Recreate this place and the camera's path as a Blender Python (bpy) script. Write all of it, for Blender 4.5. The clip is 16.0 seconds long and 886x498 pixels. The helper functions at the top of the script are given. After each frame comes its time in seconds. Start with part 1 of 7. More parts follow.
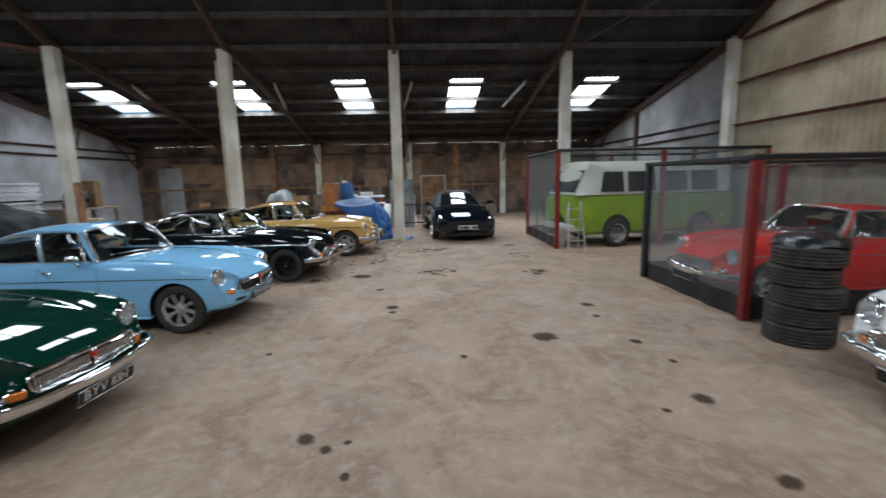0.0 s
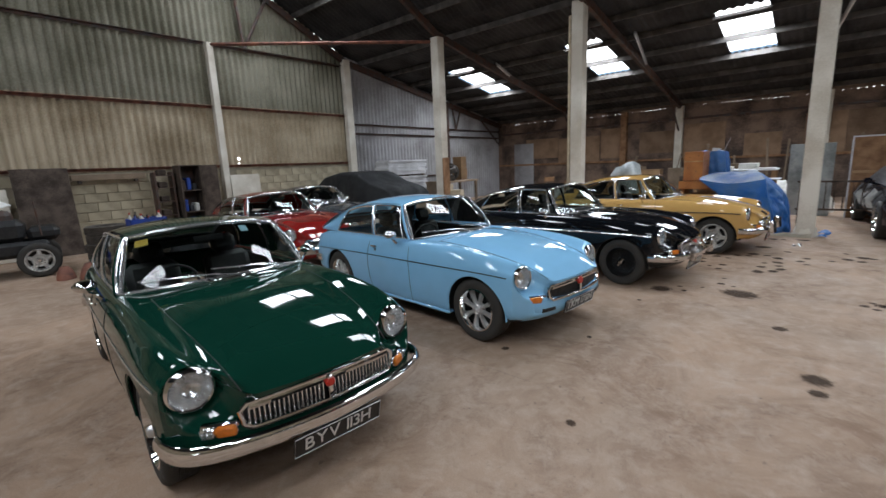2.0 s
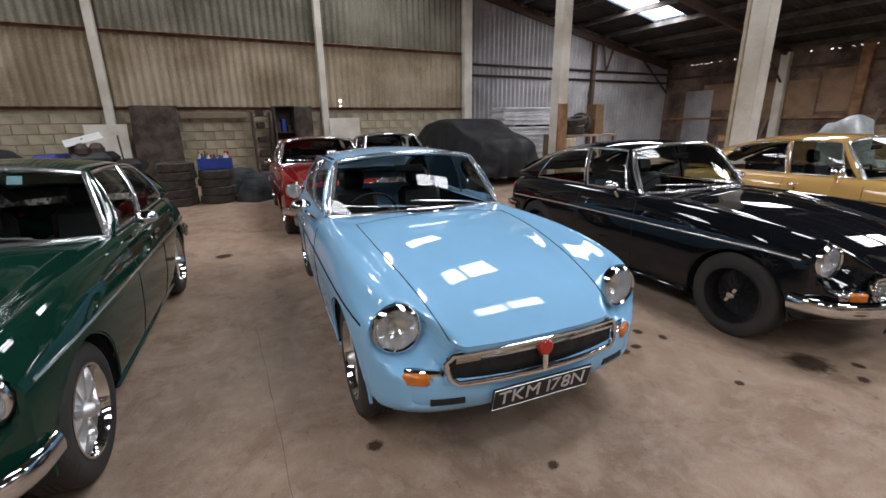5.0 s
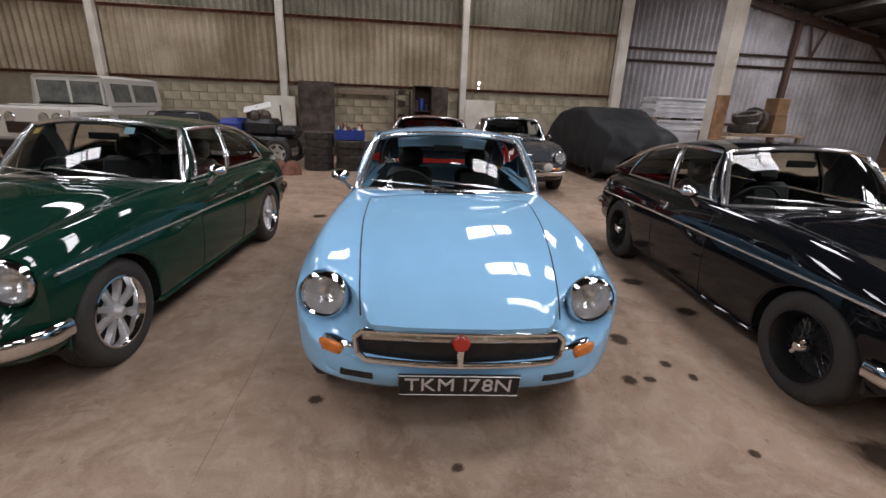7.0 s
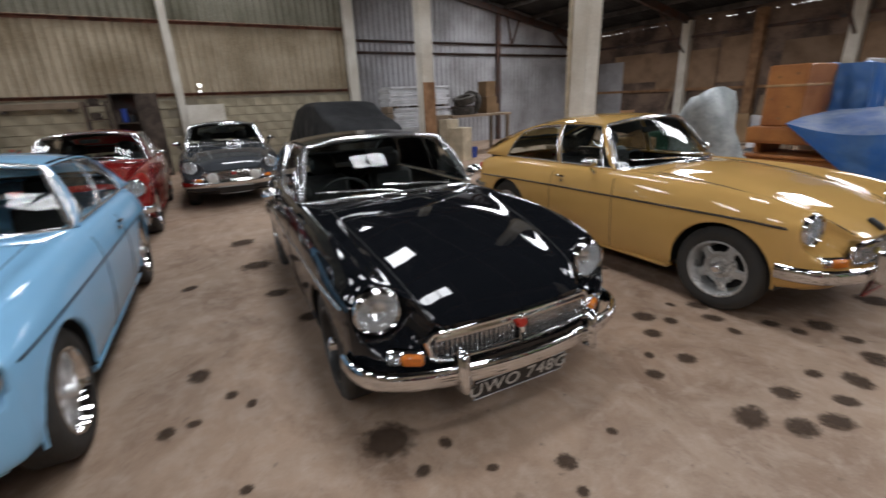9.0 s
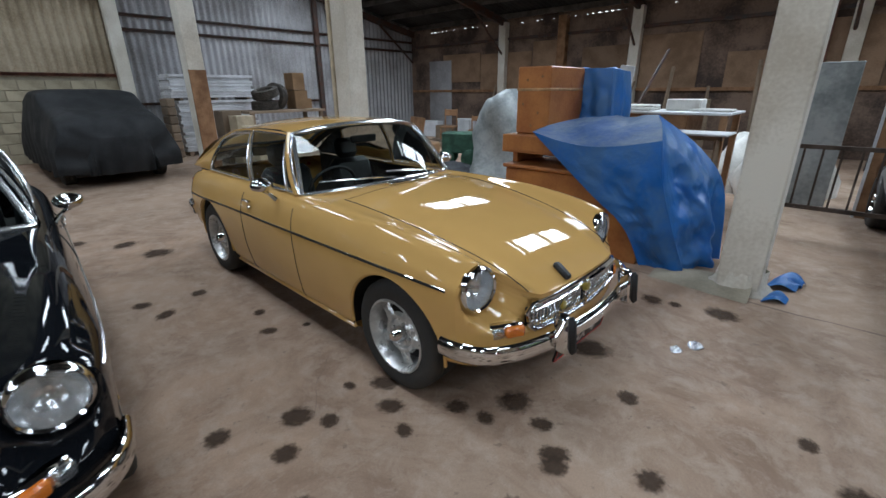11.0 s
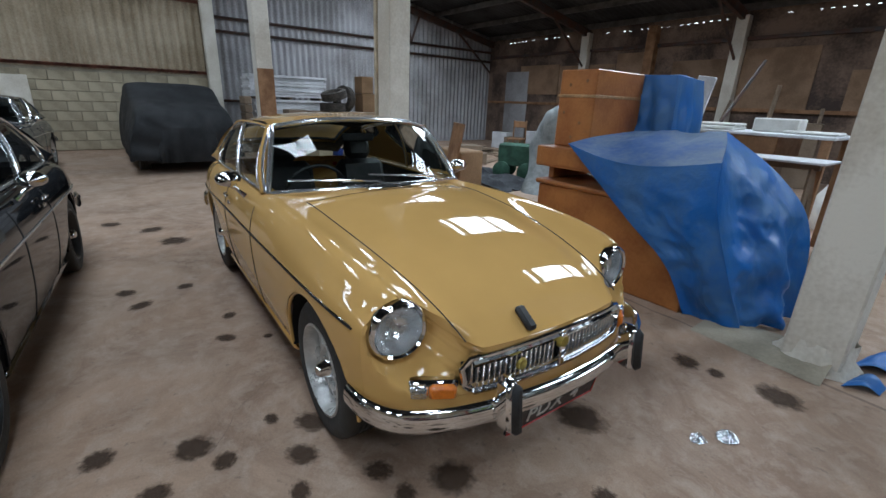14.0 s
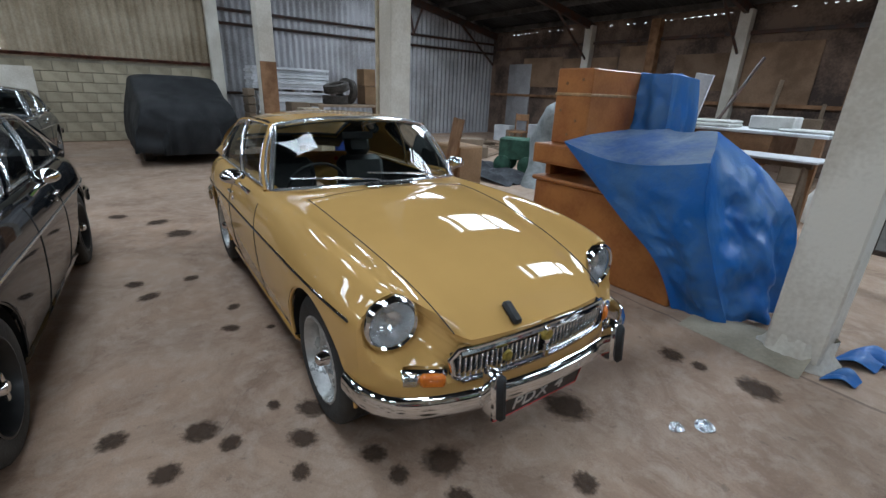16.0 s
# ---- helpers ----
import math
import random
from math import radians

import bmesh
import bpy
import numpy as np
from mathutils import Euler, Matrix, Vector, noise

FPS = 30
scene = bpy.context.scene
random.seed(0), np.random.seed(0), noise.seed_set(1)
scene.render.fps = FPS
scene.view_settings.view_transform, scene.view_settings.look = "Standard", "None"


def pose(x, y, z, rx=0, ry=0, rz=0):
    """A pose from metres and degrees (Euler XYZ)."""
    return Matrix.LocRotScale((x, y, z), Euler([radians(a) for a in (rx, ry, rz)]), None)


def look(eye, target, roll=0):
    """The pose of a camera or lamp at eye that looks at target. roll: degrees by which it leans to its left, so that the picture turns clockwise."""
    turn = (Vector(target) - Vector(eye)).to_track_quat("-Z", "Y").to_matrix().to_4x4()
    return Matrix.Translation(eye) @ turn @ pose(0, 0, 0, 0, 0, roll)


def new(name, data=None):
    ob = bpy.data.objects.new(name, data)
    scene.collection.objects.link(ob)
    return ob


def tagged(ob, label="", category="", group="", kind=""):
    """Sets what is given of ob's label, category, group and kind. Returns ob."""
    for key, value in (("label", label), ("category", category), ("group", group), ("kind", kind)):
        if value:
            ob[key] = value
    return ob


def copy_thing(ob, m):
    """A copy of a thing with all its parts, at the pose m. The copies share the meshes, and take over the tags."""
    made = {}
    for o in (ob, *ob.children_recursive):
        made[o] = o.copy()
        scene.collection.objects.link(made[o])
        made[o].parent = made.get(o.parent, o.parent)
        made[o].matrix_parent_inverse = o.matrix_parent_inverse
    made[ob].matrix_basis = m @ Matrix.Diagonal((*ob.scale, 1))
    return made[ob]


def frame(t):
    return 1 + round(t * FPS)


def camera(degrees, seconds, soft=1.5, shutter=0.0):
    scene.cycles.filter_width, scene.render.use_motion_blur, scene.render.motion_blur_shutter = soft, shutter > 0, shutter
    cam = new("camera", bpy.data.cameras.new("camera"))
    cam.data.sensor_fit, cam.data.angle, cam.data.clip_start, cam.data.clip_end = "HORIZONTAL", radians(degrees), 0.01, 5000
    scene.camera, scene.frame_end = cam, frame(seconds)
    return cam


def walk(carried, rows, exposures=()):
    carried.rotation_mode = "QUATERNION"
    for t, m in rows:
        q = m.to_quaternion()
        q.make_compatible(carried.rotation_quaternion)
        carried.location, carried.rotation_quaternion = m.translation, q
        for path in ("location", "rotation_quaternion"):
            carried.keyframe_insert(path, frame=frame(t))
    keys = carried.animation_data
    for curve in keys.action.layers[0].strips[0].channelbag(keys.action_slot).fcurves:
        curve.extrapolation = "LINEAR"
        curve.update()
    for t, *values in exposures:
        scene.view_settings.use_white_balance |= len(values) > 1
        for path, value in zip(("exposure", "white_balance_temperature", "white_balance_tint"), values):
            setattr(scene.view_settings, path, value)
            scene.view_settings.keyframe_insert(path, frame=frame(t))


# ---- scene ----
cam = camera(91.2, 16.0, shutter=0.3)
PATH = [
    (0, (-0.242, 0.574, 1.719), (-0.158, 2.547, 1.402), -1.2),
    (0.5, (-0.428, 1.068, 1.683), (-0.812, 3.005, 1.367), -1.0),
    (1, (-0.577, 1.544, 1.66), (-1.375, 3.35, 1.342), -2.3),
    (1.5, (-0.678, 2.053, 1.632), (-1.799, 3.676, 1.301), -2.7),
    (2, (-0.806, 2.501, 1.607), (-2.098, 3.98, 1.23), -2.5),
    (2.5, (-0.888, 3.03, 1.568), (-2.314, 4.376, 1.174), -1.1),
    (3, (-1.02, 3.537, 1.522), (-2.484, 4.823, 1.071), -0.4),
    (3.5, (-1.137, 4.007, 1.492), (-2.62, 5.261, 1.012), -1.5),
    (6, (-1.069, 5.448, 1.452), (-2.863, 6.075, 0.829), -0.1),
    (6.5, (-0.946, 5.61, 1.475), (-2.772, 6.123, 0.841), 0.4),
    (7, (-0.882, 5.903, 1.439), (-2.764, 6.155, 0.809), 2.3),
    (7.5, (-0.769, 6.228, 1.448), (-2.657, 6.398, 0.812), -0.1),
    (8, (-0.627, 6.617, 1.476), (-2.489, 6.984, 0.845), 0.8),
    (8.5, (-0.598, 7.108, 1.469), (-2.401, 7.695, 0.834), 0.4),
    (9, (-0.653, 7.565, 1.475), (-2.277, 8.534, 0.824), -2.5),
    (9.5, (-0.696, 8.003, 1.484), (-2.017, 9.344, 0.809), -2.2),
    (10, (-0.663, 8.528, 1.5), (-1.852, 9.977, 0.802), -0.4),
    (12.5, (-0.562, 9.953, 1.358), (-1.977, 11.208, 0.708), 0.9),
    (13, (-0.564, 10.048, 1.346), (-1.996, 11.293, 0.712), 2.1),
    (13.5, (-0.564, 10.054, 1.332), (-2.03, 11.257, 0.698), 2.5),
    (14, (-0.527, 10.021, 1.376), (-2.025, 11.181, 0.735), 2.2),
    (14.5, (-0.457, 9.974, 1.438), (-1.967, 11.117, 0.794), 2.9),
    (15, (-0.44, 9.991, 1.437), (-1.946, 11.132, 0.782), 2.7),
    (15.5, (-0.438, 9.997, 1.438), (-1.937, 11.143, 0.773), 2.7),
    (16, (-0.435, 10.001, 1.434), (-1.929, 11.145, 0.756), 2.5),
]
EXPOSURES = [(0.0, -0.16, 6050, 9), (1.5, -0.15, 6250, 12), (3.5, -0.04, 6400, 13), (6.0, -0.08, 6800, 21), (7.5, -0.14, 6850, 22), (9.0, -0.2, 6650, 16), (9.6, -0.02, 6450, 11), (10.0, -0.1, 6250, 10), (12.5, -0.28, 5800, 8), (16.0, -0.27, 5780, 8)]
walk(cam, [(t, look(eye, target, roll)) for t, eye, target, roll in PATH], EXPOSURES)

# ---- world and light ----
world = bpy.data.worlds.new("sky")
scene.world = world
world.use_nodes = True
wn = world.node_tree.nodes
sky = wn.new("ShaderNodeTexSky")
sky.sky_type, sky.sun_disc, sky.sun_elevation, sky.sun_rotation = "NISHITA", False, radians(38), radians(140)
world.node_tree.links.new(sky.outputs["Color"], wn["Background"].inputs["Color"])
wn["Background"].inputs["Strength"].default_value = 0.12

# ---- plan ----
WX0, WX1 = -13.85, 8.35          # inner faces of the gable walls
YB, YC, YR, YF = 22.3, 12.6, 4.2, -4.4   # back wall, column line, ridge, front wall
ZC, S1, S2 = 5.45, 0.185, 0.5    # roof height over the columns, slope behind and before them
BAYS = [-13.85, -9.5, -5.27, -0.92, 3.7, 8.35]


def roof_z(y):
    if y > YC:
        return ZC - S1 * (y - YC)
    if y > YR:
        return ZC + S2 * (YC - y)
    return ZC + S2 * (YC - YR) - S2 * (YR - y)


# rooflights: x centre, y from, y to
LIGHTS = [(x, 15.6, 18.4) for x in (-11.1, -6.5, -2.6, 1.3, 5.9)]
LIGHTS += [(x, 8.3, 10.4) for x in (-11.6, -7.3, -3.0, 1.4, 5.8)]
# in this row the one at x -11.6 is unseen, added to brighten the west wall
LIGHTS += [(x, -1.6, 0.4) for x in (-11.6, -7.3, -3.0, 1.4, 5.8)]
LW = 0.54
for lx, ya, yb in LIGHTS:
    lamp = bpy.data.lights.new("rooflight_lamp", "AREA")
    ym = (ya + yb) / 2
    za, zb = roof_z(ya), roof_z(yb)
    lamp.shape, lamp.size, lamp.size_y = "RECTANGLE", 2 * LW, math.hypot(yb - ya, zb - za)
    lamp.energy = 190 if ya > YC else 140
    lamp.color = (0.87, 0.95, 1.0)
    ob = new("rooflight_lamp", lamp)
    ob.matrix_world = pose(lx, ym, roof_z(ym) + 0.03, math.degrees(math.atan2(zb - za, yb - ya)), 0, 0)

# ---- materials ----


def mat(name, col, rough=0.5, metal=0.0, var=0.15, scale=3.0, bump=0.0, fine=60.0, col2=None, coat=0.0, spec=0.5, contrast=(0.35, 0.65)):
    """Two scales of noise over a base colour, with fine relief."""
    m = bpy.data.materials.new(name)
    m.use_nodes = True
    nt = m.node_tree
    n, l = nt.nodes, nt.links
    b = n["Principled BSDF"]
    b.inputs["Roughness"].default_value = rough
    b.inputs["Metallic"].default_value = metal
    b.inputs["Specular IOR Level"].default_value = spec
    b.inputs["Coat Weight"].default_value = coat
    b.inputs["Coat Roughness"].default_value = 0.03
    c2 = col2 or tuple(c * (1 - var * 2) for c in col)
    if var == 0 and not col2:
        b.inputs["Base Color"].default_value = (*col, 1)
        return m
    tc = n.new("ShaderNodeTexCoord")
    n1, n2 = n.new("ShaderNodeTexNoise"), n.new("ShaderNodeTexNoise")
    n1.inputs["Scale"].default_value, n1.inputs["Detail"].default_value = scale, 6
    n2.inputs["Scale"].default_value, n2.inputs["Detail"].default_value = fine, 3
    l.new(tc.outputs["Object"], n1.inputs["Vector"])
    l.new(tc.outputs["Object"], n2.inputs["Vector"])
    add = n.new("ShaderNodeMath")
    add.operation = "MULTIPLY_ADD"
    l.new(n2.outputs["Fac"], add.inputs[0])
    add.inputs[1].default_value = 0.35
    l.new(n1.outputs["Fac"], add.inputs[2])
    ramp = n.new("ShaderNodeMapRange")
    ramp.inputs["From Min"].default_value, ramp.inputs["From Max"].default_value = contrast[0] + 0.17, contrast[1] + 0.17
    l.new(add.outputs[0], ramp.inputs["Value"])
    mix = n.new("ShaderNodeMix")
    mix.data_type = "RGBA"
    mix.inputs["A"].default_value, mix.inputs["B"].default_value = (*c2, 1), (*col, 1)
    l.new(ramp.outputs[0], mix.inputs["Factor"])
    l.new(mix.outputs["Result"], b.inputs["Base Color"])
    rr = n.new("ShaderNodeMapRange")
    rr.inputs["To Min"].default_value, rr.inputs["To Max"].default_value = min(1, rough * 1.2), rough * 0.85
    l.new(ramp.outputs[0], rr.inputs["Value"])
    l.new(rr.outputs[0], b.inputs["Roughness"])
    if bump:
        bp = n.new("ShaderNodeBump")
        bp.inputs["Strength"].default_value, bp.inputs["Distance"].default_value = min(1, bump), 0.01
        l.new(n2.outputs["Fac"], bp.inputs["Height"])
        l.new(bp.outputs[0], b.inputs["Normal"])
    return m


def piece_mat(name, col, spread=0.25, rough=0.85, bump=0.4, fine=40.0):
    """Like mat, but each object keeps a tone of its own."""
    m = mat(name, col, rough, 0, 0.15, 2.5, bump, fine)
    n, l = m.node_tree.nodes, m.node_tree.links
    mix = next(x for x in n if x.type == "MIX")
    info, mr, hsv = n.new("ShaderNodeObjectInfo"), n.new("ShaderNodeMapRange"), n.new("ShaderNodeHueSaturation")
    mr.inputs["To Min"].default_value, mr.inputs["To Max"].default_value = 1 - spread, 1 + spread * 0.6
    l.new(info.outputs["Random"], mr.inputs["Value"])
    l.new(mr.outputs[0], hsv.inputs["Value"])
    l.new(mix.outputs["Result"], hsv.inputs["Color"])
    l.new(hsv.outputs[0], n["Principled BSDF"].inputs["Base Color"])
    return m



def floor_mat():
    """Dusty concrete: broad tone, dirt blotches, grit and dark specks, with fine relief."""
    m = bpy.data.materials.new("dusty_concrete_floor")
    m.use_nodes = True
    n, l = m.node_tree.nodes, m.node_tree.links
    b = n["Principled BSDF"]
    b.inputs["Specular IOR Level"].default_value = 0.35
    tc = n.new("ShaderNodeTexCoord")

    def tex(scale, detail, lo, hi, rough=0.6, warp=0.0):
        t, r = n.new("ShaderNodeTexNoise"), n.new("ShaderNodeMapRange")
        t.inputs["Scale"].default_value, t.inputs["Detail"].default_value = scale, detail
        t.inputs["Roughness"].default_value, t.inputs["Distortion"].default_value = rough, warp
        r.inputs["From Min"].default_value, r.inputs["From Max"].default_value = lo, hi
        l.new(tc.outputs["Object"], t.inputs["Vector"])
        l.new(t.outputs["Fac"], r.inputs["Value"])
        return r.outputs[0]

    def blend(fac, a, c, k=1.0):
        x = n.new("ShaderNodeMix")
        x.data_type = "RGBA"
        if k < 1:
            q = n.new("ShaderNodeMath")
            q.operation = "MULTIPLY"
            q.inputs[1].default_value = k
            l.new(fac, q.inputs[0])
            fac = q.outputs[0]
        l.new(fac, x.inputs["Factor"])
        for s, v in (("A", a), ("B", c)):
            if isinstance(v, tuple):
                x.inputs[s].default_value = (*v, 1)
            else:
                l.new(v, x.inputs[s])
        return x.outputs["Result"]
    c1 = blend(tex(0.32, 5, 0.35, 0.65, 0.6, 0.6), (0.36, 0.264, 0.196), (0.45, 0.3, 0.205))
    c2 = blend(tex(1.1, 9, 0.43, 0.64, 0.72, 1.4), c1, (0.22, 0.135, 0.088), 0.85)
    c3 = blend(tex(7.0, 8, 0.47, 0.64, 0.75, 0.4), c2, (0.5, 0.385, 0.3), 0.6)
    c4 = blend(tex(16.0, 5, 0.63, 0.72, 0.6), c3, (0.11, 0.08, 0.06), 0.55)
    c5 = blend(tex(130.0, 2, 0.35, 0.65), c4, (0.2, 0.15, 0.11), 0.28)
    l.new(c5, b.inputs["Base Color"])
    rr = n.new("ShaderNodeMapRange")
    rr.inputs["To Min"].default_value, rr.inputs["To Max"].default_value = 0.5, 0.85
    l.new(tex(1.2, 6, 0.35, 0.65), rr.inputs["Value"])
    l.new(rr.outputs[0], b.inputs["Roughness"])
    bp = n.new("ShaderNodeBump")
    bp.inputs["Strength"].default_value, bp.inputs["Distance"].default_value = 0.35, 0.006
    l.new(tex(38.0, 6, 0.3, 0.7, 0.7), bp.inputs["Height"])
    l.new(bp.outputs[0], b.inputs["Normal"])
    return m


M = {}
M["floor"] = floor_mat()
M["sheet"] = mat("fibre_cement_sheet", (0.44, 0.365, 0.26), 0.9, 0, 0.2, 0.9, 0.3, 25, col2=(0.25, 0.195, 0.125))
# upper wall tier: green staining, with the shade below the roof mixed into its colour
M["sheet_green"] = mat("green_stained_shaded_sheet", (0.245, 0.23, 0.175), 0.9, 0, 0.2, 0.8, 0.3, 25, col2=(0.125, 0.118, 0.082))
M["sheet_grey"] = mat("grey_fibre_cement_sheet", (0.39, 0.38, 0.39), 0.9, 0, 0.2, 0.9, 0.3, 25, col2=(0.22, 0.21, 0.21))
# one near-black tone over all the roof sheets
M["roof"] = mat("dark_roof_sheet", (0.04, 0.039, 0.04), 0.95, 0, 0.3, 1.2, 0.2, 20)
M["steel_dark"] = mat("dark_painted_steel", (0.05, 0.04, 0.036), 0.6, 0, 0.2, 6, 0.2, 50, col2=(0.09, 0.04, 0.025))
M["red_oxide"] = mat("red_oxide_steel", (0.23, 0.085, 0.05), 0.75, 0, 0.25, 5, 0.2, 50, col2=(0.1, 0.045, 0.035))
M["concrete"] = mat("cast_concrete", (0.72, 0.68, 0.6), 0.9, 0, 0.15, 1.6, 0.15, 40, col2=(0.52, 0.47, 0.39))
M["block"] = piece_mat("concrete_block", (0.45, 0.385, 0.27), 0.12)
M["mortar"] = mat("mortar", (0.38, 0.33, 0.25), 0.95, 0, 0.15, 3, 0.3, 60)
M["brown_wall"] = mat("dusty_brown_wall", (0.21, 0.14, 0.1), 0.95, 0, 0.3, 1.5, 0.3, 25, col2=(0.06, 0.042, 0.035))
M["board"] = piece_mat("plyboard", (0.24, 0.15, 0.09), 0.35, 0.8, 0.25)
M["black"] = mat("plain_black", (0.012, 0.012, 0.012), 0.6, 0, 0)

# ---- mesh building ----


class MB:
    """A plain mesh builder: verts and faces, then one object."""

    def __init__(self):
        self.v, self.f = [], []

    def add(self, verts, faces):
        o = len(self.v)
        self.v += [tuple(p) for p in verts]
        self.f += [tuple(i + o for i in q) for q in faces]
        return self

    def box(self, x0, y0, z0, x1, y1, z1, m=None, c=0.0):
        """A box with chamfered edges of size c."""
        x0, x1, y0, y1, z0, z1 = min(x0, x1), max(x0, x1), min(y0, y1), max(y0, y1), min(z0, z1), max(z0, z1)
        if c <= 0:
            vs = [Vector((x, y, z)) for z in (z0, z1) for x, y in ((x0, y0), (x1, y0), (x1, y1), (x0, y1))]
            fs = [(3, 2, 1, 0), (4, 5, 6, 7), (0, 1, 5, 4), (1, 2, 6, 5), (2, 3, 7, 6), (3, 0, 4, 7)]
        else:
            c = min(c, (x1 - x0) * 0.45, (y1 - y0) * 0.45, (z1 - z0) * 0.45)
            vs, n = [], 8
            for z, k in ((z0, c), (z0 + c, 0), (z1 - c, 0), (z1, c)):
                a = [(x0 + c + k * 0, y0 + k), (x1 - c, y0 + k), (x1 - k, y0 + c), (x1 - k, y1 - c), (x1 - c, y1 - k), (x0 + c, y1 - k), (x0 + k, y1 - c), (x0 + k, y0 + c)]
                vs += [Vector((p, q, z)) for p, q in a]
            fs = [tuple(range(7, -1, -1)), tuple(range(24, 32))]
            fs += [(r * n + i, r * n + (i + 1) % n, (r + 1) * n + (i + 1) % n, (r + 1) * n + i) for r in range(3) for i in range(n)]
        if m is not None:
            vs = [m @ p for p in vs]
        return self.add(vs, fs)

    def grid(self, rows, close_u=False, close_v=False):
        """A sheet through rows of points, all of one length."""
        n, k = len(rows), len(rows[0])
        fs = []
        for i in range(n if close_u else n - 1):
            for j in range(k if close_v else k - 1):
                a, b = i, (i + 1) % n
                c, d = j, (j + 1) % k
                fs.append((a * k + c, b * k + c, b * k + d, a * k + d))
        return self.add([p for r in rows for p in r], fs)

    def tube(self, pts, r, n=8, closed=False, flat=1.0, cap=True):
        """A round bar along points; flat squeezes it along its second axis."""
        pts = [Vector(p) for p in pts]
        rows, up, k = [], None, len(pts)
        rr = r if isinstance(r, (list, tuple)) else [r] * k
        for i, p in enumerate(pts):
            a = pts[i - 1] if (i > 0 or closed) else p
            b = pts[(i + 1) % k] if (i < k - 1 or closed) else p
            d = (b - a).normalized()
            if up is None:
                up = Vector((0, 0, 1)) if abs(d.z) < 0.9 else Vector((1, 0, 0))
            s = d.cross(up).normalized()
            up = s.cross(d).normalized()
            rows.append([p + s * math.cos(t) * rr[i] + up * math.sin(t) * rr[i] * flat for t in (2 * math.pi * j / n for j in range(n))])
        o = len(self.v)
        self.grid(rows, close_u=closed, close_v=True)
        if cap and not closed:
            self.f += [tuple(o + j for j in range(n)), tuple(o + (k - 1) * n + j for j in range(n - 1, -1, -1))]
        return self

    def lathe(self, prof, n=32, m=None, closed=False):
        """Turns (radius, height) points about z."""
        rows = [[Vector((r * math.cos(t), r * math.sin(t), z)) for t in (2 * math.pi * j / n for j in range(n))] for r, z in prof]
        if m is not None:
            rows = [[m @ p for p in r] for r in rows]
        return self.grid(rows, close_u=closed, close_v=True)

    def obj(self, name, material, parent=None, label="", smooth=None):
        me = bpy.data.meshes.new(name)
        me.from_pydata(self.v, [], self.f)
        bm = bmesh.new()
        bm.from_mesh(me)
        bmesh.ops.recalc_face_normals(bm, faces=bm.faces)
        if smooth is not None:
            for f in bm.faces:
                f.smooth = True
            lim = radians(smooth)
            for e in bm.edges:
                e.smooth = len(e.link_faces) == 2 and e.calc_face_angle(3.2) < lim
        bm.to_mesh(me)
        bm.free()
        me.materials.append(material)
        ob = new(name, me)
        if parent is not None:
            ob.parent = parent
        if label:
            ob["label"] = label
        return ob


def empty(name, m, label, category, group=""):
    ob = new(name)
    ob.empty_display_size = 0.1
    ob.matrix_world = m
    return tagged(ob, label, category, group, "")


def simple(name, mb, material, label, category, group="", m=None, smooth=None):
    ob = mb.obj(name, material, None, "", smooth)
    if m is not None:
        ob.matrix_world = m
    return tagged(ob, label, category, group)


def structure(name, mb, material, label, smooth=None, parent=None):
    ob = mb.obj(name, material, parent, label, smooth)
    ob["kind"] = "structure"
    return ob


# ---- building ----
T = 0.2
mb = MB().box(WX0 - T, YF - T, -0.25, WX1 + T, YB + T, 0)
floor = structure("floor", mb, M["floor"], "worn oil-stained bare concrete floor")


def corrugated(u0, u1, pitch=0.178, amp=0.034, step=8):
    n = max(2, int((u1 - u0) / pitch * step))
    us = [u0 + (u1 - u0) * i / n for i in range(n + 1)]
    return us, [amp * math.cos(2 * math.pi * u / pitch) for u in us]


def gable(name, x, s, low, material, ya, yb, z0, z1=None):
    """A corrugated gable wall in the plane x, sheeted from z0 to the roof; s points outwards."""
    us, ws = corrugated(ya, yb)
    if ya < YC < yb:
        raise ValueError
    top = (lambda u: roof_z(u) + 0.06) if z1 is None else (lambda u: z1)
    a = MB()
    for k0, k1 in ((0.04, 0.04), (0.052, 0.05)):
        a.grid([[(x + s * (w + k0), u, z0) for u, w in zip(us, ws)], [(x + s * (w + k1 - (0.014 if z1 else 0)), u, top(u)) for u, w in zip(us, ws)]])
    return structure(name, a, material, low, 60)


gable("wall_west_front", WX0, -1, "weathered buff corrugated cement sheet wall", M["sheet"], YF, YC, 1.8, 3.55)
gable("wall_west_upper", WX0, -1, "green-stained upper tier of corrugated cement sheets, darkened for shade under the roof", M["sheet_green"], YF, YC, 3.47)
gable("wall_west_back", WX0, -1, "pale grey corrugated sheet wall", M["sheet_grey"], YC, YB, 0.0)
gable("wall_east_front", WX1, 1, "weathered buff corrugated cement sheet wall", M["sheet"], YF, YC, 1.8)
gable("wall_east_back", WX1, 1, "pale corrugated sheet wall", M["sheet_grey"], YC, YB, 0.0)
structure("wall_west_base", MB().box(WX0 - T, YF, 0, WX0 - 0.02, YC, 1.8), M["mortar"], "concrete block base wall")
structure("wall_east_base", MB().box(WX1 + 0.02, YF, 0, WX1 + T, YC, 1.8), M["mortar"], "concrete block base wall")
structure("wall_north", MB().box(WX0 - T, YB, 0, WX1 + T, YB + T, 3.742), M["brown_wall"], "dusty brown brick back wall")
structure("wall_south", MB().box(WX0 - T, YF - T, 0, WX1 + T, YF, roof_z(YF)), M["sheet"], "plain front wall")


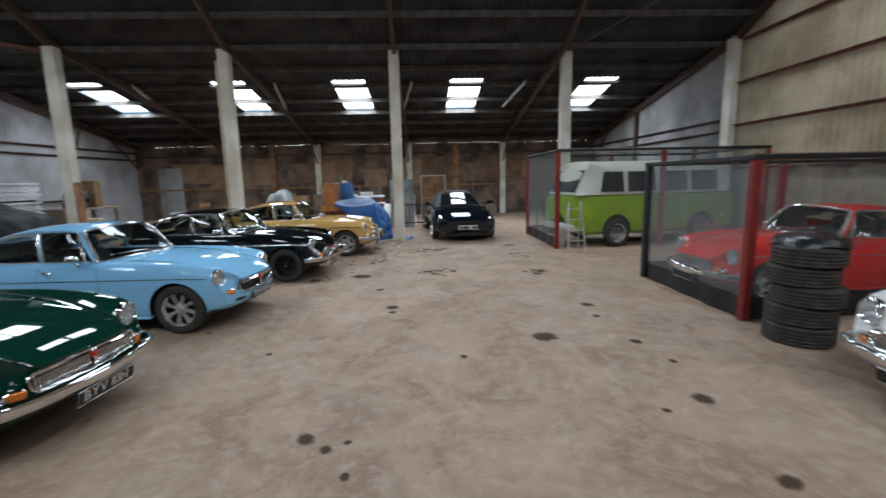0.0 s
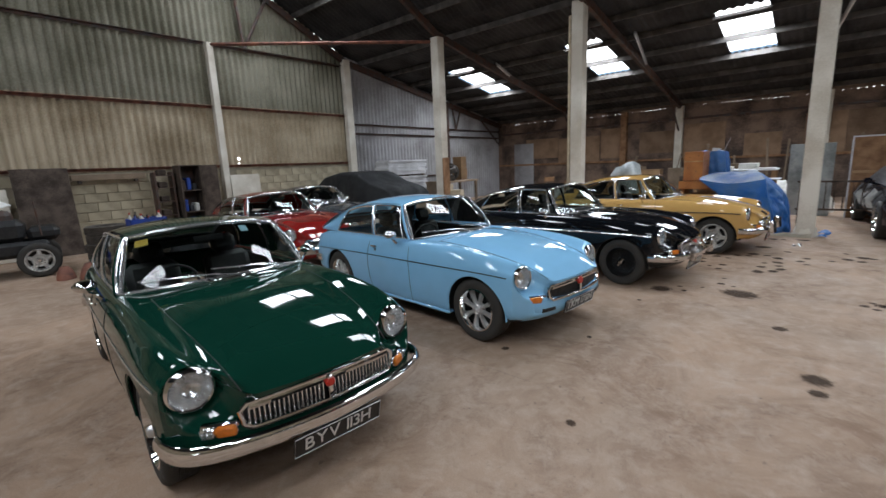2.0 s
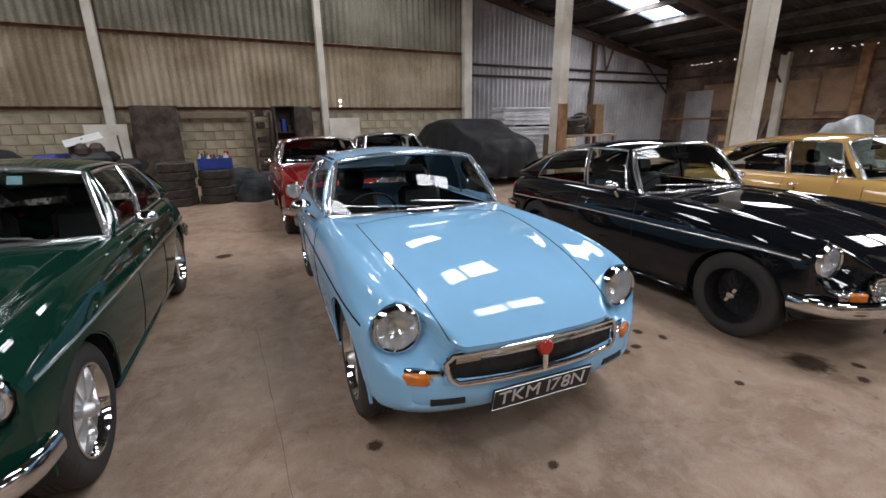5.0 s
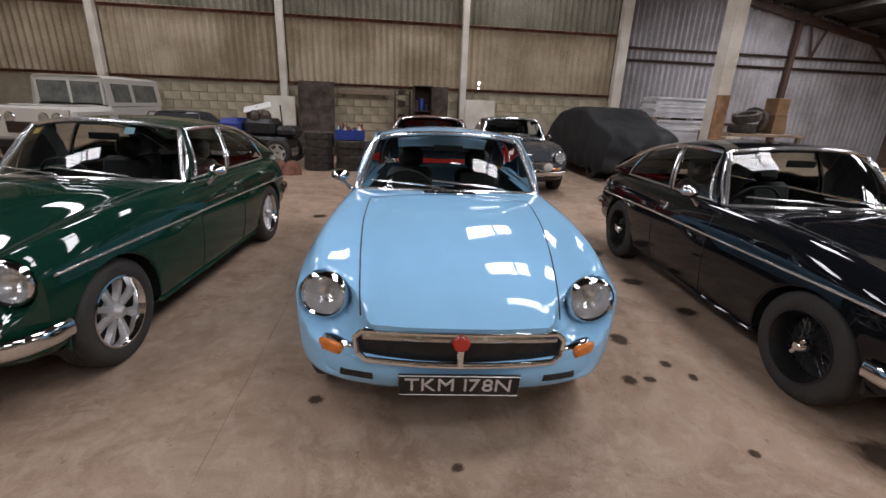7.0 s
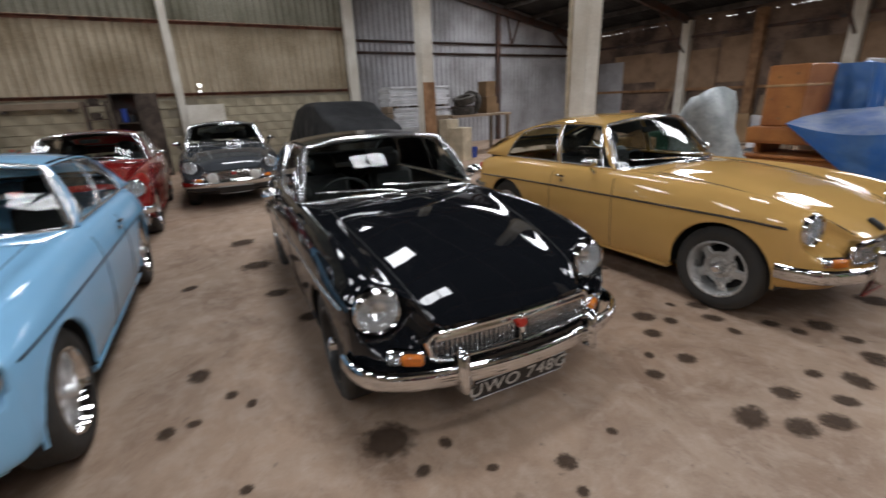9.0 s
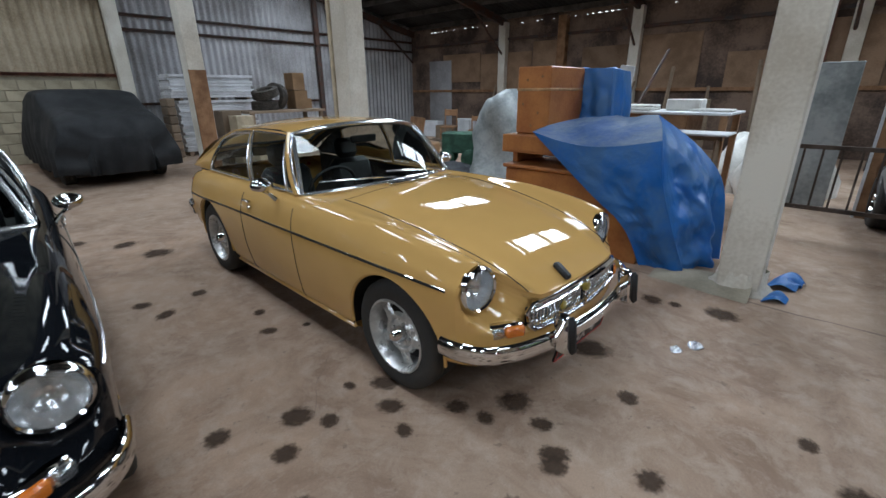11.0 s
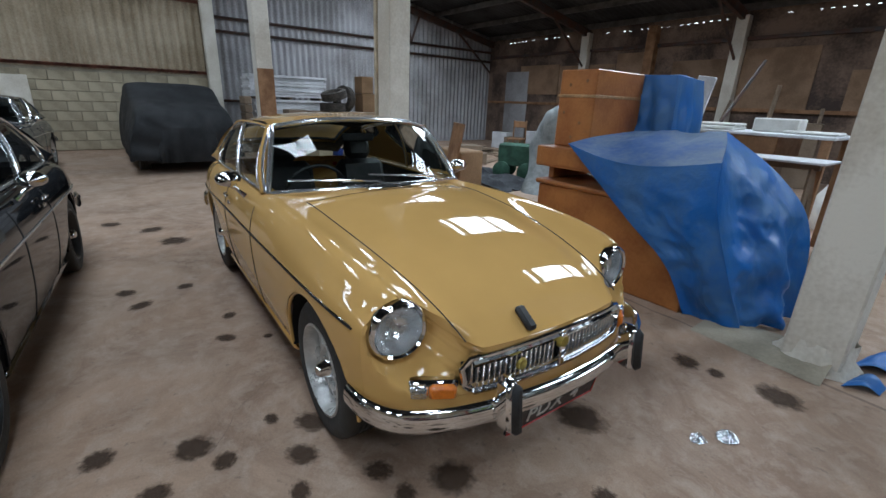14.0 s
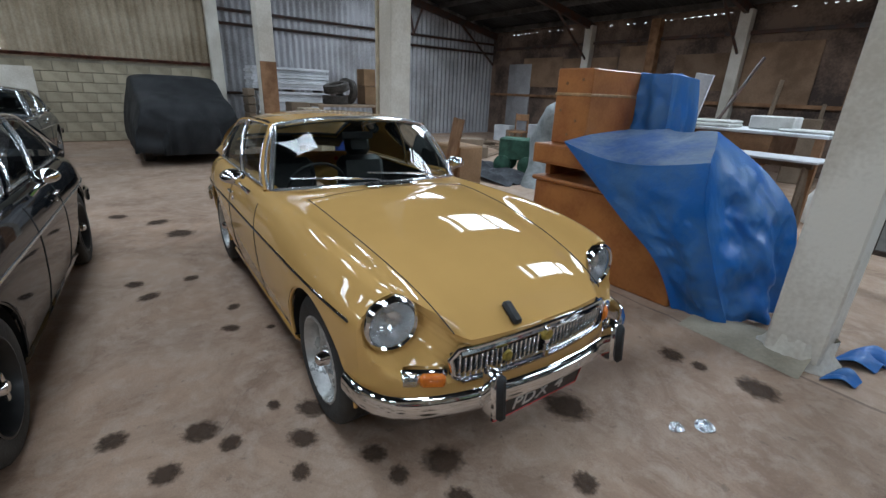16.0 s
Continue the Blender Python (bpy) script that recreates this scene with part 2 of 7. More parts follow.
# roof: sheets with the rooflights left open
def roof_part(a, y0, y1):
    holes = sorted((lx, ya, yb) for lx, ya, yb in LIGHTS if y0 <= ya and yb <= y1)
    ys = sorted({y0, y1, *[h[1] for h in holes], *[h[2] for h in holes]})
    xs = sorted({WX0 - T, WX1 + T, *[h[0] - LW for h in holes], *[h[0] + LW for h in holes]})
    for p, q in zip(ys, ys[1:]):
        for u, w in zip(xs, xs[1:]):
            mx, my = (u + w) / 2, (p + q) / 2
            if any(abs(mx - h[0]) < LW and h[1] < my < h[2] for h in holes):
                continue
            us, ws = corrugated(u, w, 0.178, 0.025, 4)
            for k in (0, 0.012):
                a.grid([[(x, y, roof_z(y) + 0.09 + z + k) for x, z in zip(us, ws)] for y in (p, q)])
    return a


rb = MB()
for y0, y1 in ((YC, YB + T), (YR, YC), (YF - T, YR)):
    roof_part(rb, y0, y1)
ceiling = structure("ceiling", rb, M["roof"], "dark corrugated roof underside", 60)

# ---- classic coupes ----


def glass_mat(name, tint, rough=0.0, milk=0.0):
    m = bpy.data.materials.new(name)
    m.use_nodes = True
    n, l = m.node_tree.nodes, m.node_tree.links
    n.remove(n["Principled BSDF"])
    tr, gl, fr, mx = n.new("ShaderNodeBsdfTransparent"), n.new("ShaderNodeBsdfGlossy"), n.new("ShaderNodeFresnel"), n.new("ShaderNodeMixShader")
    tr.inputs["Color"].default_value = (*tint, 1)
    gl.inputs["Roughness"].default_value = rough
    fr.inputs["IOR"].default_value = 1.5
    l.new(fr.outputs[0], mx.inputs[0])
    l.new(tr.outputs[0], mx.inputs[1])
    l.new(gl.outputs[0], mx.inputs[2])
    if milk:
        df, m2 = n.new("ShaderNodeBsdfDiffuse"), n.new("ShaderNodeMixShader")
        df.inputs["Color"].default_value, m2.inputs[0].default_value = (0.6, 0.66, 0.7, 1), milk
        l.new(mx.outputs[0], m2.inputs[1])
        l.new(df.outputs[0], m2.inputs[2])
        mx = m2
    l.new(mx.outputs[0], n["Material Output"].inputs["Surface"])
    return m


def paint(name, col):
    return mat(name, col, 0.035, 0, 0.05, 1.2, 0, 8, col2=tuple(c * 0.93 for c in col))


M["chrome"] = mat("chrome", (0.78, 0.78, 0.78), 0.07, 1.0, 0.06, 9, 0, 40)
M["steel_rim"] = mat("steel_rim", (0.66, 0.66, 0.64), 0.3, 0.55, 0.15, 14, 0.1, 60)
M["badge_dull"] = mat("dull_brass", (0.4, 0.3, 0.06), 0.4, 0.5, 0.2, 30)
M["trim_chrome"] = mat("bright_trim", (0.86, 0.86, 0.86), 0.2, 0.9, 0.05, 9, 0, 40)
M["alloy"] = mat("dull_alloy", (0.66, 0.66, 0.66), 0.34, 0.7, 0.12, 12, 0, 60)
M["tyre"] = mat("tyre_rubber", (0.022, 0.021, 0.02), 0.8, 0, 0.2, 12, 0.3, 70, col2=(0.045, 0.04, 0.034))
M["glass"] = glass_mat("car_glass", (0.62, 0.68, 0.65))
M["lens"] = mat("lamp_lens", (0.84, 0.86, 0.86), 0.11, 0.88, 0.2, 14, 0.3, 40, col2=(0.6, 0.62, 0.63), coat=1.0)
M["reflector"] = mat("silvered_reflector", (0.92, 0.92, 0.92), 0.22, 0.85, 0.12, 22, 0.3, 30, col2=(0.7, 0.71, 0.72))
M["lamp_glass"] = glass_mat("lamp_glass", (0.96, 0.97, 0.97), 0.03, 0.05)
M["amber"] = mat("amber_lens", (0.75, 0.2, 0.02), 0.2, 0, 0.1, 40, 0.3, 90, coat=0.8)
M["red_lens"] = mat("red_lens", (0.5, 0.02, 0.015), 0.2, 0, 0.1, 40, 0.2, 90, coat=0.8)
M["trim_black"] = mat("black_trim", (0.014, 0.014, 0.015), 0.5, 0, 0.2, 20, 0.15, 90)
M["vinyl"] = mat("black_vinyl", (0.016, 0.016, 0.018), 0.45, 0, 0.2, 15, 0.3, 120)
M["lining"] = mat("dark_lining_cloth", (0.03, 0.03, 0.032), 0.9, 0, 0.2, 15, 0.2, 90)
M["plate_black"] = mat("black_plate", (0.012, 0.012, 0.012), 0.35, 0, 0.2, 20, 0, 60)
M["plate_letter"] = mat("silver_letters", (0.72, 0.72, 0.7), 0.4, 0.3, 0.05, 20, 0, 60)
M["paper"] = mat("white_paper", (0.78, 0.78, 0.75), 0.9, 0, 0.05, 8, 0, 60)
M["ink"] = mat("grey_print", (0.3, 0.3, 0.3), 0.9, 0, 0.05, 8, 0, 60)
M["white_plastic"] = mat("white_plastic", (0.68, 0.67, 0.63), 0.45, 0, 0.12, 6, 0.1, 40)
M["badge_red"] = mat("red_badge", (0.55, 0.04, 0.025), 0.3, 0, 0.1, 30, 0, 60)
M["wire_black"] = mat("black_wheel_paint", (0.014, 0.014, 0.014), 0.35, 0, 0.15, 20, 0, 60)


def pchip(xs, ys):
    """A smooth curve through points, without overshoot."""
    xs, ys = np.array(xs, float), np.array(ys, float)
    h, d = np.diff(xs), np.diff(ys) / np.diff(xs)
    m = np.zeros(len(xs))
    m[0], m[-1] = d[0], d[-1]
    for i in range(1, len(xs) - 1):
        m[i] = 0 if d[i - 1] * d[i] <= 0 else 2 * d[i - 1] * d[i] / (d[i - 1] + d[i])

    def f(x):
        x = min(max(x, xs[0]), xs[-1])
        i = min(int(np.searchsorted(xs, x, side="right")) - 1, len(xs) - 2)
        t = (x - xs[i]) / h[i]
        return float((2 * t**3 - 3 * t**2 + 1) * ys[i] + (t**3 - 2 * t**2 + t) * h[i] * m[i] + (-2 * t**3 + 3 * t**2) * ys[i + 1] + (t**3 - t**2) * h[i] * m[i + 1])
    return f


AX, WR = 1.155, 0.297             # half wheelbase, tyre radius
ST = (-1.86, -1.6, -1.155, -0.6, 0.0, 0.55, 0.9, 1.25, 1.5, 1.65, 1.79)
f_zc = pchip(ST, (0.74, 0.82, 0.862, 0.872, 0.876, 0.882, 0.862, 0.806, 0.742, 0.684, 0.592))
f_yb = pchip(ST, (0.45, 0.46, 0.47, 0.48, 0.5, 0.515, 0.505, 0.475, 0.445, 0.425, 0.4))
f_zb = pchip(ST, (0.735, 0.81, 0.842, 0.85, 0.85, 0.846, 0.82, 0.768, 0.71, 0.655, 0.576))
f_ys = pchip(ST, (0.58, 0.62, 0.65, 0.662, 0.66, 0.655, 0.65, 0.638, 0.61, 0.57, 0.52))
f_zs = pchip(ST, (0.73, 0.795, 0.828, 0.836, 0.842, 0.848, 0.842, 0.816, 0.779, 0.735, 0.66))
f_w = pchip(ST, (0.66, 0.72, 0.752, 0.76, 0.762, 0.76, 0.758, 0.75, 0.726, 0.69, 0.63))
f_zm = pchip(ST, (0.585, 0.605, 0.625, 0.642, 0.65, 0.656, 0.66, 0.662, 0.652, 0.64, 0.625))
f_bot = pchip(ST, (0.33, 0.28, 0.21, 0.19, 0.19, 0.19, 0.19, 0.2, 0.25, 0.27, 0.28))
f_front = pchip((0, 0.34, 0.44, 0.52, 0.6, 0.7, 0.8), (1.79, 1.772, 1.75, 1.7, 1.612, 1.578, 1.56))
f_rear = pchip((0, 0.4, 0.6, 0.7, 0.8), (-1.86, -1.845, -1.8, -1.74, -1.7))
LAMP = (1.572, 0.587, 0.637)       # seat of a headlight


def gx(y):
    """The plan curve of the grille."""
    return 1.8 - 0.22 * y * y - 1.1 * max(0, abs(y) - 0.38) ** 2


CY = (0.0, 0.28, 0.47, 0.62, 0.72, 0.76, 0.755, 0.74, 0.7, 0.62)     # nominal reach of each section point


def section(x, k):
    w, zs, zb, bot = f_w(x), f_zs(x), f_zb(x), f_bot(x)
    return [
        (0, f_zc(x)), (0.28, f_zc(x) - 0.009), (f_yb(x), zb), (f_ys(x), zs), (w - 0.035, zs - 0.062),
        (w, f_zm(x)), (w - 0.002, 0.48), (w - 0.018, 0.34), (w - 0.055, bot + 0.02), (w - 0.14, bot)][k]


def scallop(v):
    """How far forward the nose may reach round the headlight."""
    away = math.hypot(abs(v.y) - LAMP[1], v.z - LAMP[2])
    return LAMP[0] - 0.085 if away < 0.094 else LAMP[0] - 0.012 + 1.7 * max(0, away - 0.104)


NV = 5                              # steps between section points


def body_point(t, u):
    """A point of the left half of the shell: t 0..1 from tail to nose, u 0..9 over the section."""
    k = min(int(u), 8)
    ps = []
    for j in (k - 1, k, k + 1, k + 2):
        j = min(max(j, 0), 9)
        y0 = CY[j]
        xr, xf = f_rear(y0), f_front(y0)
        x = xr + (xf - xr) * t
        y, z = section(x, j)
        ps.append(Vector((x, y, z)))
    if k == 0:
        ps[0] = Vector((ps[2].x, -ps[2].y, ps[2].z))
    f = u - k
    a, b, c, d = ps
    tight = 0.5
    m1, m2 = (c - a) * tight, (d - b) * tight
    return (2 * f**3 - 3 * f**2 + 1) * b + (f**3 - 2 * f**2 + f) * m1 + (-2 * f**3 + 3 * f**2) * c + (f**3 - f**2) * m2


def t_at(x, u):
    """The t at which the shell at u reaches x."""
    y0 = CY[min(int(round(u)), 9)]
    return (x - f_rear(y0)) / (f_front(y0) - f_rear(y0))


def shell_mesh():
    nt, us = 116, [i / NV for i in range(9 * NV + 1)]
    rows = []
    for i in range(nt + 1):
        half = [body_point(i / nt, u) for u in us]
        for p in half:
            if p.x > 1.5 and p.z > 0.5:
                p.x = min(p.x, scallop(p))
        rows.append([Vector((p.x, -p.y, p.z)) for p in half[:0:-1]] + half)
    nv = len(rows[0])
    inside = set()
    for i, r in enumerate(rows):
        for j, p in enumerate(r):
            if abs(p.y) > 0.5 and p.z < 0.72:
                for ax in (-AX, AX):
                    if math.hypot(p.x - ax, (p.z - 0.285) * 0.98) < 0.338:
                        inside.add((i, j, ax))
    ins = {(i, j): ax for i, j, ax in inside}
    faces, used = [], set()
    for i in range(nt):
        for j in range(nv - 1):
            q = ((i, j), (i + 1, j), (i + 1, j + 1), (i, j + 1))
            if all(c in ins for c in q):
                continue
            if all(abs(rows[a][b].y) < 0.6 and -1.6 < rows[a][b].x < 0.385 - 0.5 * rows[a][b].y ** 2 and rows[a][b].z > 0.8 for a, b in q):
                continue            # open into the cabin
            faces.append(q)
            used.update(q)
    for c in used:
        if c in ins:
            p, ax = rows[c[0]][c[1]], ins[c]
            dx, dz = p.x - ax, p.z - 0.285
            d = math.hypot(dx, dz) or 1
            rows[c[0]][c[1]] = Vector((ax + dx / d * 0.338, p.y, 0.285 + dz / d * 0.338))
    idx = {c: n for n, c in enumerate(sorted(used))}
    a = MB()
    a.add([rows[i][j] for i, j in sorted(used)], [tuple(idx[c] for c in q) for q in faces])
    # nose and tail close the ends
    ring = rows[nt]
    nose = []
    for s in (0, 0.05, 0.1, 0.16, 0.22, 0.28, 0.34, 0.4, 0.46, 0.52, 0.58, 0.65, 0.72, 0.8, 0.9, 1.0):
        row = []
        for p in ring:
            ty = p.y * 0.8
            tz = 0.425 if p.z > 0.425 else max(p.z, 0.34)
            tx = 1.768 - 0.6 * max(0, abs(ty) - 0.36) ** 1.3
            e = math.sin(s * math.pi / 2)
            v = Vector((p.x + (tx - p.x) * e, p.y + (ty - p.y) * s, p.z + (tz - p.z) * (s ** 1.25)))
            v.x = min(v.x, scallop(v))
            if abs(v.y) < 0.445 and 0.43 < v.z < 0.566:          # recess behind the grille
                v.x = min(v.x, gx(v.y) - 0.05)
            row.append(v)
        nose.append(row)
    a.grid(nose)
    ring = rows[0]
    tail = []
    for s in (0, 0.1, 0.3, 0.6, 1.0):
        tail.append([Vector((p.x - 0.03 * math.sin(s * math.pi / 2), p.y * (1 - 0.5 * s), p.z + (0.52 - p.z) * s)) for p in ring])
    a.grid(tail)
    # lower valance in front
    val = []
    for zz, dx in ((0.428, 0.006), (0.41, 0.012), (0.36, 0.014), (0.31, -0.002), (0.27, -0.04), (0.245, -0.1)):
        val.append([Vector((1.772 + dx - 0.42 * max(0, abs(y) - 0.2) ** 1.7 - 0.5 * max(0, abs(y) - 0.5) ** 1.3, y, zz)) for y in [i * 0.048 - 0.624 for i in range(27)]])
    a.grid(val)
    return a


SHELL = shell_mesh()


def lerp(a, b, t):
    return Vector(a) + (Vector(b) - Vector(a)) * t


def along(pts, t):
    """A point at the fraction t of a smooth run through points."""
    n = len(pts) - 1
    k = min(int(t * n), n - 1)
    f = t * n - k
    p = [Vector(pts[min(max(j, 0), n)]) for j in (k - 1, k, k + 1, k + 2)]
    return 0.5 * ((2 * p[1]) + (p[2] - p[0]) * f + (2 * p[0] - 5 * p[1] + 4 * p[2] - p[3]) * f**2 + (3 * p[1] - p[0] - 3 * p[2] + p[3]) * f**3)


def sym(ob_mb):
    """The same mesh mirrored to the other side."""
    r = MB()
    r.v = [(x, -y, z) for x, y, z in ob_mb.v]
    r.f = [tuple(reversed(q)) for q in ob_mb.f]
    return r


HEAD = [(-0.025, -0.522, 1.19), (0.05, -0.29, 1.23), (0.075, 0, 1.243), (0.05, 0.29, 1.23), (-0.025, 0.522, 1.19)]
COWL = [(0.235, -0.64, 0.848), (0.39, -0.36, 0.876), (0.445, 0, 0.886), (0.39, 0.36, 0.876), (0.235, 0.64, 0.848)]
RAIL = [(-0.015, 0.528, 1.192), (-0.2, 0.55, 1.205), (-0.45, 0.556, 1.204), (-0.8, 0.55, 1.18), (-1.05, 0.535, 1.128), (-1.3, 0.552, 1.028), (-1.52, 0.585, 0.925), (-1.7, 0.6, 0.842)]
f_ry = pchip([-p[0] for p in RAIL], [p[1] for p in RAIL])
f_rz = pchip([-p[0] for p in RAIL], [p[2] for p in RAIL])


def side_low(x):
    return Vector((x, 0.65 - 0.03 * max(0, (-x - 0.9)), 0.851 - 0.01 * (0.42 - x)))


def side_line(xl, xu, b):
    p = lerp(side_low(xl), (xu, f_ry(-xu), f_rz(-xu)), b)
    p.y += 0.028 * 4 * b * (1 - b)
    return p


PAIRS = [(0.225, -0.02), (0.08, -0.05), (-0.42, -0.49), (-0.46, -0.53), (-1.27, -1.07), (-1.66, -1.65)]


def wheel(kind):
    """A wheel in the plane x z, its outer face towards +y; returns lists of (name, mesh, material, label)."""
    out = []
    m = pose(0, 0, 0, -90, 0, 0)
    r = WR
    tyre = MB().lathe([(0.19, -0.075), (0.2, -0.085), (0.25, -0.092), (r - 0.02, -0.085), (r - 0.004, -0.07), (r, -0.045), (r, -0.028), (r - 0.006, -0.025), (r - 0.006, -0.02), (r, -0.017), (r, -0.004), (r - 0.006, -0.002), (r - 0.006, 0.003), (r, 0.006),
                       (r, 0.02), (r - 0.006, 0.023), (r - 0.006, 0.028), (r, 0.031), (r, 0.05), (r - 0.004, 0.07), (r - 0.02, 0.085), (0.25, 0.092), (0.2, 0.085), (0.19, 0.075)], 40, m)
    out.append(("tyre", tyre, M["tyre"], ""))
    met = M["wire_black"] if kind == "wire" else M["steel_rim"] if kind == "steel" else M["alloy"]
    rim = MB().lathe([(0.19, -0.08), (0.198, 0.078), (0.2, 0.088), (0.19, 0.09), (0.183, 0.075), (0.172, 0.05), (0.165, 0.0), (0.16, -0.06)], 40, m)
    out.append(("rim", rim, M["chrome"] if kind == "alloy" else met, ""))
    sp = MB()
    if kind == "alloy":
        for i in range(8):
            a = 2 * math.pi * i / 8
            q = pose(0, 0, 0, 0, math.degrees(a), 0)
            rows = [[q @ Vector((rad, y, w * s)) for s, y in ((-1, 0.02 + d), (-0.55, 0.05 + d), (0.55, 0.05 + d), (1, 0.02 + d))] for rad, w, d in ((0.035, 0.02, 0.01), (0.07, 0.017, 0.012), (0.12, 0.02, 0.01), (0.172, 0.03, 0.004))]
            sp.grid(rows)
        sp.lathe([(0.0, 0.075), (0.028, 0.075), (0.036, 0.066), (0.045, 0.06), (0.062, 0.05), (0.07, 0.02)], 24, m)
    elif kind == "steel":
        sp.lathe([(0.0, 0.06), (0.03, 0.06), (0.034, 0.03), (0.075, 0.028), (0.085, 0.045), (0.1, 0.048), (0.115, 0.03)], 32, m)
        for i in range(5):
            q = pose(0, 0, 0, 0, 72 * i, 0)
            rows = [[q @ Vector((rad, 0.036 - 0.16 * (rad - 0.1) + 0.012 * (abs(s) < 0.7), w * s)) for s in (-1, -0.6, 0.6, 1)] for rad, w in ((0.1, 0.04), (0.135, 0.03), (0.178, 0.04))]
            sp.grid(rows)
        for i in range(4):
            a = 2 * math.pi * (i + 0.5) / 4
            sp.lathe([(0.0, 0.05), (0.009, 0.048), (0.009, 0.02)], 8, Matrix.Translation((0.057 * math.cos(a), 0, 0.057 * math.sin(a))) @ m)
    else:
        for i in range(48):
            a, b = 2 * math.pi * i / 48, 2 * math.pi * (i + (3 if i % 2 else -3)) / 48
            y0 = 0.05 if i % 4 < 2 else -0.01
            sp.tube([(0.045 * math.cos(a), y0, 0.045 * math.sin(a)), (0.17 * math.cos(b), 0.0, 0.17 * math.sin(b))], 0.0026, 4)
    out.append(("spokes", sp, met, "black wire spokes" if kind == "wire" else ""))
    hub = MB().lathe([(0.0, 0.1), (0.02, 0.1), (0.03, 0.09), (0.034, 0.07), (0.042, 0.06), (0.045, 0.02)], 20, m)
    if kind == "wire":
        for a in (0, 180):
            hub.box(0.02, 0.078, -0.012, 0.062, 0.092, 0.012, pose(0, 0, 0, 0, 30 + a, 0), 0.004)
    back = MB().lathe([(0.0, -0.05), (0.14, -0.05), (0.16, -0.02), (0.1, -0.04), (0, -0.035)], 24, m)
    return out, hub, back


TYRES = {}


def letters(text, size, material, parent, name, m, label=""):
    """Each character is a mesh of its own, set side by side and centred."""
    made, x = [], 0.0
    for ch in text:
        if ch == " ":
            x += size * 0.32
            continue
        cu = bpy.data.curves.new(name, "FONT")
        cu.body, cu.size, cu.align_y, cu.extrude, cu.offset = ch, size, "CENTER", 0.002, 0.0
        tmp = new("tmp", cu)
        me = bpy.data.meshes.new_from_object(tmp)
        bpy.data.objects.remove(tmp)
        me.materials.clear()
        me.materials.append(material)
        xs = [v.co.x for v in me.vertices]
        made.append((me, x - min(xs)))
        x += max(xs) - min(xs) + size * 0.1
    for me, px in made:
        ob = new(name, me)
        ob.parent, ob.matrix_local = parent, m @ pose(px - x / 2, 0, 0)
        if label:
            ob["label"] = label


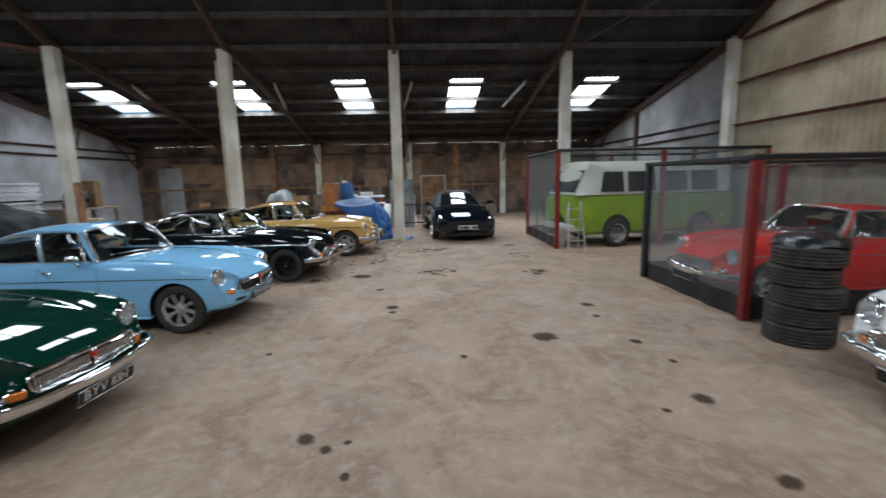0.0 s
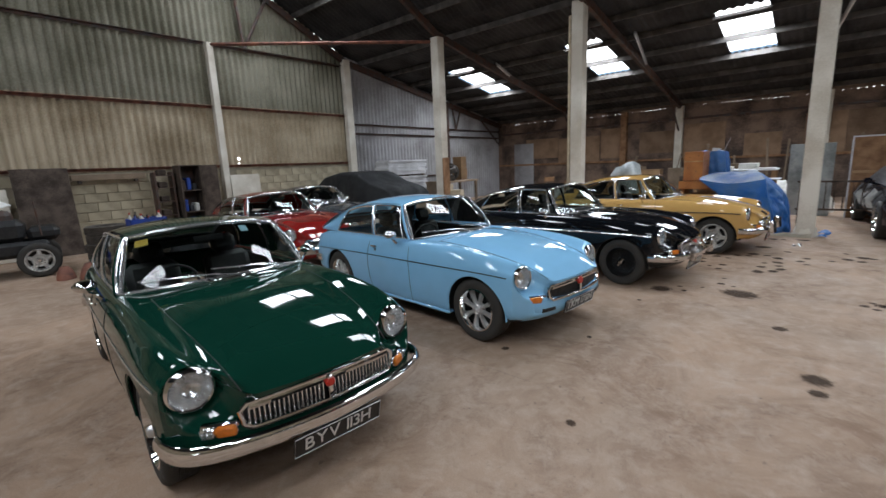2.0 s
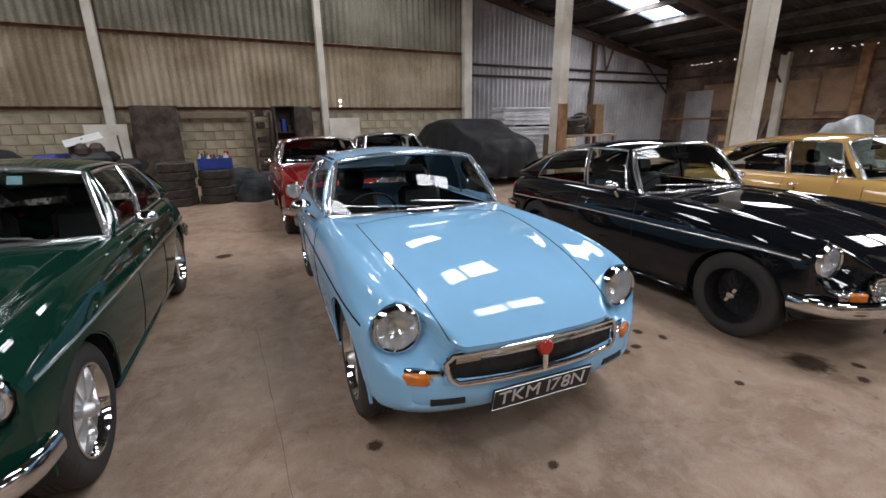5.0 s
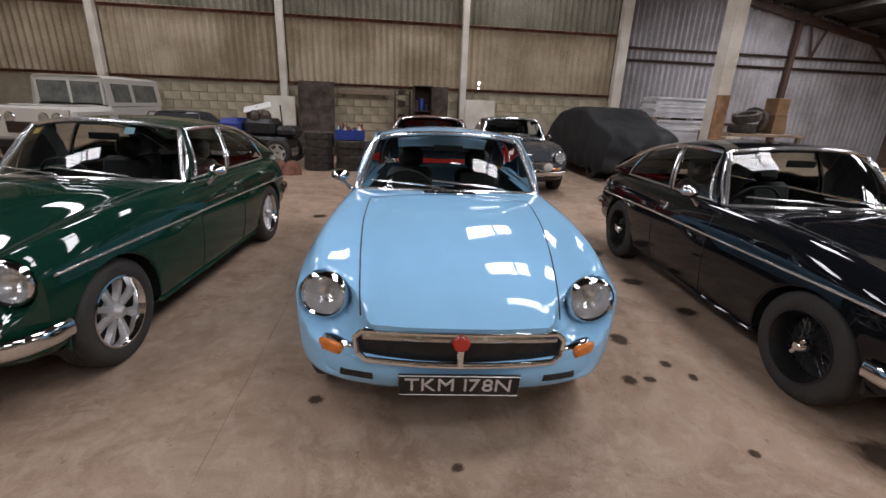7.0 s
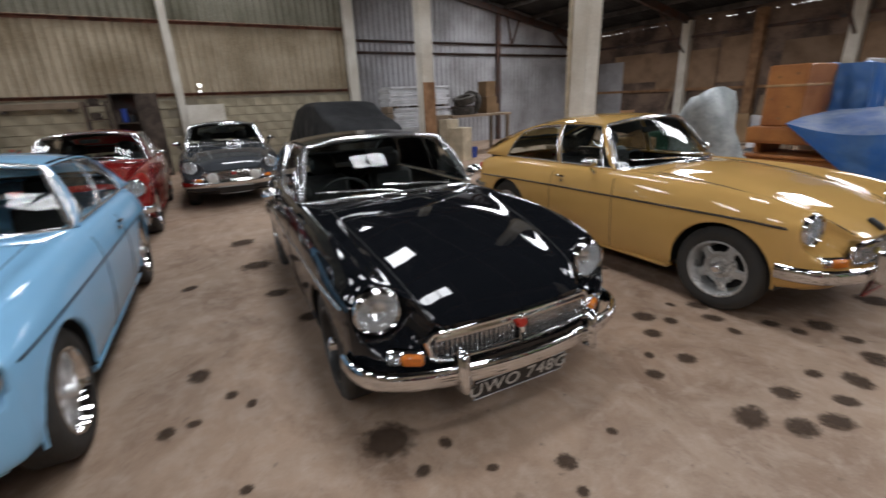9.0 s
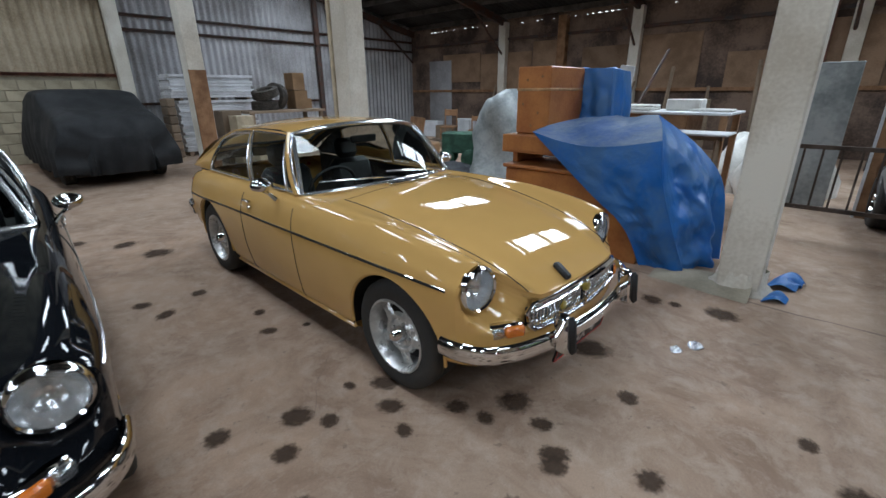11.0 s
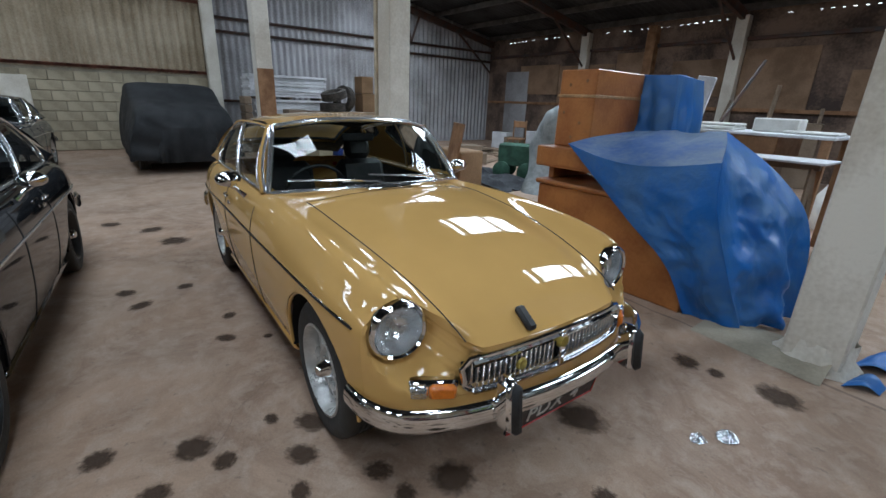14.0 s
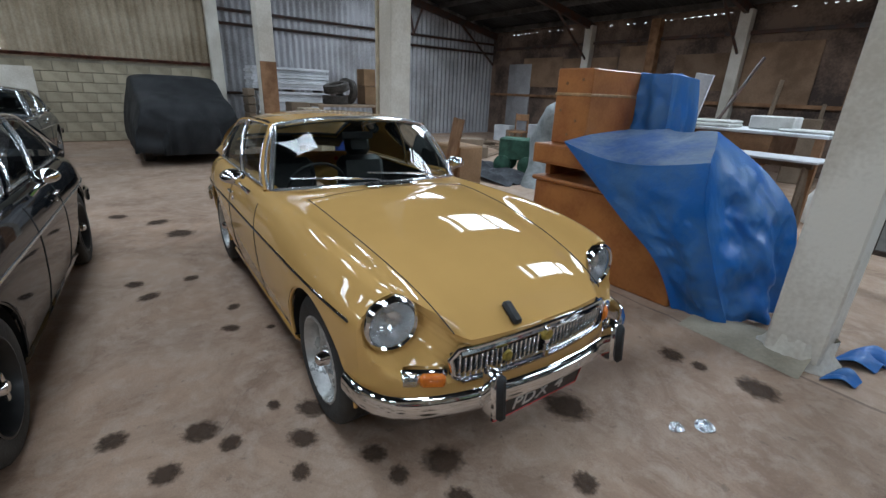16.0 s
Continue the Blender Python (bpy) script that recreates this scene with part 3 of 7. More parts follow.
def classic_coupe(m, col, label, plate="", wheels="alloy", slats=True, bumper=True, overriders=False, strip="chrome", seat="vinyl", mirrors=2, spots=False, lift=0.0, drop=0.0, catch=False, stickers=False):
    """A two-door fastback coupe of the 1960s: forward is +x, the origin on the floor midway between the axles."""
    car = empty("classic_coupe", m, label, "car", "parked classic coupes")
    P = paint("paint", col)
    body = SHELL.obj("body", P, car, "", 50)

    def part(name, mb, material, parent=car, label="", smooth=40):
        return mb.obj(name, material, parent, label, smooth)

    # ---- cabin ----
    roof = []
    for t in [i / 16 for i in range(17)]:
        row = []
        hy = along(HEAD, t)
        for x in (None, -0.15, -0.35, -0.55, -0.75, -0.9, -1.0):
            if x is None:
                row.append(hy)
                continue
            k = hy.y / 0.55
            ze, hw = f_rz(-x), f_ry(-x)
            row.append(Vector((x - 0.03 * (k * k), k * hw, ze + 0.062 * (1 - abs(k) ** 2.2))))
        roof.append(row)
    part("roof", MB().grid(roof), P)
    part("headlining", MB().grid([[p + Vector((-0.01, -0.02 * p.y, -0.022)) for p in r] for r in roof]), M["lining"], car, "dark cloth headlining")
    # windscreen
    ws = [[lerp(along(COWL, t), along(HEAD, t), b) + Vector((0.02 * 4 * b * (1 - b), 0, 0.01 * 4 * b * (1 - b))) for b in (0.02, 0.25, 0.5, 0.75, 0.98)] for t in [0.01 + 0.98 * i / 20 for i in range(21)]]
    screen = part("windscreen", MB().grid(ws), M["glass"])
    screen.visible_shadow = False
    ring = [along(COWL, i / 24) for i in range(25)] + [lerp(COWL[-1], HEAD[-1], b) for b in (0.2, 0.4, 0.6, 0.8)] + [along(HEAD, 1 - i / 24) for i in range(25)] + [lerp(HEAD[0], COWL[0], b) for b in (0.2, 0.4, 0.6, 0.8)]
    part("windscreen_frame", MB().tube(ring, 0.017, 8, True), M["trim_chrome"], screen, "bright chrome surround")
    # pillars
    for s in (1, -1):
        a = MB().tube([(p.x - 0.025, p.y * s, p.z) for p in [side_line(0.225, -0.02, b) for b in (0, 0.3, 0.6, 1)]], 0.022, 8)
        part("pillar", a, P)
        b = MB()
        b.grid([[side_line(xl, xu, t / 6) for t in range(7)] for xl, xu in [tuple(lerp((*PAIRS[2], 0), (*PAIRS[3], 0), i / 2)[:2]) for i in range(3)]])
        part("pillar", b if s == 1 else sym(b), P)
        c = MB()
        rows = []
        for i in range(13):
            xl, xu = PAIRS[4][0] + (PAIRS[5][0] - PAIRS[4][0]) * i / 12, PAIRS[4][1] + (PAIRS[5][1] - PAIRS[4][1]) * i / 12
            rows.append([side_line(xl, xu, t / 6) for t in range(7)])
        c.grid(rows)
        c.grid([[side_line(x, x, 0.0) + Vector((0, -0.004, -0.012)), side_line(x, x, 0.0) + Vector((0, 0.02, -0.03))] for x in (0.2, 0, -0.5, -1, -1.5)])
        part("rear_pillar", c if s == 1 else sym(c), P)
        inner = MB().grid([[p + Vector((0, -0.02, 0)) for p in r] for r in rows])
        part("pillar_lining", inner if s == 1 else sym(inner), M["lining"])
        # drip rail
        rl = MB().tube([(x, s * (f_ry(-x) + 0.012), f_rz(-x) - 0.002) for x in (-0.03, -0.1, -0.2, -0.4, -0.6, -0.8, -0.95, -1.1, -1.28, -1.5, -1.66)], 0.0075, 6)
        part("drip_rail", rl, M["trim_chrome"] if strip == "chrome" else P)
        # side glass
        for nm, k, b0, b1 in (("quarter_light", 0, 0.03, 0.97), ("door_window", 1, 0.03, 0.97), ("rear_quarter_window", 3, 0.03, 0.93)):
            (l0, u0), (l1, u1) = PAIRS[k], PAIRS[k + 1]
            rows = [[side_line(l0 + (l1 - l0) * i / 10, u0 + (u1 - u0) * i / 10, b0 + (b1 - b0) * j / 6) + Vector((0, -0.004, 0)) for j in range(7)] for i in range(11)]
            g = MB().grid(rows)
            go = part(nm, g if s == 1 else sym(g), M["glass"])
            go.visible_shadow = False
            loop = [r[0] for r in rows] + rows[-1][1:] + [r[-1] for r in rows[-2::-1]] + rows[0][-2:0:-1]
            fr = MB().tube([p + Vector((0, 0.006, 0)) for p in loop], 0.0095, 6, True)
            part("window_frame", fr if s == 1 else sym(fr), M["trim_chrome"], go, "thin chrome frame")
    # tailgate with its glass
    tg = []
    for t in [i / 12 for i in range(13)]:
        k = 2 * t - 1
        tg.append([Vector((-1.0 - 0.03 * k * k - 0.74 * b, k * (0.545 + 0.05 * b), f_rz(1.0) + 0.062 * (1 - abs(k) ** 2.2) + (0.845 - f_rz(1.0)) * b + 0.035 * math.sin(math.pi * b) - 0.04 * b * (1 - abs(k)))) for b in [i / 8 for i in range(9)]])
    frame_part = MB()
    n, q = len(tg), len(tg[0])
    frame_part.add([p for r in tg for p in r], [(i * q + j, (i + 1) * q + j, (i + 1) * q + j + 1, i * q + j + 1) for i in range(n - 1) for j in range(q - 1) if not (1 <= i < n - 2 and 1 <= j < q - 3)])
    gate = part("tailgate", frame_part, P)
    gate_in = MB()
    gate_in.v, gate_in.f = [(x + 0.01, y * 0.97, z - 0.02) for x, y, z in frame_part.v], list(frame_part.f)
    part("tailgate_lining", gate_in, M["lining"], gate)
    rg = part("rear_window", MB().grid([r[1:q - 2] for r in tg[1:-1]]), M["glass"], gate)
    rg.visible_shadow = False
    # ---- inside ----
    tub = MB()
    tub.grid([[(x, s * 0.6, z) for x in (0.42, -0.6, -1.62)] for s, z in ((-1, 0.83), (-1, 0.25), (1, 0.25), (1, 0.83))])
    tub.grid([[(0.42, -0.6, z), (0.42, 0.6, z)] for z in (0.2, 0.83)])
    part("cabin_lining", tub, M["vinyl"])
    part("dashboard", MB().box(0.14, -0.58, 0.66, 0.38, 0.58, 0.83, None, 0.05), M["vinyl"])
    sv = M[seat]
    for s in (1, -1):
        a = MB().box(-0.5, s * 0.3 - 0.21, 0.3, 0.0, s * 0.3 + 0.21, 0.46, None, 0.05)
        a.box(-0.07, -0.2, 0, 0.07, 0.2, 0.5, pose(-0.5, s * 0.3, 0.42, 0, -16, 0), 0.05)
        seat_ob = part("seat", a, sv)
        part("headrest", MB().box(-0.045, -0.11, 0, 0.045, 0.11, 0.17, pose(-0.65, s * 0.3, 0.9, 0, -14, 0), 0.04), sv, seat_ob)
    part("steering_wheel", MB().tube([Vector((0.03, -0.3, 0.8)) + Vector((0.07 * math.sin(t), 0.19 * math.cos(t), 0.17 * math.sin(t))) for t in [2 * math.pi * i / 24 for i in range(24)]], 0.011, 6, True), M["trim_black"])
    part("interior_mirror", MB().box(-0.02, -0.11, -0.025, 0.0, 0.11, 0.025, pose(0.03, 0, 1.13), 0.008), M["trim_black"])
    # ---- under the skin ----
    part("underbody", MB().box(-1.6, -0.52, 0.18, 1.42, 0.52, 0.3), M["black"])
    for ax in (AX, -AX):
        for s in (1, -1):
            arc = [Vector((ax + 0.345 * math.cos(t), 0, 0.285 + 0.345 * math.sin(t))) for t in [math.pi * (1.1 * i / 20 - 0.05) for i in range(21)]]
            a = MB().grid([[p + Vector((0, s * (y if y < 0.5 else f_w(p.x) - 0.035), 0)) for p in arc] for y in (0.4, 0.7)])
            a.grid([[p + Vector((0, s * 0.4, 0)) for p in arc], [Vector((p.x, s * 0.4, 0.2)) for p in arc]])
            part("wheel_arch", a, M["black"])
            lip = MB().tube([(ax + 0.338 * math.cos(t), s * (f_w(ax + 0.338 * math.cos(t)) - 0.012 - 0.03 * max(0, 0.6 - math.sin(t))), 0.285 + 0.338 * math.sin(t)) for t in [math.pi * (1.06 * i / 24 - 0.03) for i in range(25)]], 0.009, 6)
            part("arch_lip", lip, P)
    if wheels not in TYRES:
        TYRES[wheels] = None
        pieces, hub, back = wheel(wheels)
        first = hub.obj("wheel", M["chrome"] if wheels != "alloy" else M["alloy"], None, "", 40)
        for nm, mb, mt, lb in pieces:
            mb.obj(nm, mt, first, lb, 40)
        back.obj("drum", M["trim_black"], first, "", 40)
        TYRES[wheels] = first
    src = TYRES[wheels]
    for ax in (AX, -AX):
        for s in (1, -1):
            w = copy_thing(src, pose(0, 0, 0))
            w.parent = car
            w.matrix_basis = pose(ax, s * (0.632 if wheels != "wire" else 0.64), WR - 0.002, 0, 17 * s + 40 * ax, 0 if s == 1 else 180)
    # ---- lamps ----
    for s in (1, -1):
        q = pose(LAMP[0], s * LAMP[1], LAMP[2], 0, 0, s * 4) @ pose(0, 0, 0, 0, 90, 0)
        bowl = part("headlight", MB().lathe([(0.1, -0.16), (0.103, -0.03), (0.103, 0.005), (0.096, 0.012)], 36, q), P)
        part("headlight_ring", MB().lathe([(0.104, -0.03), (0.109, 0.0), (0.108, 0.018), (0.102, 0.031), (0.094, 0.036), (0.087, 0.028)], 40, q), M["chrome"], bowl)
        part("reflector", MB().lathe([(0.012, -0.055), (0.03, -0.05), (0.055, -0.033), (0.075, -0.01), (0.088, 0.024)], 32, q), M["reflector"], bowl, "silvered bowl reflector")
        part("bulb", MB().lathe([(0, -0.012), (0.009, -0.016), (0.012, -0.03), (0.012, -0.055)], 10, q), M["chrome"], bowl)
        part("headlight_glass", MB().lathe([(0.0, 0.046), (0.03, 0.044), (0.06, 0.037), (0.08, 0.029), (0.089, 0.022)], 36, q), M["lamp_glass"], bowl, "fluted clear headlight glass").visible_shadow = False
        # indicators
        iq = pose(1.69 if bumper else 1.682, s * 0.515, 0.45, 0, 0, s * 30)
        base = part("indicator", MB().box(-0.06, -0.088, -0.034, 0.02, 0.088, 0.034, iq, 0.014), M["chrome"])
        if bumper:
            lo, hi = (-0.012, 0.08) if s < 0 else (-0.08, 0.012)
            part("side_lens", MB().box(0.01, -0.08 if s < 0 else 0.014, -0.027, 0.038, -0.014 if s < 0 else 0.08, 0.027, iq, 0.01), M["lens"], base, "clear lens")
        else:
            lo, hi = (-0.035, 0.082) if s > 0 else (-0.082, 0.035)
        part("amber_lens", MB().box(0.01, lo, -0.027, 0.04, hi, 0.027, iq, 0.01), M["amber"], base, "amber lens")
        part("tail_lamp", MB().box(-1.83, s * 0.53, 0.55, -1.775, s * 0.64, 0.72, None, 0.02), M["red_lens"])
    # ---- grille ----
    zt, zbm, hw = 0.563, 0.428, 0.435
    prof = []
    for y in np.linspace(-hw + 0.03, hw - 0.03, 21):
        prof.append(Vector((gx(y) - 0.012, y, zt - 0.012 * (y / hw) ** 2)))
    prof += [Vector((gx(hw) - 0.012, hw, zt - 0.04)), Vector((gx(hw), hw - 0.012, zbm + 0.032))]
    for y in np.linspace(hw - 0.045, -hw + 0.045, 21):
        prof.append(Vector((gx(y), y, zbm + 0.006 * (y / hw) ** 2)))
    prof += [Vector((gx(hw), -hw + 0.012, zbm + 0.032)), Vector((gx(hw) - 0.012, -hw, zt - 0.04))]
    gr = part("grille", MB().tube(prof, 0.011, 8, True, 1.2), M["chrome"], car, "chrome grille surround")
    part("top_bar", MB().grid([[(gx(y) + dx, y, zt - 0.012 * (y / hw) ** 2 + dz) for y in np.linspace(-hw + 0.035, hw - 0.035, 21)] for dx, dz in ((-0.03, 0.012), (-0.006, 0.008), (0.004, -0.012), (-0.004, -0.03), (-0.02, -0.03))]), M["chrome"], gr, "broad polished top bar")
    ys = np.linspace(-hw + 0.008, hw - 0.008, 25)
    part("grille_mesh", MB().grid([[(gx(y) - 0.03, y, z) for y in ys] for z in (zbm, zt - 0.022)]), M["trim_black"], gr, "black grille backing")
    part("centre_bar", MB().box(gx(0) - 0.02, -0.014, zbm, gx(0) + 0.014, 0.014, zt + 0.004, None, 0.005), M["chrome"], gr)
    part("badge", MB().lathe([(0, 0.012), (0.022, 0.01), (0.028, 0.002), (0.028, -0.01)] if slats else [(0, 0.012), (0.03, 0.01), (0.037, 0.002), (0.037, -0.01)], 8, pose(gx(0) + 0.006, 0, 0.532 if not slats else 0.528, 0, 90, 0)), M["badge_red"] if not catch else M["badge_dull"], gr, "small octagonal badge")
    if slats:
        me = None
        for i in range(36):
            y = -0.41 + 0.82 * (i + 0.5) / 36
            if abs(y) < 0.03:
                continue
            if me is None:
                so = MB().box(-0.012, -0.0042, zbm + 0.012, 0.006, 0.0042, zt - 0.022, None, 0.002).obj("slat", M["trim_chrome"], gr)
                me = so.data
            else:
                so = new("slat", me)
                so.parent = gr
            so.location = (gx(y) - 0.012, y, 0)
    # ---- bumpers ----
    if bumper:
        half_run = [(1.5, 0.735), (1.6, 0.722), (1.7, 0.672), (1.77, 0.575), (1.823, 0.42), (1.86, 0.21)]
        pts = [(x, -y, 0.392) for x, y in half_run] + [(1.872, 0, 0.392)] + [(x, y, 0.392) for x, y in reversed(half_run)]
        run = [along(pts, i / 48) for i in range(49)]
        bmp = part("front_bumper", MB().tube(run, 0.02, 12, False, 2.3), M["chrome"])
        part("bumper_ridge", MB().tube([p + Vector((0.017, 0, 0.012)) for p in run[9:40]], 0.009, 6, False, 1.6), M["chrome"], bmp)
        if overriders:
            for s in (1, -1):
                part("overrider", MB().box(-0.05, -0.026, -0.1, 0.035, 0.026, 0.1, pose(1.882, s * 0.34, 0.432, 0, -6, 0), 0.022), M["chrome"], bmp)
                if overriders == "rubber":
                    part("rubber_buffer", MB().box(0.02, -0.022, -0.09, 0.055, 0.022, 0.09, pose(1.882, s * 0.34, 0.432, 0, -6, 0), 0.016), M["trim_black"], bmp, "black rubber buffer")
    else:
        for s in (1, -1):
            part("air_slot", MB().tube([(1.776 - 0.42 * max(0, abs(y) - 0.2) ** 1.7 + 0.004, y, 0.352) for y in np.linspace(s * 0.36, s * 0.5, 6)], 0.012, 8, False, 1.6), M["trim_black"], car, "dark intake slot")
    rb_ = [(-1.55, -0.74, 0.47), (-1.72, -0.72, 0.47), (-1.86, -0.6, 0.47), (-1.91, 0, 0.47), (-1.86, 0.6, 0.47), (-1.72, 0.72, 0.47), (-1.55, 0.74, 0.47)]
    part("rear_bumper", MB().tube([along(rb_, i / 30) for i in range(31)], 0.02, 10, False, 2.3), M["chrome"])
    # ---- number plate ----
    px, pz = (1.862 - drop, 0.29 - drop * 0.6) if bumper else (1.798, 0.338)
    pl = part("number_plate", MB().box(-0.006, -0.252, -0.058, 0.006, 0.252, 0.058, pose(px, 0, pz, 0, 13, 0), 0.003), M["plate_black"], car, "black number plate with silver characters")
    rim_ = [Vector((0.008, y, z)) for y, z in ((-0.249, -0.055), (0.249, -0.055), (0.249, 0.055), (-0.249, 0.055))]
    part("plate_border", MB().tube([pose(px, 0, pz, 0, 13, 0) @ p for p in rim_], 0.0035 if catch else 0.0025, 4, True), M["badge_red"] if catch else M["plate_letter"], pl)
    if plate:
        letters(plate, 0.102, M["plate_letter"], pl, "plate_character", pose(px, 0, pz, 0, 13, 0) @ pose(0.0075, 0, 0, 90, 0, 90))
    # ---- trim along the flanks ----
    for s in (1, -1):
        line = [body_point(t, 5.0) for t in [0.02 + 0.965 * i / 60 for i in range(61)]]
        a = MB().tube([(p.x, s * (p.y + 0.002), p.z) for p in line], 0.005 if strip == "chrome" else 0.0035, 6, False, 1.5)
        part("side_strip", a, M["trim_chrome"] if strip == "chrome" else M["trim_black"], car, "chrome side strip" if strip == "chrome" else "dark coachline along the flank")
        if strip == "both":
            part("side_strip", MB().tube([(p.x, s * (p.y + 0.002), p.z + 0.009) for p in line], 0.003, 6), M["chrome"], car, "thin chrome side strip")
        # shut lines
        for x in (0.26, -0.44):
            pts = [body_point(t_at(x - 0.0, u), u) for u in [3.9 + 4.1 * i / 22 for i in range(23)]]
            part("door_gap", MB().tube([(x + 0.02 * math.sin(i / 22 * math.pi) * (1 if x > 0 else -1), s * (p.y + 0.0005), p.z) for i, p in enumerate(pts)], 0.003, 4), M["black"])
        pts = [body_point(t, 2.0) for t in [0.655 + 0.343 * i / 30 for i in range(31)]]
        part("bonnet_gap", MB().tube([(p.x, s * p.y, p.z + 0.0005) for p in pts], 0.0032, 4), M["black"])
        part("door_handle", MB().box(-0.375, s * 0.752, 0.742, -0.27, s * 0.775, 0.76, None, 0.006), M["chrome"])
        part("door_lock", MB().lathe([(0, 0.012), (0.012, 0.01), (0.014, 0)], 10, pose(-0.3, s * 0.757, 0.71, -90 * s, 0, 0)), M["chrome"])
        part("sill", MB().box(-0.8, s * 0.62, 0.175, 0.8, s * 0.715, 0.215, None, 0.02), P)
    pts = [body_point(0.655, i / 10) for i in range(21)]
    part("bonnet_gap", MB().tube([(p.x, -p.y, p.z + 0.0005) for p in reversed(pts)] + [(p.x, p.y, p.z + 0.0005) for p in pts[1:]], 0.0016, 4), M["black"])
    # scuttle vent and wipers
    vent = part("scuttle_vent", MB().box(-0.035, -0.17, -0.004, 0.035, 0.17, 0.012, pose(0.485, 0, 0.884, 0, 2, 0), 0.005), M["chrome"])
    for i in range(7):
        part("vent_slot", MB().box(-0.02, -0.016, 0.011, 0.02, 0.016, 0.0135, pose(0.485, -0.135 + 0.045 * i, 0.884, 0, 2, 0)), M["trim_black"], vent)
    for t0, t1, tp in ((0.1, 0.45, 0.5), (0.42, 0.76, 0.8)):
        def on(t, b, off=0.03):
            return lerp(along(COWL, t), along(HEAD, t), b) + Vector((off, 0, off * 0.6))
        wp = part("wiper", MB().tube([on(tp, 0.0), on((tp + t0) / 2 + 0.06, 0.07, 0.04), on((t0 + t1) / 2, 0.1, 0.034)], 0.0045, 6), M["trim_chrome"])
        part("wiper_blade", MB().tube([on(t0 + (t1 - t0) * k / 6, 0.15 - 0.1 * k / 6, 0.024) for k in range(7)], 0.0055, 6), M["trim_chrome"], wp)
    # mirrors on the doors
    for s in ((1, -1) if mirrors == 2 else (-1,)):
        mp = Vector((0.05, s * 0.8, 0.915))
        a = MB().lathe([(0, 0.075), (0.025, 0.068), (0.048, 0.045), (0.058, 0.01), (0.062, -0.01), (0.058, -0.02), (0, -0.018)], 20, pose(*mp, 0, 90, 0) @ Matrix.Diagonal((0.72, 1.12, 1, 1)))
        a.tube([mp + Vector((0.01, 0, -0.03)), (0.04, s * 0.762, 0.855), (0.05, s * 0.722, 0.812)], [0.014, 0.01, 0.016], 8)
        part("door_mirror", a, M["chrome"])
    if spots:
        for y in (-0.3, 0.3):
            part("spot_lamp", MB().lathe([(0, 0.03), (0.06, 0.02), (0.075, 0.0), (0.06, -0.05), (0, -0.06)], 20, pose(1.93, y, 0.5, 0, 90, 0)), M["white_plastic"], car, "round white spot lamp")
    if catch:
        part("bonnet_catch", MB().box(-0.05, -0.022, 0, 0.05, 0.022, 0.03, pose(1.735, -0.15, 0.625, 0, 34, 0), 0.01), M["trim_black"], car, "black bonnet catch")
        part("club_badge", MB().lathe([(0, 0.01), (0.02, 0.009), (0.025, 0)], 16, pose(gx(0.2) + 0.0, -0.2, 0.49, 0, 90, 0)), M["badge_dull"], gr, "round yellow badge")
    if stickers:
        for y, mt, w, lb in ((-0.5, M["yellow_card"], 0.05, "yellow paper sticker"), (0.26, M["tax_blue"], 0.035, "pale blue paper disc")):
            c = 0.5 + y / 1.3
            q = [lerp(along(COWL, c + d / 1.3), along(HEAD, c + d / 1.3), b) - Vector((0.008, 0, 0.004)) for b in (0.8, 0.92) for d in (-w, w)]
            part("sticker", MB().grid([q[:2], q[2:]]), mt, screen, lb)
    if lift:
        for o in car.children:
            if not o.name.startswith("wheel") or o.name.startswith("wheel_arch"):
                o.location.z += lift
    return car


M["yellow_card"] = mat("yellow_card", (0.65, 0.45, 0.08), 0.8, 0, 0.1, 20, 0, 60)
M["tax_blue"] = mat("pale_blue_paper", (0.35, 0.6, 0.68), 0.8, 0, 0.1, 20, 0, 60)
classic_coupe(pose(-4.45, 3.845, 0, 0, 0, -5.4), (0.004, 0.034, 0.022), "dark green classic coupe with chrome bumper, alloy wheels", "BYV 113H", "alloy", stickers=True)
classic_coupe(pose(-4.185, 6.352, 0, 0, 0, -5.0), (0.27, 0.56, 0.83), "pale blue classic coupe without bumper, black grille", "TKM 178N", "alloy", slats=False, bumper=False, strip="dark", mirrors=1)
classic_coupe(pose(-3.75, 8.885, 0, 0, 0, -4.9), (0.006, 0.007, 0.009), "glossy black classic coupe with black wire wheels, overriders", "UWO 748G", "wire", overriders="chrome", drop=0.06)
classic_coupe(pose(-3.19, 11.335, 0, 0, 0, -1.9), (0.61, 0.365, 0.12), "mustard yellow classic coupe with chrome overriders, steel wheels", "PDX 4", "steel", overriders="rubber", strip="both", lift=0.012, drop=0.06, catch=True)
classic_coupe(pose(-8.46, 6.62, 0, 0, 0, -3.7), (0.22, 0.014, 0.012), "dark red classic coupe with chrome bumper by the wall", "", "alloy")
classic_coupe(pose(-9.95, 8.45, 0, 0, 0, -4.5), (0.05, 0.055, 0.062), "slate grey classic coupe with two white spot lamps", "", "steel", spots=True)

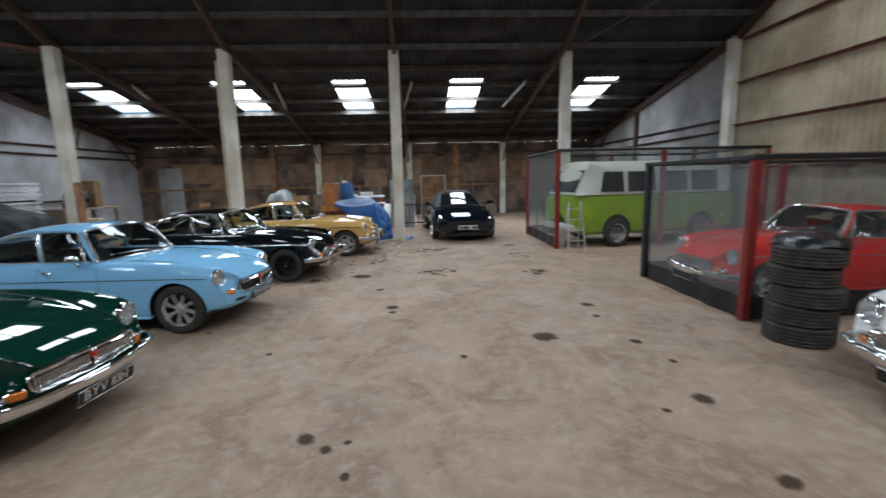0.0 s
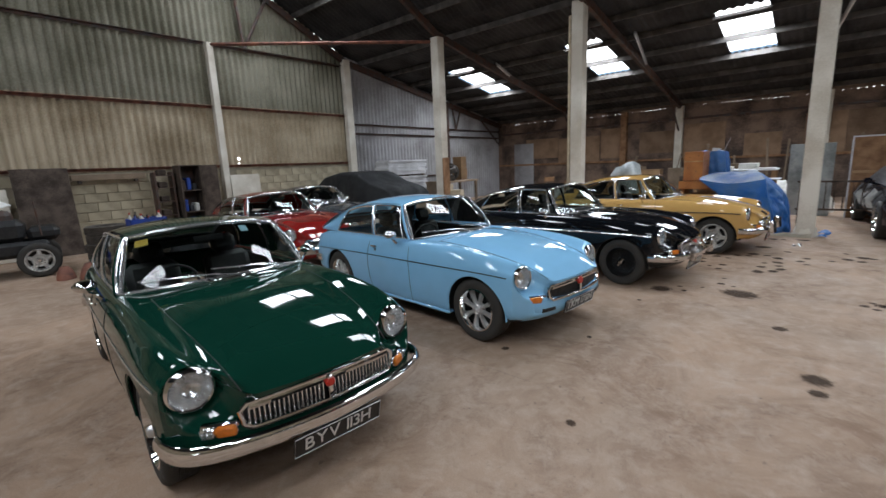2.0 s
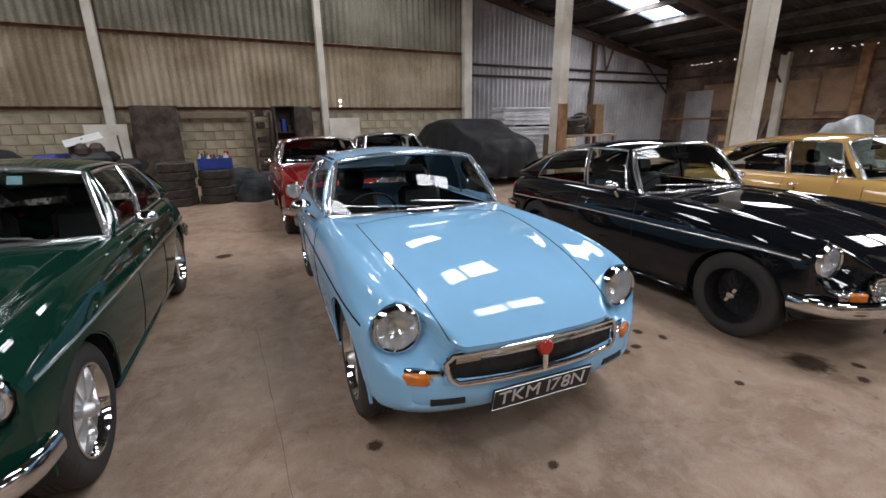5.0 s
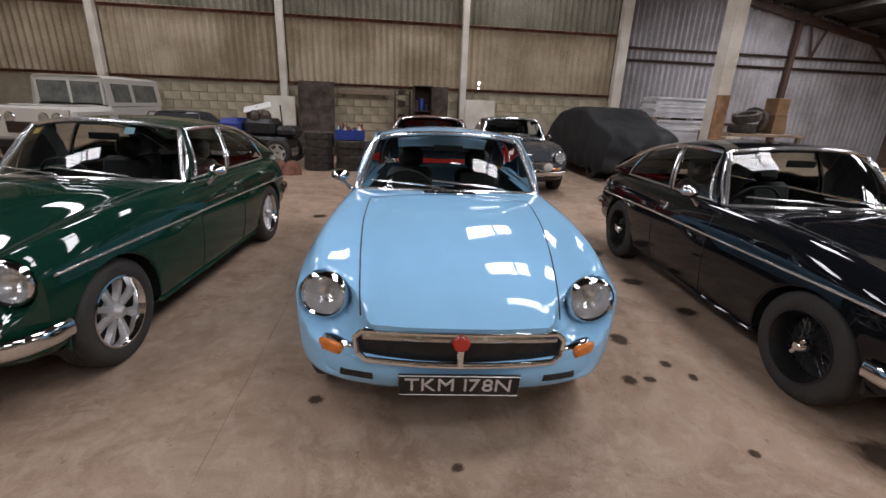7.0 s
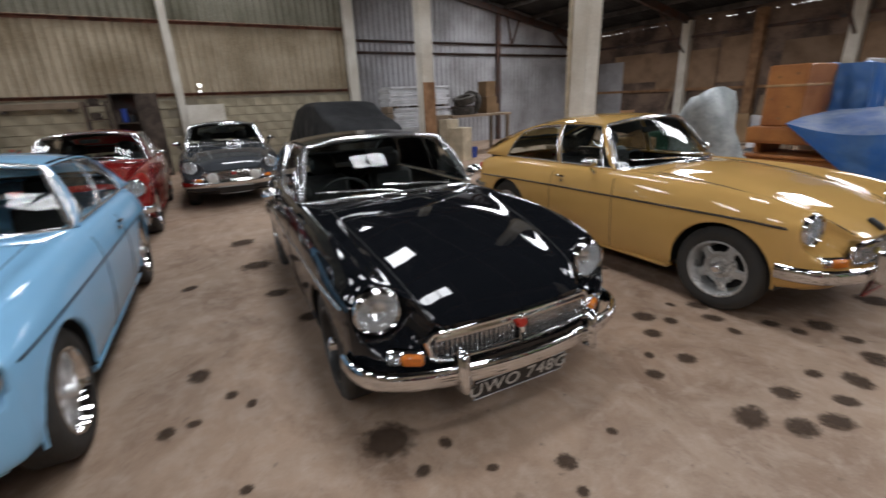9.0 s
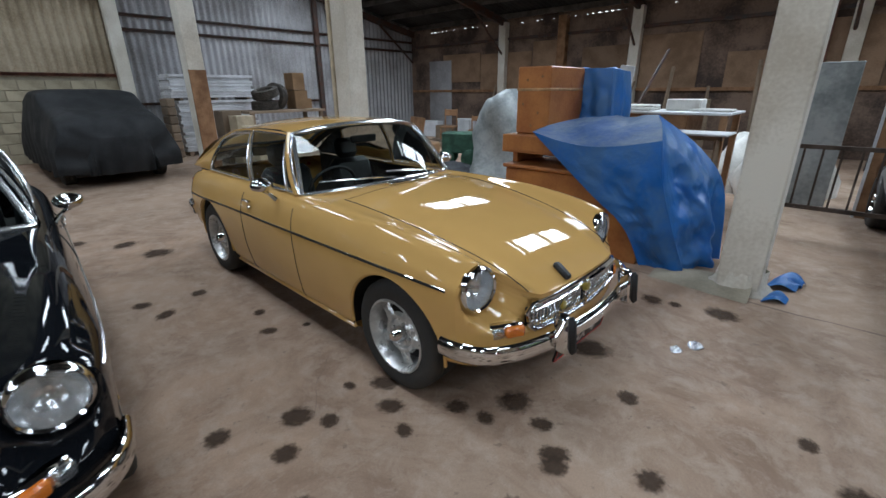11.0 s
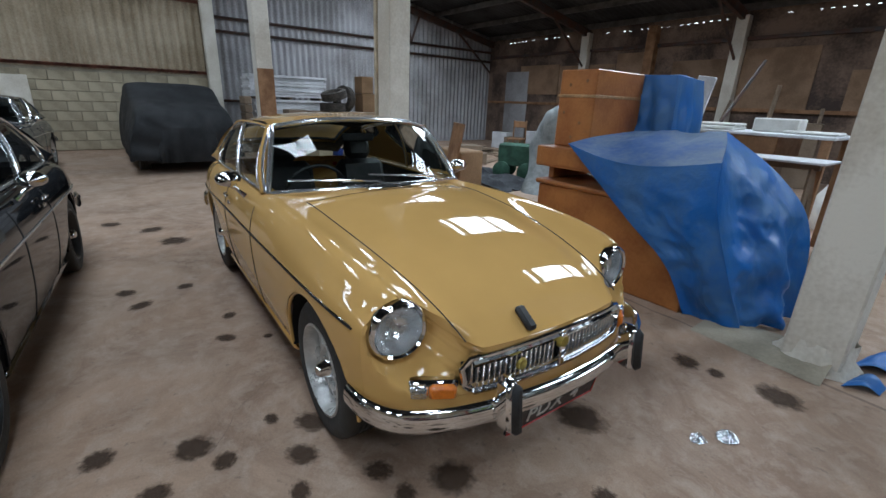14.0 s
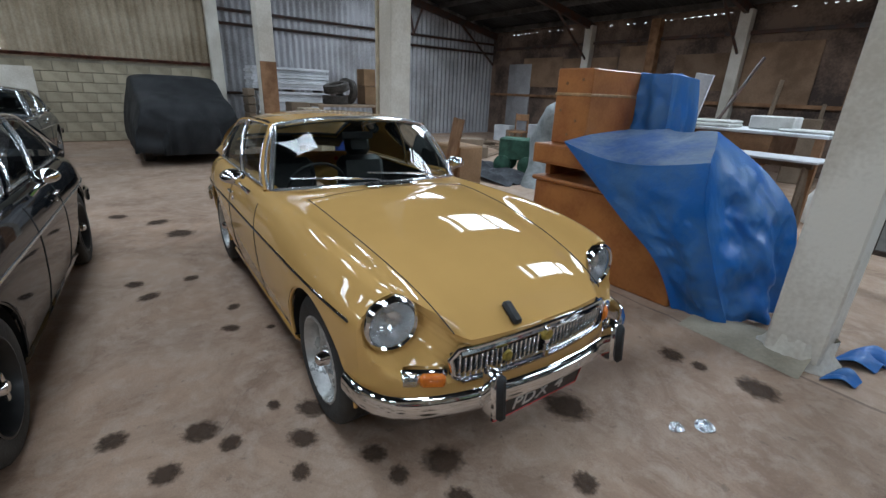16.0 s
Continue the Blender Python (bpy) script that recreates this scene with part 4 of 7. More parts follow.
# ---- frame of the shed ----
M["timber"] = mat("old_timber", (0.3, 0.16, 0.075), 0.75, 0, 0.2, 5, 0.3, 60, col2=(0.17, 0.085, 0.04))
M["pale_timber"] = mat("pale_timber", (0.55, 0.46, 0.33), 0.75, 0, 0.15, 5, 0.3, 60)
M["pine"] = mat("knotty_pine", (0.42, 0.17, 0.05), 0.4, 0, 0.15, 4, 0.15, 45, col2=(0.3, 0.105, 0.03))
M["purlin"] = mat("dusty_purlin", (0.1, 0.09, 0.082), 0.85, 0, 0.2, 4, 0.2, 40)
M["tube_light"] = mat("unlit_tube", (0.35, 0.35, 0.35), 0.4, 0, 0.1, 8, 0, 40)
M["sky_glow"] = bpy.data.materials.new("bright_overcast_sky")
M["sky_glow"].use_nodes = True
_n = M["sky_glow"].node_tree
_e = _n.nodes.new("ShaderNodeEmission")
_e.inputs["Color"].default_value, _e.inputs["Strength"].default_value = (0.95, 0.98, 1.0, 1), 4.5
_n.links.new(_e.outputs[0], _n.nodes["Material Output"].inputs["Surface"])

for lx, ya, yb in LIGHTS:
    a = MB().grid([[(lx + s * (LW + 0.1), y, roof_z(y) + 0.2) for s in (-1, 1)] for y in (ya - 0.1, yb + 0.1)])
    structure("backdrop", a, M["sky_glow"], "bright overcast sky over a rooflight")

for lx, ya, yb in LIGHTS[:5]:
    structure("glazing_bar", MB().box(lx - LW - 0.05, ya + 0.07, roof_z(ya + 0.16) - 0.03, lx + LW + 0.05, ya + 0.25, roof_z(ya + 0.16) + 0.03), M["purlin"], "dusty bar across a rooflight")
for lx, ya, yb in LIGHTS:
    ym = (ya + yb) / 2 + (0.12 if ya > YC else 0)
    structure("glazing_bar", MB().box(lx - LW - 0.05, ym - 0.035, roof_z(ym) - 0.06, lx + LW + 0.05, ym + 0.035, roof_z(ym) + 0.0), M["purlin"], "dusty bar across a rooflight")

columns = []
COLS = [(-9.5, 12.46), (-5.4, 12.82), (-0.95, 13.05), (3.92, 13.3)]
for i, (x, cy) in enumerate(COLS):
    col = structure("column", MB().box(x - 0.14, cy - 0.02, 0, x + 0.14, cy + 0.26, 5.2, None, 0.012), M["concrete"], "square precast concrete column")
    pad = MB()
    for j, (e, z) in enumerate(((0.2, 0.0), (0.185, 0.02), (0.165, 0.06), (0.14, 0.16))):
        rr = random.Random(i * 7 + j)
        ring = [(x + (e + rr.uniform(-0.03, 0.03) * (z < 0.2)) * math.cos(t) * 1.08, cy + 0.12 + (e + rr.uniform(-0.03, 0.03) * (z < 0.2)) * math.sin(t) * 1.08, z) for t in [2 * math.pi * k / 16 for k in range(16)]]
        pad.v += ring
        if j:
            o = len(pad.v) - 32
            pad.f += [(o + k, o + (k + 1) % 16, o + 16 + (k + 1) % 16, o + 16 + k) for k in range(16)]
    structure("column_footing", pad, M["concrete"], "rough concrete mound at the foot", 60, col)
    if i == 2:
        plinth, rr = MB(), random.Random(4)
        rows = []
        for k in range(13):
            u = k / 12
            h = 0.012 + 0.1 * max(0, u - 0.25) ** 1.6
            px = x - 0.6 + 0.7 * u
            rows.append([(px, cy + yy + rr.uniform(-0.015, 0.015), h * hh + 0.002 + rr.uniform(0, 0.004)) for yy, hh in ((-0.13 - 0.05 * u, 0), (-0.08, 0.7), (0.0, 1), (0.18, 1), (0.3, 0))])
        plinth.grid(rows)
        structure("column_plinth", plinth, M["mortar"], "rough concrete haunch beside the column foot", 60, col)
    columns.append(col)
tim = simple("column_board", MB().box(-9.358, 12.43, 0, -9.325, 12.72, 1.84, None, 0.006), M["timber"], "brown timber board strapped to a column", "board")
for z in (1.62, 1.2):
    MB().box(-9.69, YC - 0.075, z, -9.33, YC - 0.066, z + 0.03, None, 0.003).obj("strap", M["steel_dark"], tim)
simple("column_plank", MB().box(-5.6, 12.78, 0, -5.545, 13.0, 4.9, None, 0.005), M["pale_timber"], "pale timber plank fixed to a column", "plank")

for y, w in ((-1.3, 0.17), (3.15, 0.17), (8.0, 0.17), (12.55, 0.28)):
    structure("wall_post", MB().box(WX0 + 0.005, y - w / 2, 0, WX0 + 0.2, y + w / 2, min(roof_z(y) - 0.1, 5.15 if w < 0.2 else 5.35), None, 0.01), M["concrete"], "slim concrete wall post")
for y, w in ((-1.3, 0.2), (3.15, 0.2), (8.0, 0.2), (12.62, 0.34)):
    structure("wall_post", MB().box(WX1 - 0.2, y - w / 2, 0, WX1 - 0.005, y + w / 2, min(roof_z(y) - 0.1, 5.3), None, 0.01), M["concrete"], "concrete wall post")
for y in (18.0,):
    for x0, x1 in ((WX0 + 0.005, WX0 + 0.14), (WX1 - 0.14, WX1 - 0.005)):
        structure("wall_post", MB().box(x0, y - 0.07, 0, x1, y + 0.07, roof_z(y) - 0.1, None, 0.01), M["steel_dark"], "dark steel wall post")


def girt(x, s, y0, y1, z, material, d=0.07):
    a = MB().box(x, y0, z - 0.035, x + s * 0.012, y1, z + 0.035)
    a.box(x + s * 0.012, y0, z + 0.023, x + s * d, y1, z + 0.035)
    return structure("sheeting_rail", a, material, "steel angle rail behind the sheeting")


for (ya, yb) in ((YF, -1.4), (-1.2, 3.05), (3.25, 7.9), (8.1, 12.4)):
    for z, mt in ((1.86, "red_oxide"), (3.48, "red_oxide"), (5.13, "steel_dark")):
        girt(WX0 + 0.012, 1, ya, yb, z, M[mt], 0.1)
for (ya, yb) in ((YF, -1.42), (-1.18, 3.03), (3.27, 7.88), (8.12, 12.44)):
    for z in (1.86, 3.0, 4.1, 5.2):
        girt(WX1 - 0.012, -1, ya, yb, z, M["red_oxide"], 0.1)
for z in (2.88, 3.2):
    for x, s in ((WX0 + 0.012, 1), (WX1 - 0.012, -1)):
        girt(x, s, 12.72 if s > 0 else 12.8, 17.9, z, M["steel_dark"], 0.09)
        girt(x, s, 18.1, YB - 0.05, z, M["steel_dark"], 0.09)
girt(WX0 + 0.012, 1, 12.72, 17.9, 1.2, M["steel_dark"], 0.09)

# purlins, rafters and braces
for y in [13.2 + 1.28 * i for i in range(8)] + [12.0 - 1.3 * i for i in range(7)] + [3.6 - 1.3 * i for i in range(7)]:
    z = roof_z(y)
    structure("purlin", MB().box(WX0 + 0.02, y - 0.03, z - 0.09, WX1 - 0.02, y + 0.03, z + 0.055), M["purlin"], "long dusty purlin under the roof")
for x in BAYS:
    s = 1 if x < -13 else -1 if x > 8 else 0
    xc = x + s * 0.1
    for y0, y1 in ((YC + 0.001, YB - 0.01), (YR + 0.001, YC), (YF + 0.01, YR)):
        a, b = Vector((xc, y0, roof_z(y0 + 1e-4) - 0.19)), Vector((xc, y1, roof_z(y1 - 1e-4) - 0.19))
        a_ = MB().grid([[a + Vector((dx, 0, dz)) for dx, dz in ((-0.05, -0.1), (0.05, -0.1), (0.05, 0.1), (-0.05, 0.1))], [b + Vector((dx, 0, dz)) for dx, dz in ((-0.05, -0.1), (0.05, -0.1), (0.05, 0.1), (-0.05, 0.1))]], close_v=True)
        structure("rafter", a_, M["steel_dark"], "dark steel rafter")
    structure("eaves_haunch", MB().tube([(xc, 20.6, roof_z(20.6) - 0.28), (xc, YB - 0.1, 2.5)], 0.035, 6), M["steel_dark"], "slim steel knee brace")
for x0, x1 in ((WX0 + 0.15, -9.5),):
    br = structure("tie_beam", MB().tube([(x0, 8.0, 5.1), (x1 - 0.1, 12.5, 5.1)], 0.045, 4), M["red_oxide"], "red oxide tie between post and column")
for y0, y1, z in ((8.9, 8.75, 6.9), (8.9, 9.7, 6.6)):
    structure("gable_strut", MB().tube([(WX0 + 0.1, y0 + 0.1, 5.15), (WX0 + 0.1, y1 + 0.1, z)], 0.045, 6), M["steel_dark"], "dark steel gable strut")
for y0, y1, z in ((18.6, 18.35, 4.2), (18.6, 18.95, 4.1)):
    structure("gable_strut", MB().tube([(WX0 + 0.1, y0, 3.2), (WX0 + 0.1, y1, z)], 0.04, 6), M["steel_dark"], "dark steel gable strut")
structure("tie_rod", MB().tube([(3.7, 12.5, 5.0), (8.2, 8.2, 6.9)], 0.02, 6), M["steel_dark"], "thin steel tie rod")
for x in (-9.4, -5.0, -0.62, 3.1):
    p, q = Vector((x + 0.1, 15.3, roof_z(15.3) - 0.16)), Vector((x - 0.25, 17.6, roof_z(17.6) - 0.16))
    ft = empty("fluorescent_light", pose(*p), "unlit white fluorescent batten under the roof", "light", "roof battens")
    d = q - p
    MB().tube([(0, 0, 0.06), d + Vector((0, 0, 0.06))], 0.04, 4).obj("batten", M["tube_light"], ft)
    MB().tube([d * 0.03 + Vector((0, 0, 0.0)), d * 0.97], 0.016, 8).obj("tube", M["paper"], ft)
    for k in (0.15, 0.85):
        MB().tube([d * k + Vector((0, 0, 0.08)), d * k + Vector((0, 0, 0.24))], 0.008, 6).obj("hanger", M["steel_dark"], ft)

# back wall: posts, rails, boarding
for x in (-9.5, -5.27, -0.87, 3.7, -7.4, 1.4):
    structure("back_post", MB().box(x - 0.13, YB - 0.22, 0, x + 0.13, YB - 0.004, 3.5, None, 0.01), M["concrete"] if x not in (-7.4, 1.4) else M["timber"], "dusty post on the back wall")
rnd = random.Random(5)
x = -12.2
wall_panels = []
while x < 7.8:
    w = rnd.uniform(0.9, 2.2)
    z0 = rnd.choice((1.5, 1.62, 1.75))
    h = rnd.uniform(0.7, 1.35)
    structure("wall_board", MB().box(x, YB - 0.04, z0, min(x + w, 8.2), YB - 0.006, z0 + h, None, 0.004), M["board"], "dusty brown board on the back wall")
    x += w + rnd.choice((0.02, 0.05, 0.35, 0.6))
structure("wall_rail", MB().box(WX0 + 0.05, YB - 0.08, 1.42, WX1 - 0.05, YB - 0.005, 1.5), M["timber"], "brown timber rail on the back wall")
structure("wall_rail", MB().box(WX0 + 0.05, YB - 0.08, 2.98, WX1 - 0.05, YB - 0.005, 3.06), M["steel_dark"], "dark rail on the back wall")
structure("door_1", MB().box(-12.9, YB - 0.05, 0, -11.8, YB - 0.01, 2.5, None, 0.01), M["sheet_grey"], "pale closed door panel in the back corner")
structure("drain_pipe", MB().tube([(-1.3, YB - 0.3, 0.0), (-1.3, YB - 0.3, 3.4)], 0.05, 8), M["red_oxide"], "rusty upright pipe")
# small holes that let daylight through the sheeting
for y, z, r in ((8.48, 2.06, 0.05), (8.47, 1.92, 0.03)):
    structure("backdrop", MB().grid([[(WX0 + 0.012, y + r * math.cos(t) * (0.7 + 0.3 * math.sin(3 * t)), z + r * math.sin(t)) for t in [2 * math.pi * k / 10 for k in range(10)]], [(WX0 + 0.013, y, z)] * 10], close_v=True), M["sky_glow"], "daylight through a hole in the sheeting")

rnd = random.Random(17)
slit = MB()
x = -12.8
while x < 8.0:
    if rnd.random() < 0.72 and min(abs(x - b) for b in BAYS) > 0.3:
        w, h, z = rnd.uniform(0.02, 0.055), rnd.uniform(0.004, 0.011), 3.47 + 0.02 * math.sin(x)
        slit.grid([[(x - w, YB - 0.012, z), (x + w, YB - 0.012, z)], [(x - w * 0.6, YB - 0.012, z + h), (x + w * 0.6, YB - 0.012, z + h)]])
    x += 0.178
structure("backdrop", slit, M["sky_glow"], "daylight through gaps under the eaves")
slit = MB()
y = 5.2
while y < 12.3:
    w = rnd.uniform(0.03, 0.12)
    if rnd.random() < 0.55:
        slit.grid([[(WX0 + 0.02, u, roof_z(u) + dz) for u in (y - w, y + w)] for dz in (-0.012, 0.008)])
    y += rnd.uniform(0.18, 0.45)
structure("backdrop", slit, M["sky_glow"], "daylight through gaps along the verge")

# slab joints and cracks in the floor
M["joint"] = mat("dirty_floor_joint", (0.19, 0.135, 0.1), 0.9, 0, 0.25, 9, 0.3, 60, col2=(0.28, 0.2, 0.15))


def floor_line(pts, w, wobble, seed):
    r = random.Random(seed)
    n = max(8, int(sum((Vector(b) - Vector(a)).length for a, b in zip(pts, pts[1:])) / 0.12))
    rows, off = [], 0.0
    for i in range(n + 1):
        p = along([(*q, 0) for q in pts], i / n)
        d = (along([(*q, 0) for q in pts], min(1, i / n + 0.01)) - along([(*q, 0) for q in pts], max(0, i / n - 0.01))).normalized()
        side = Vector((-d.y, d.x, 0))
        off = off * 0.7 + r.uniform(-wobble, wobble)
        k = w * r.uniform(0.4, 1.2)
        rows.append([p + side * (off + e * k) + Vector((0, 0, 0.0022)) for e in (-1, 1)])
    structure("floor_joint", MB().grid(rows), M["joint"], "dirty joint in the concrete floor")


floor_line([(-4.4, 5.17), (-3.4, 5.16), (-2.3, 5.15)], 0.003, 0.006, 1)
floor_line([(-2.3, 13.0), (-1.2, 12.93), (-0.6, 12.9), (2.5, 12.95)], 0.012, 0.02, 2)
floor_line([(-2.55, 10.5), (-2.36, 10.3), (-2.19, 10.15)], 0.002, 0.015, 3)

# ---- other vehicles ----


def hull(stations, n=6):
    """A shell through half sections [(x, [(y, z), ...]), ...] mirrored, smoothed along x, closed at both ends."""
    rows = []
    k = len(stations) - 1
    half = [[Vector((x, y, z)) for y, z in sec] for x, sec in stations]
    for i in range(k * n + 1):
        t = i / (k * n)
        row = [along([h[j] for h in half], t) for j in range(len(half[0]))]
        rows.append([Vector((p.x, -p.y, p.z)) for p in row[:0:-1]] + row)
    a = MB().grid(rows)
    for r in (rows[0], rows[-1]):
        c = sum((Vector(p) for p in r), Vector()) / len(r)
        a.grid([r, [p.lerp(c, 0.5) for p in r], [p.lerp(c, 0.98) for p in r]])
    return a


def patch(pts, inset=0.0):
    """A thin pane through four corner points, lifted a little off its surface."""
    a, b, c, d = [Vector(p) for p in pts]
    nrm = (b - a).cross(d - a).normalized() * 0.004
    return MB().grid([[lerp(lerp(a, b, u / 4), lerp(d, c, u / 4), v / 2) + nrm for u in range(5)] for v in range(3)])


def add_wheels(car, xs, hy, kind="steel", scale=1.0):
    pieces, hub, back = wheel(kind)
    for x in xs:
        for s in (1, -1):
            w = hub.obj("wheel", M["chrome"], car, "", 40)
            for nm, mb, mt, lb in pieces:
                mb.obj(nm, mt, w, lb, 40)
            w.matrix_basis = pose(x, s * hy, WR * scale - 0.002, 0, 20 * s, 0 if s > 0 else 180) @ Matrix.Scale(scale, 4)


# dark modern sports coupe, nose towards the camera's start
sc = empty("sports_coupe", pose(0.8, 14.75, 0, 0, 0, -86), "glossy black modern sports coupe with white number plate", "car")
navy = paint("black_paint", (0.006, 0.008, 0.014))
navy_sec = [
    (-2.3, [(0, 0.95), (0.5, 0.93), (0.75, 0.8), (0.82, 0.6), (0.75, 0.35), (0.6, 0.28)]),
    (-1.6, [(0, 1.0), (0.55, 0.98), (0.84, 0.86), (0.93, 0.6), (0.9, 0.3), (0.7, 0.18)]),
    (-0.6, [(0, 0.95), (0.55, 0.94), (0.82, 0.88), (0.9, 0.6), (0.88, 0.3), (0.7, 0.16)]),
    (0.5, [(0, 0.93), (0.5, 0.92), (0.8, 0.87), (0.9, 0.6), (0.88, 0.3), (0.7, 0.16)]),
    (1.4, [(0, 0.86), (0.42, 0.85), (0.76, 0.82), (0.92, 0.58), (0.9, 0.3), (0.7, 0.18)]),
    (2.0, [(0, 0.74), (0.4, 0.73), (0.66, 0.7), (0.84, 0.52), (0.84, 0.3), (0.7, 0.2)]),
    (2.32, [(0, 0.58), (0.34, 0.58), (0.54, 0.56), (0.64, 0.45), (0.66, 0.3), (0.6, 0.22)])]
hull(navy_sec).obj("body", navy, sc, "", 50)
cab_ = [(-1.9, [(0, 0.98), (0.4, 0.97), (0.6, 0.94), (0.68, 0.9)]), (-1.1, [(0, 1.27), (0.4, 1.25), (0.58, 1.15), (0.74, 0.9)]), (-0.4, [(0, 1.36), (0.4, 1.34), (0.58, 1.22), (0.76, 0.9)]), (0.1, [(0, 1.31), (0.4, 1.29), (0.56, 1.2), (0.76, 0.9)]), (0.95, [(0, 0.94), (0.4, 0.93), (0.6, 0.91), (0.74, 0.88)])]
hull(cab_).obj("cabin", M["vinyl"], sc, "dark glazed cabin", 50)
scw = MB().grid([[Vector((x + 0.02, y * w, z + 0.006 - 0.05 * (y / 0.5) ** 2)) for y in (-0.5, -0.25, 0, 0.25, 0.5)] for x, z, w in ((0.2, 1.285, 0.98), (0.5, 1.165, 1.1), (0.9, 0.975, 1.22))])
scw.obj("windscreen", mat("dark_screen", (0.01, 0.013, 0.016), 0.03, 0, 0), sc, "", 50)
hull([(-0.95, [(0, 1.31), (0.35, 1.3), (0.52, 1.2)]), (-0.4, [(0, 1.37), (0.38, 1.35), (0.56, 1.24)]), (0.12, [(0, 1.32), (0.38, 1.3), (0.54, 1.21)])]).obj("roof", navy, sc, "", 50)
for s in (1, -1):
    MB().lathe([(0, 0.03), (0.09, 0.02), (0.12, -0.02), (0.12, -0.06)], 20, pose(2.02, s * 0.66, 0.6, 0, 62, s * 25) @ Matrix.Diagonal((0.7, 1.4, 1, 1))).obj("headlight", M["lens"], sc, "clear swept headlight", 40)
    MB().box(-0.07, -0.06, -0.05, 0.07, 0.13 if s > 0 else 0.06, 0.06, pose(0.62, s * 0.98, 0.98), 0.03).obj("door_mirror", navy, sc)
    MB().tube([(0.62, s * 0.93, 0.95), (0.6, s * 0.8, 0.9)], 0.02, 6).obj("mirror_stalk", navy, sc)
MB().lathe([(0, 0.02), (0.25, 0.018), (0.3, 0.0), (0.3, -0.06)], 28, pose(2.26, 0, 0.45, 0, 88, 0) @ Matrix.Diagonal((0.42, 1, 1, 1))).obj("grille", M["trim_black"], sc, "oval black grille", 40)
pl = MB().box(-0.006, -0.26, -0.055, 0.006, 0.26, 0.055, pose(2.36, 0, 0.4, 0, 4, 0), 0.003).obj("number_plate", M["paper"], sc, "white number plate with dark characters")
for i in range(7):
    if i != 4:
        MB().box(0.007, -0.03, -0.036, 0.009, 0.03, 0.036, pose(2.36, -0.21 + 0.07 * i, 0.4, 0, 4, 0)).obj("plate_character", M["trim_black"], pl)
MB().box(1.9, -0.7, 0.14, 2.3, 0.7, 0.26, None, 0.04).obj("splitter", M["trim_black"], sc)
add_wheels(sc, (1.38, -1.3), 0.82, "alloy", 1.12)

# camper van
lime, cream = paint("lime_paint", (0.28, 0.42, 0.03)), paint("cream_paint", (0.72, 0.7, 0.62))
van = empty("camper_van", pose(5.5, 12.0, 0, 0, 0, 190) @ Matrix.Diagonal((1, 1, 1.07, 1)), "lime green and cream camper van inside a clear tent", "van")
hull([(-2.2, [(0, 1.18), (0.7, 1.18), (0.8, 1.12), (0.84, 0.75), (0.82, 0.4), (0.7, 0.32)]), (-1.5, [(0, 1.2), (0.75, 1.2), (0.83, 1.16), (0.87, 0.8), (0.86, 0.36), (0.75, 0.28)]), (1.4, [(0, 1.2), (0.75, 1.2), (0.83, 1.16), (0.87, 0.8), (0.86, 0.36), (0.75, 0.28)]), (2.0, [(0, 1.2), (0.66, 1.2), (0.78, 1.15), (0.83, 0.8), (0.8, 0.36), (0.7, 0.3)]), (2.3, [(0, 1.17), (0.62, 1.16), (0.73, 1.12), (0.79, 0.75), (0.77, 0.42), (0.66, 0.36)])]).obj("body", lime, van, "", 50)
hull([(-2.1, [(0, 1.85), (0.6, 1.84), (0.7, 1.74), (0.8, 1.19)]), (-1.5, [(0, 1.95), (0.6, 1.93), (0.72, 1.78), (0.83, 1.19)]), (1.4, [(0, 1.95), (0.6, 1.93), (0.72, 1.78), (0.83, 1.19)]), (1.9, [(0, 1.88), (0.62, 1.86), (0.72, 1.74), (0.82, 1.19)]), (2.24, [(0, 1.2), (0.62, 1.2), (0.72, 1.195), (0.8, 1.19)])]).obj("cabin", cream, van, "cream upper half", 40)
dk = mat("van_glass", (0.012, 0.015, 0.018), 0.05, 0, 0)
MB().grid([[Vector((x + 0.025, y, z)) for y in (-0.66, -0.33, 0, 0.33, 0.66)] for x, z in ((1.97, 1.74), (2.1, 1.48), (2.21, 1.25))]).obj("windscreen", dk, van)
for s in (1, -1):
    for x0, x1 in ((1.0, 1.66), (0.1, 0.9), (-0.8, 0.0), (-1.7, -0.9)):
        MB().grid([[(x0 + 0.02, s * 0.846, 1.25), (x1, s * 0.846, 1.25)], [(x0 + 0.02, s * 0.768, 1.7), (x1 - (0.12 if x1 > 1.5 else 0), s * 0.768, 1.7)]]).obj("side_window", dk, van)
    MB().lathe([(0, 0.03), (0.08, 0.02), (0.1, 0.0), (0.1, -0.05)], 20, pose(2.27, s * 0.56, 0.8, 0, 90, s * 6)).obj("headlight", M["lens"], van, "", 40)
    MB().tube([(1.0, s * 0.875, 1.17), (-1.9, s * 0.875, 1.17)], 0.008, 6).obj("side_strip", M["chrome"], van)
MB().box(2.2, -0.78, 0.36, 2.36, 0.78, 0.52, None, 0.03).obj("front_bumper", cream, van, "cream bumper")
for x in (1.2, -1.2):
    for s in (1, -1):
        a = MB().lathe([(0.0, 0.0), (0.38, 0.0), (0.385, -0.02), (0.39, -0.05)], 28, pose(x, s * 0.878, 0.36, -90 * s, 0, 0))
        a.v = [(p, q, max(w, 0.3)) for p, q, w in a.v]
        a.obj("wheel_arch", M["black"], van, "dark wheel arch")
add_wheels(van, (1.2, -1.2), 0.83, "steel", 1.08)

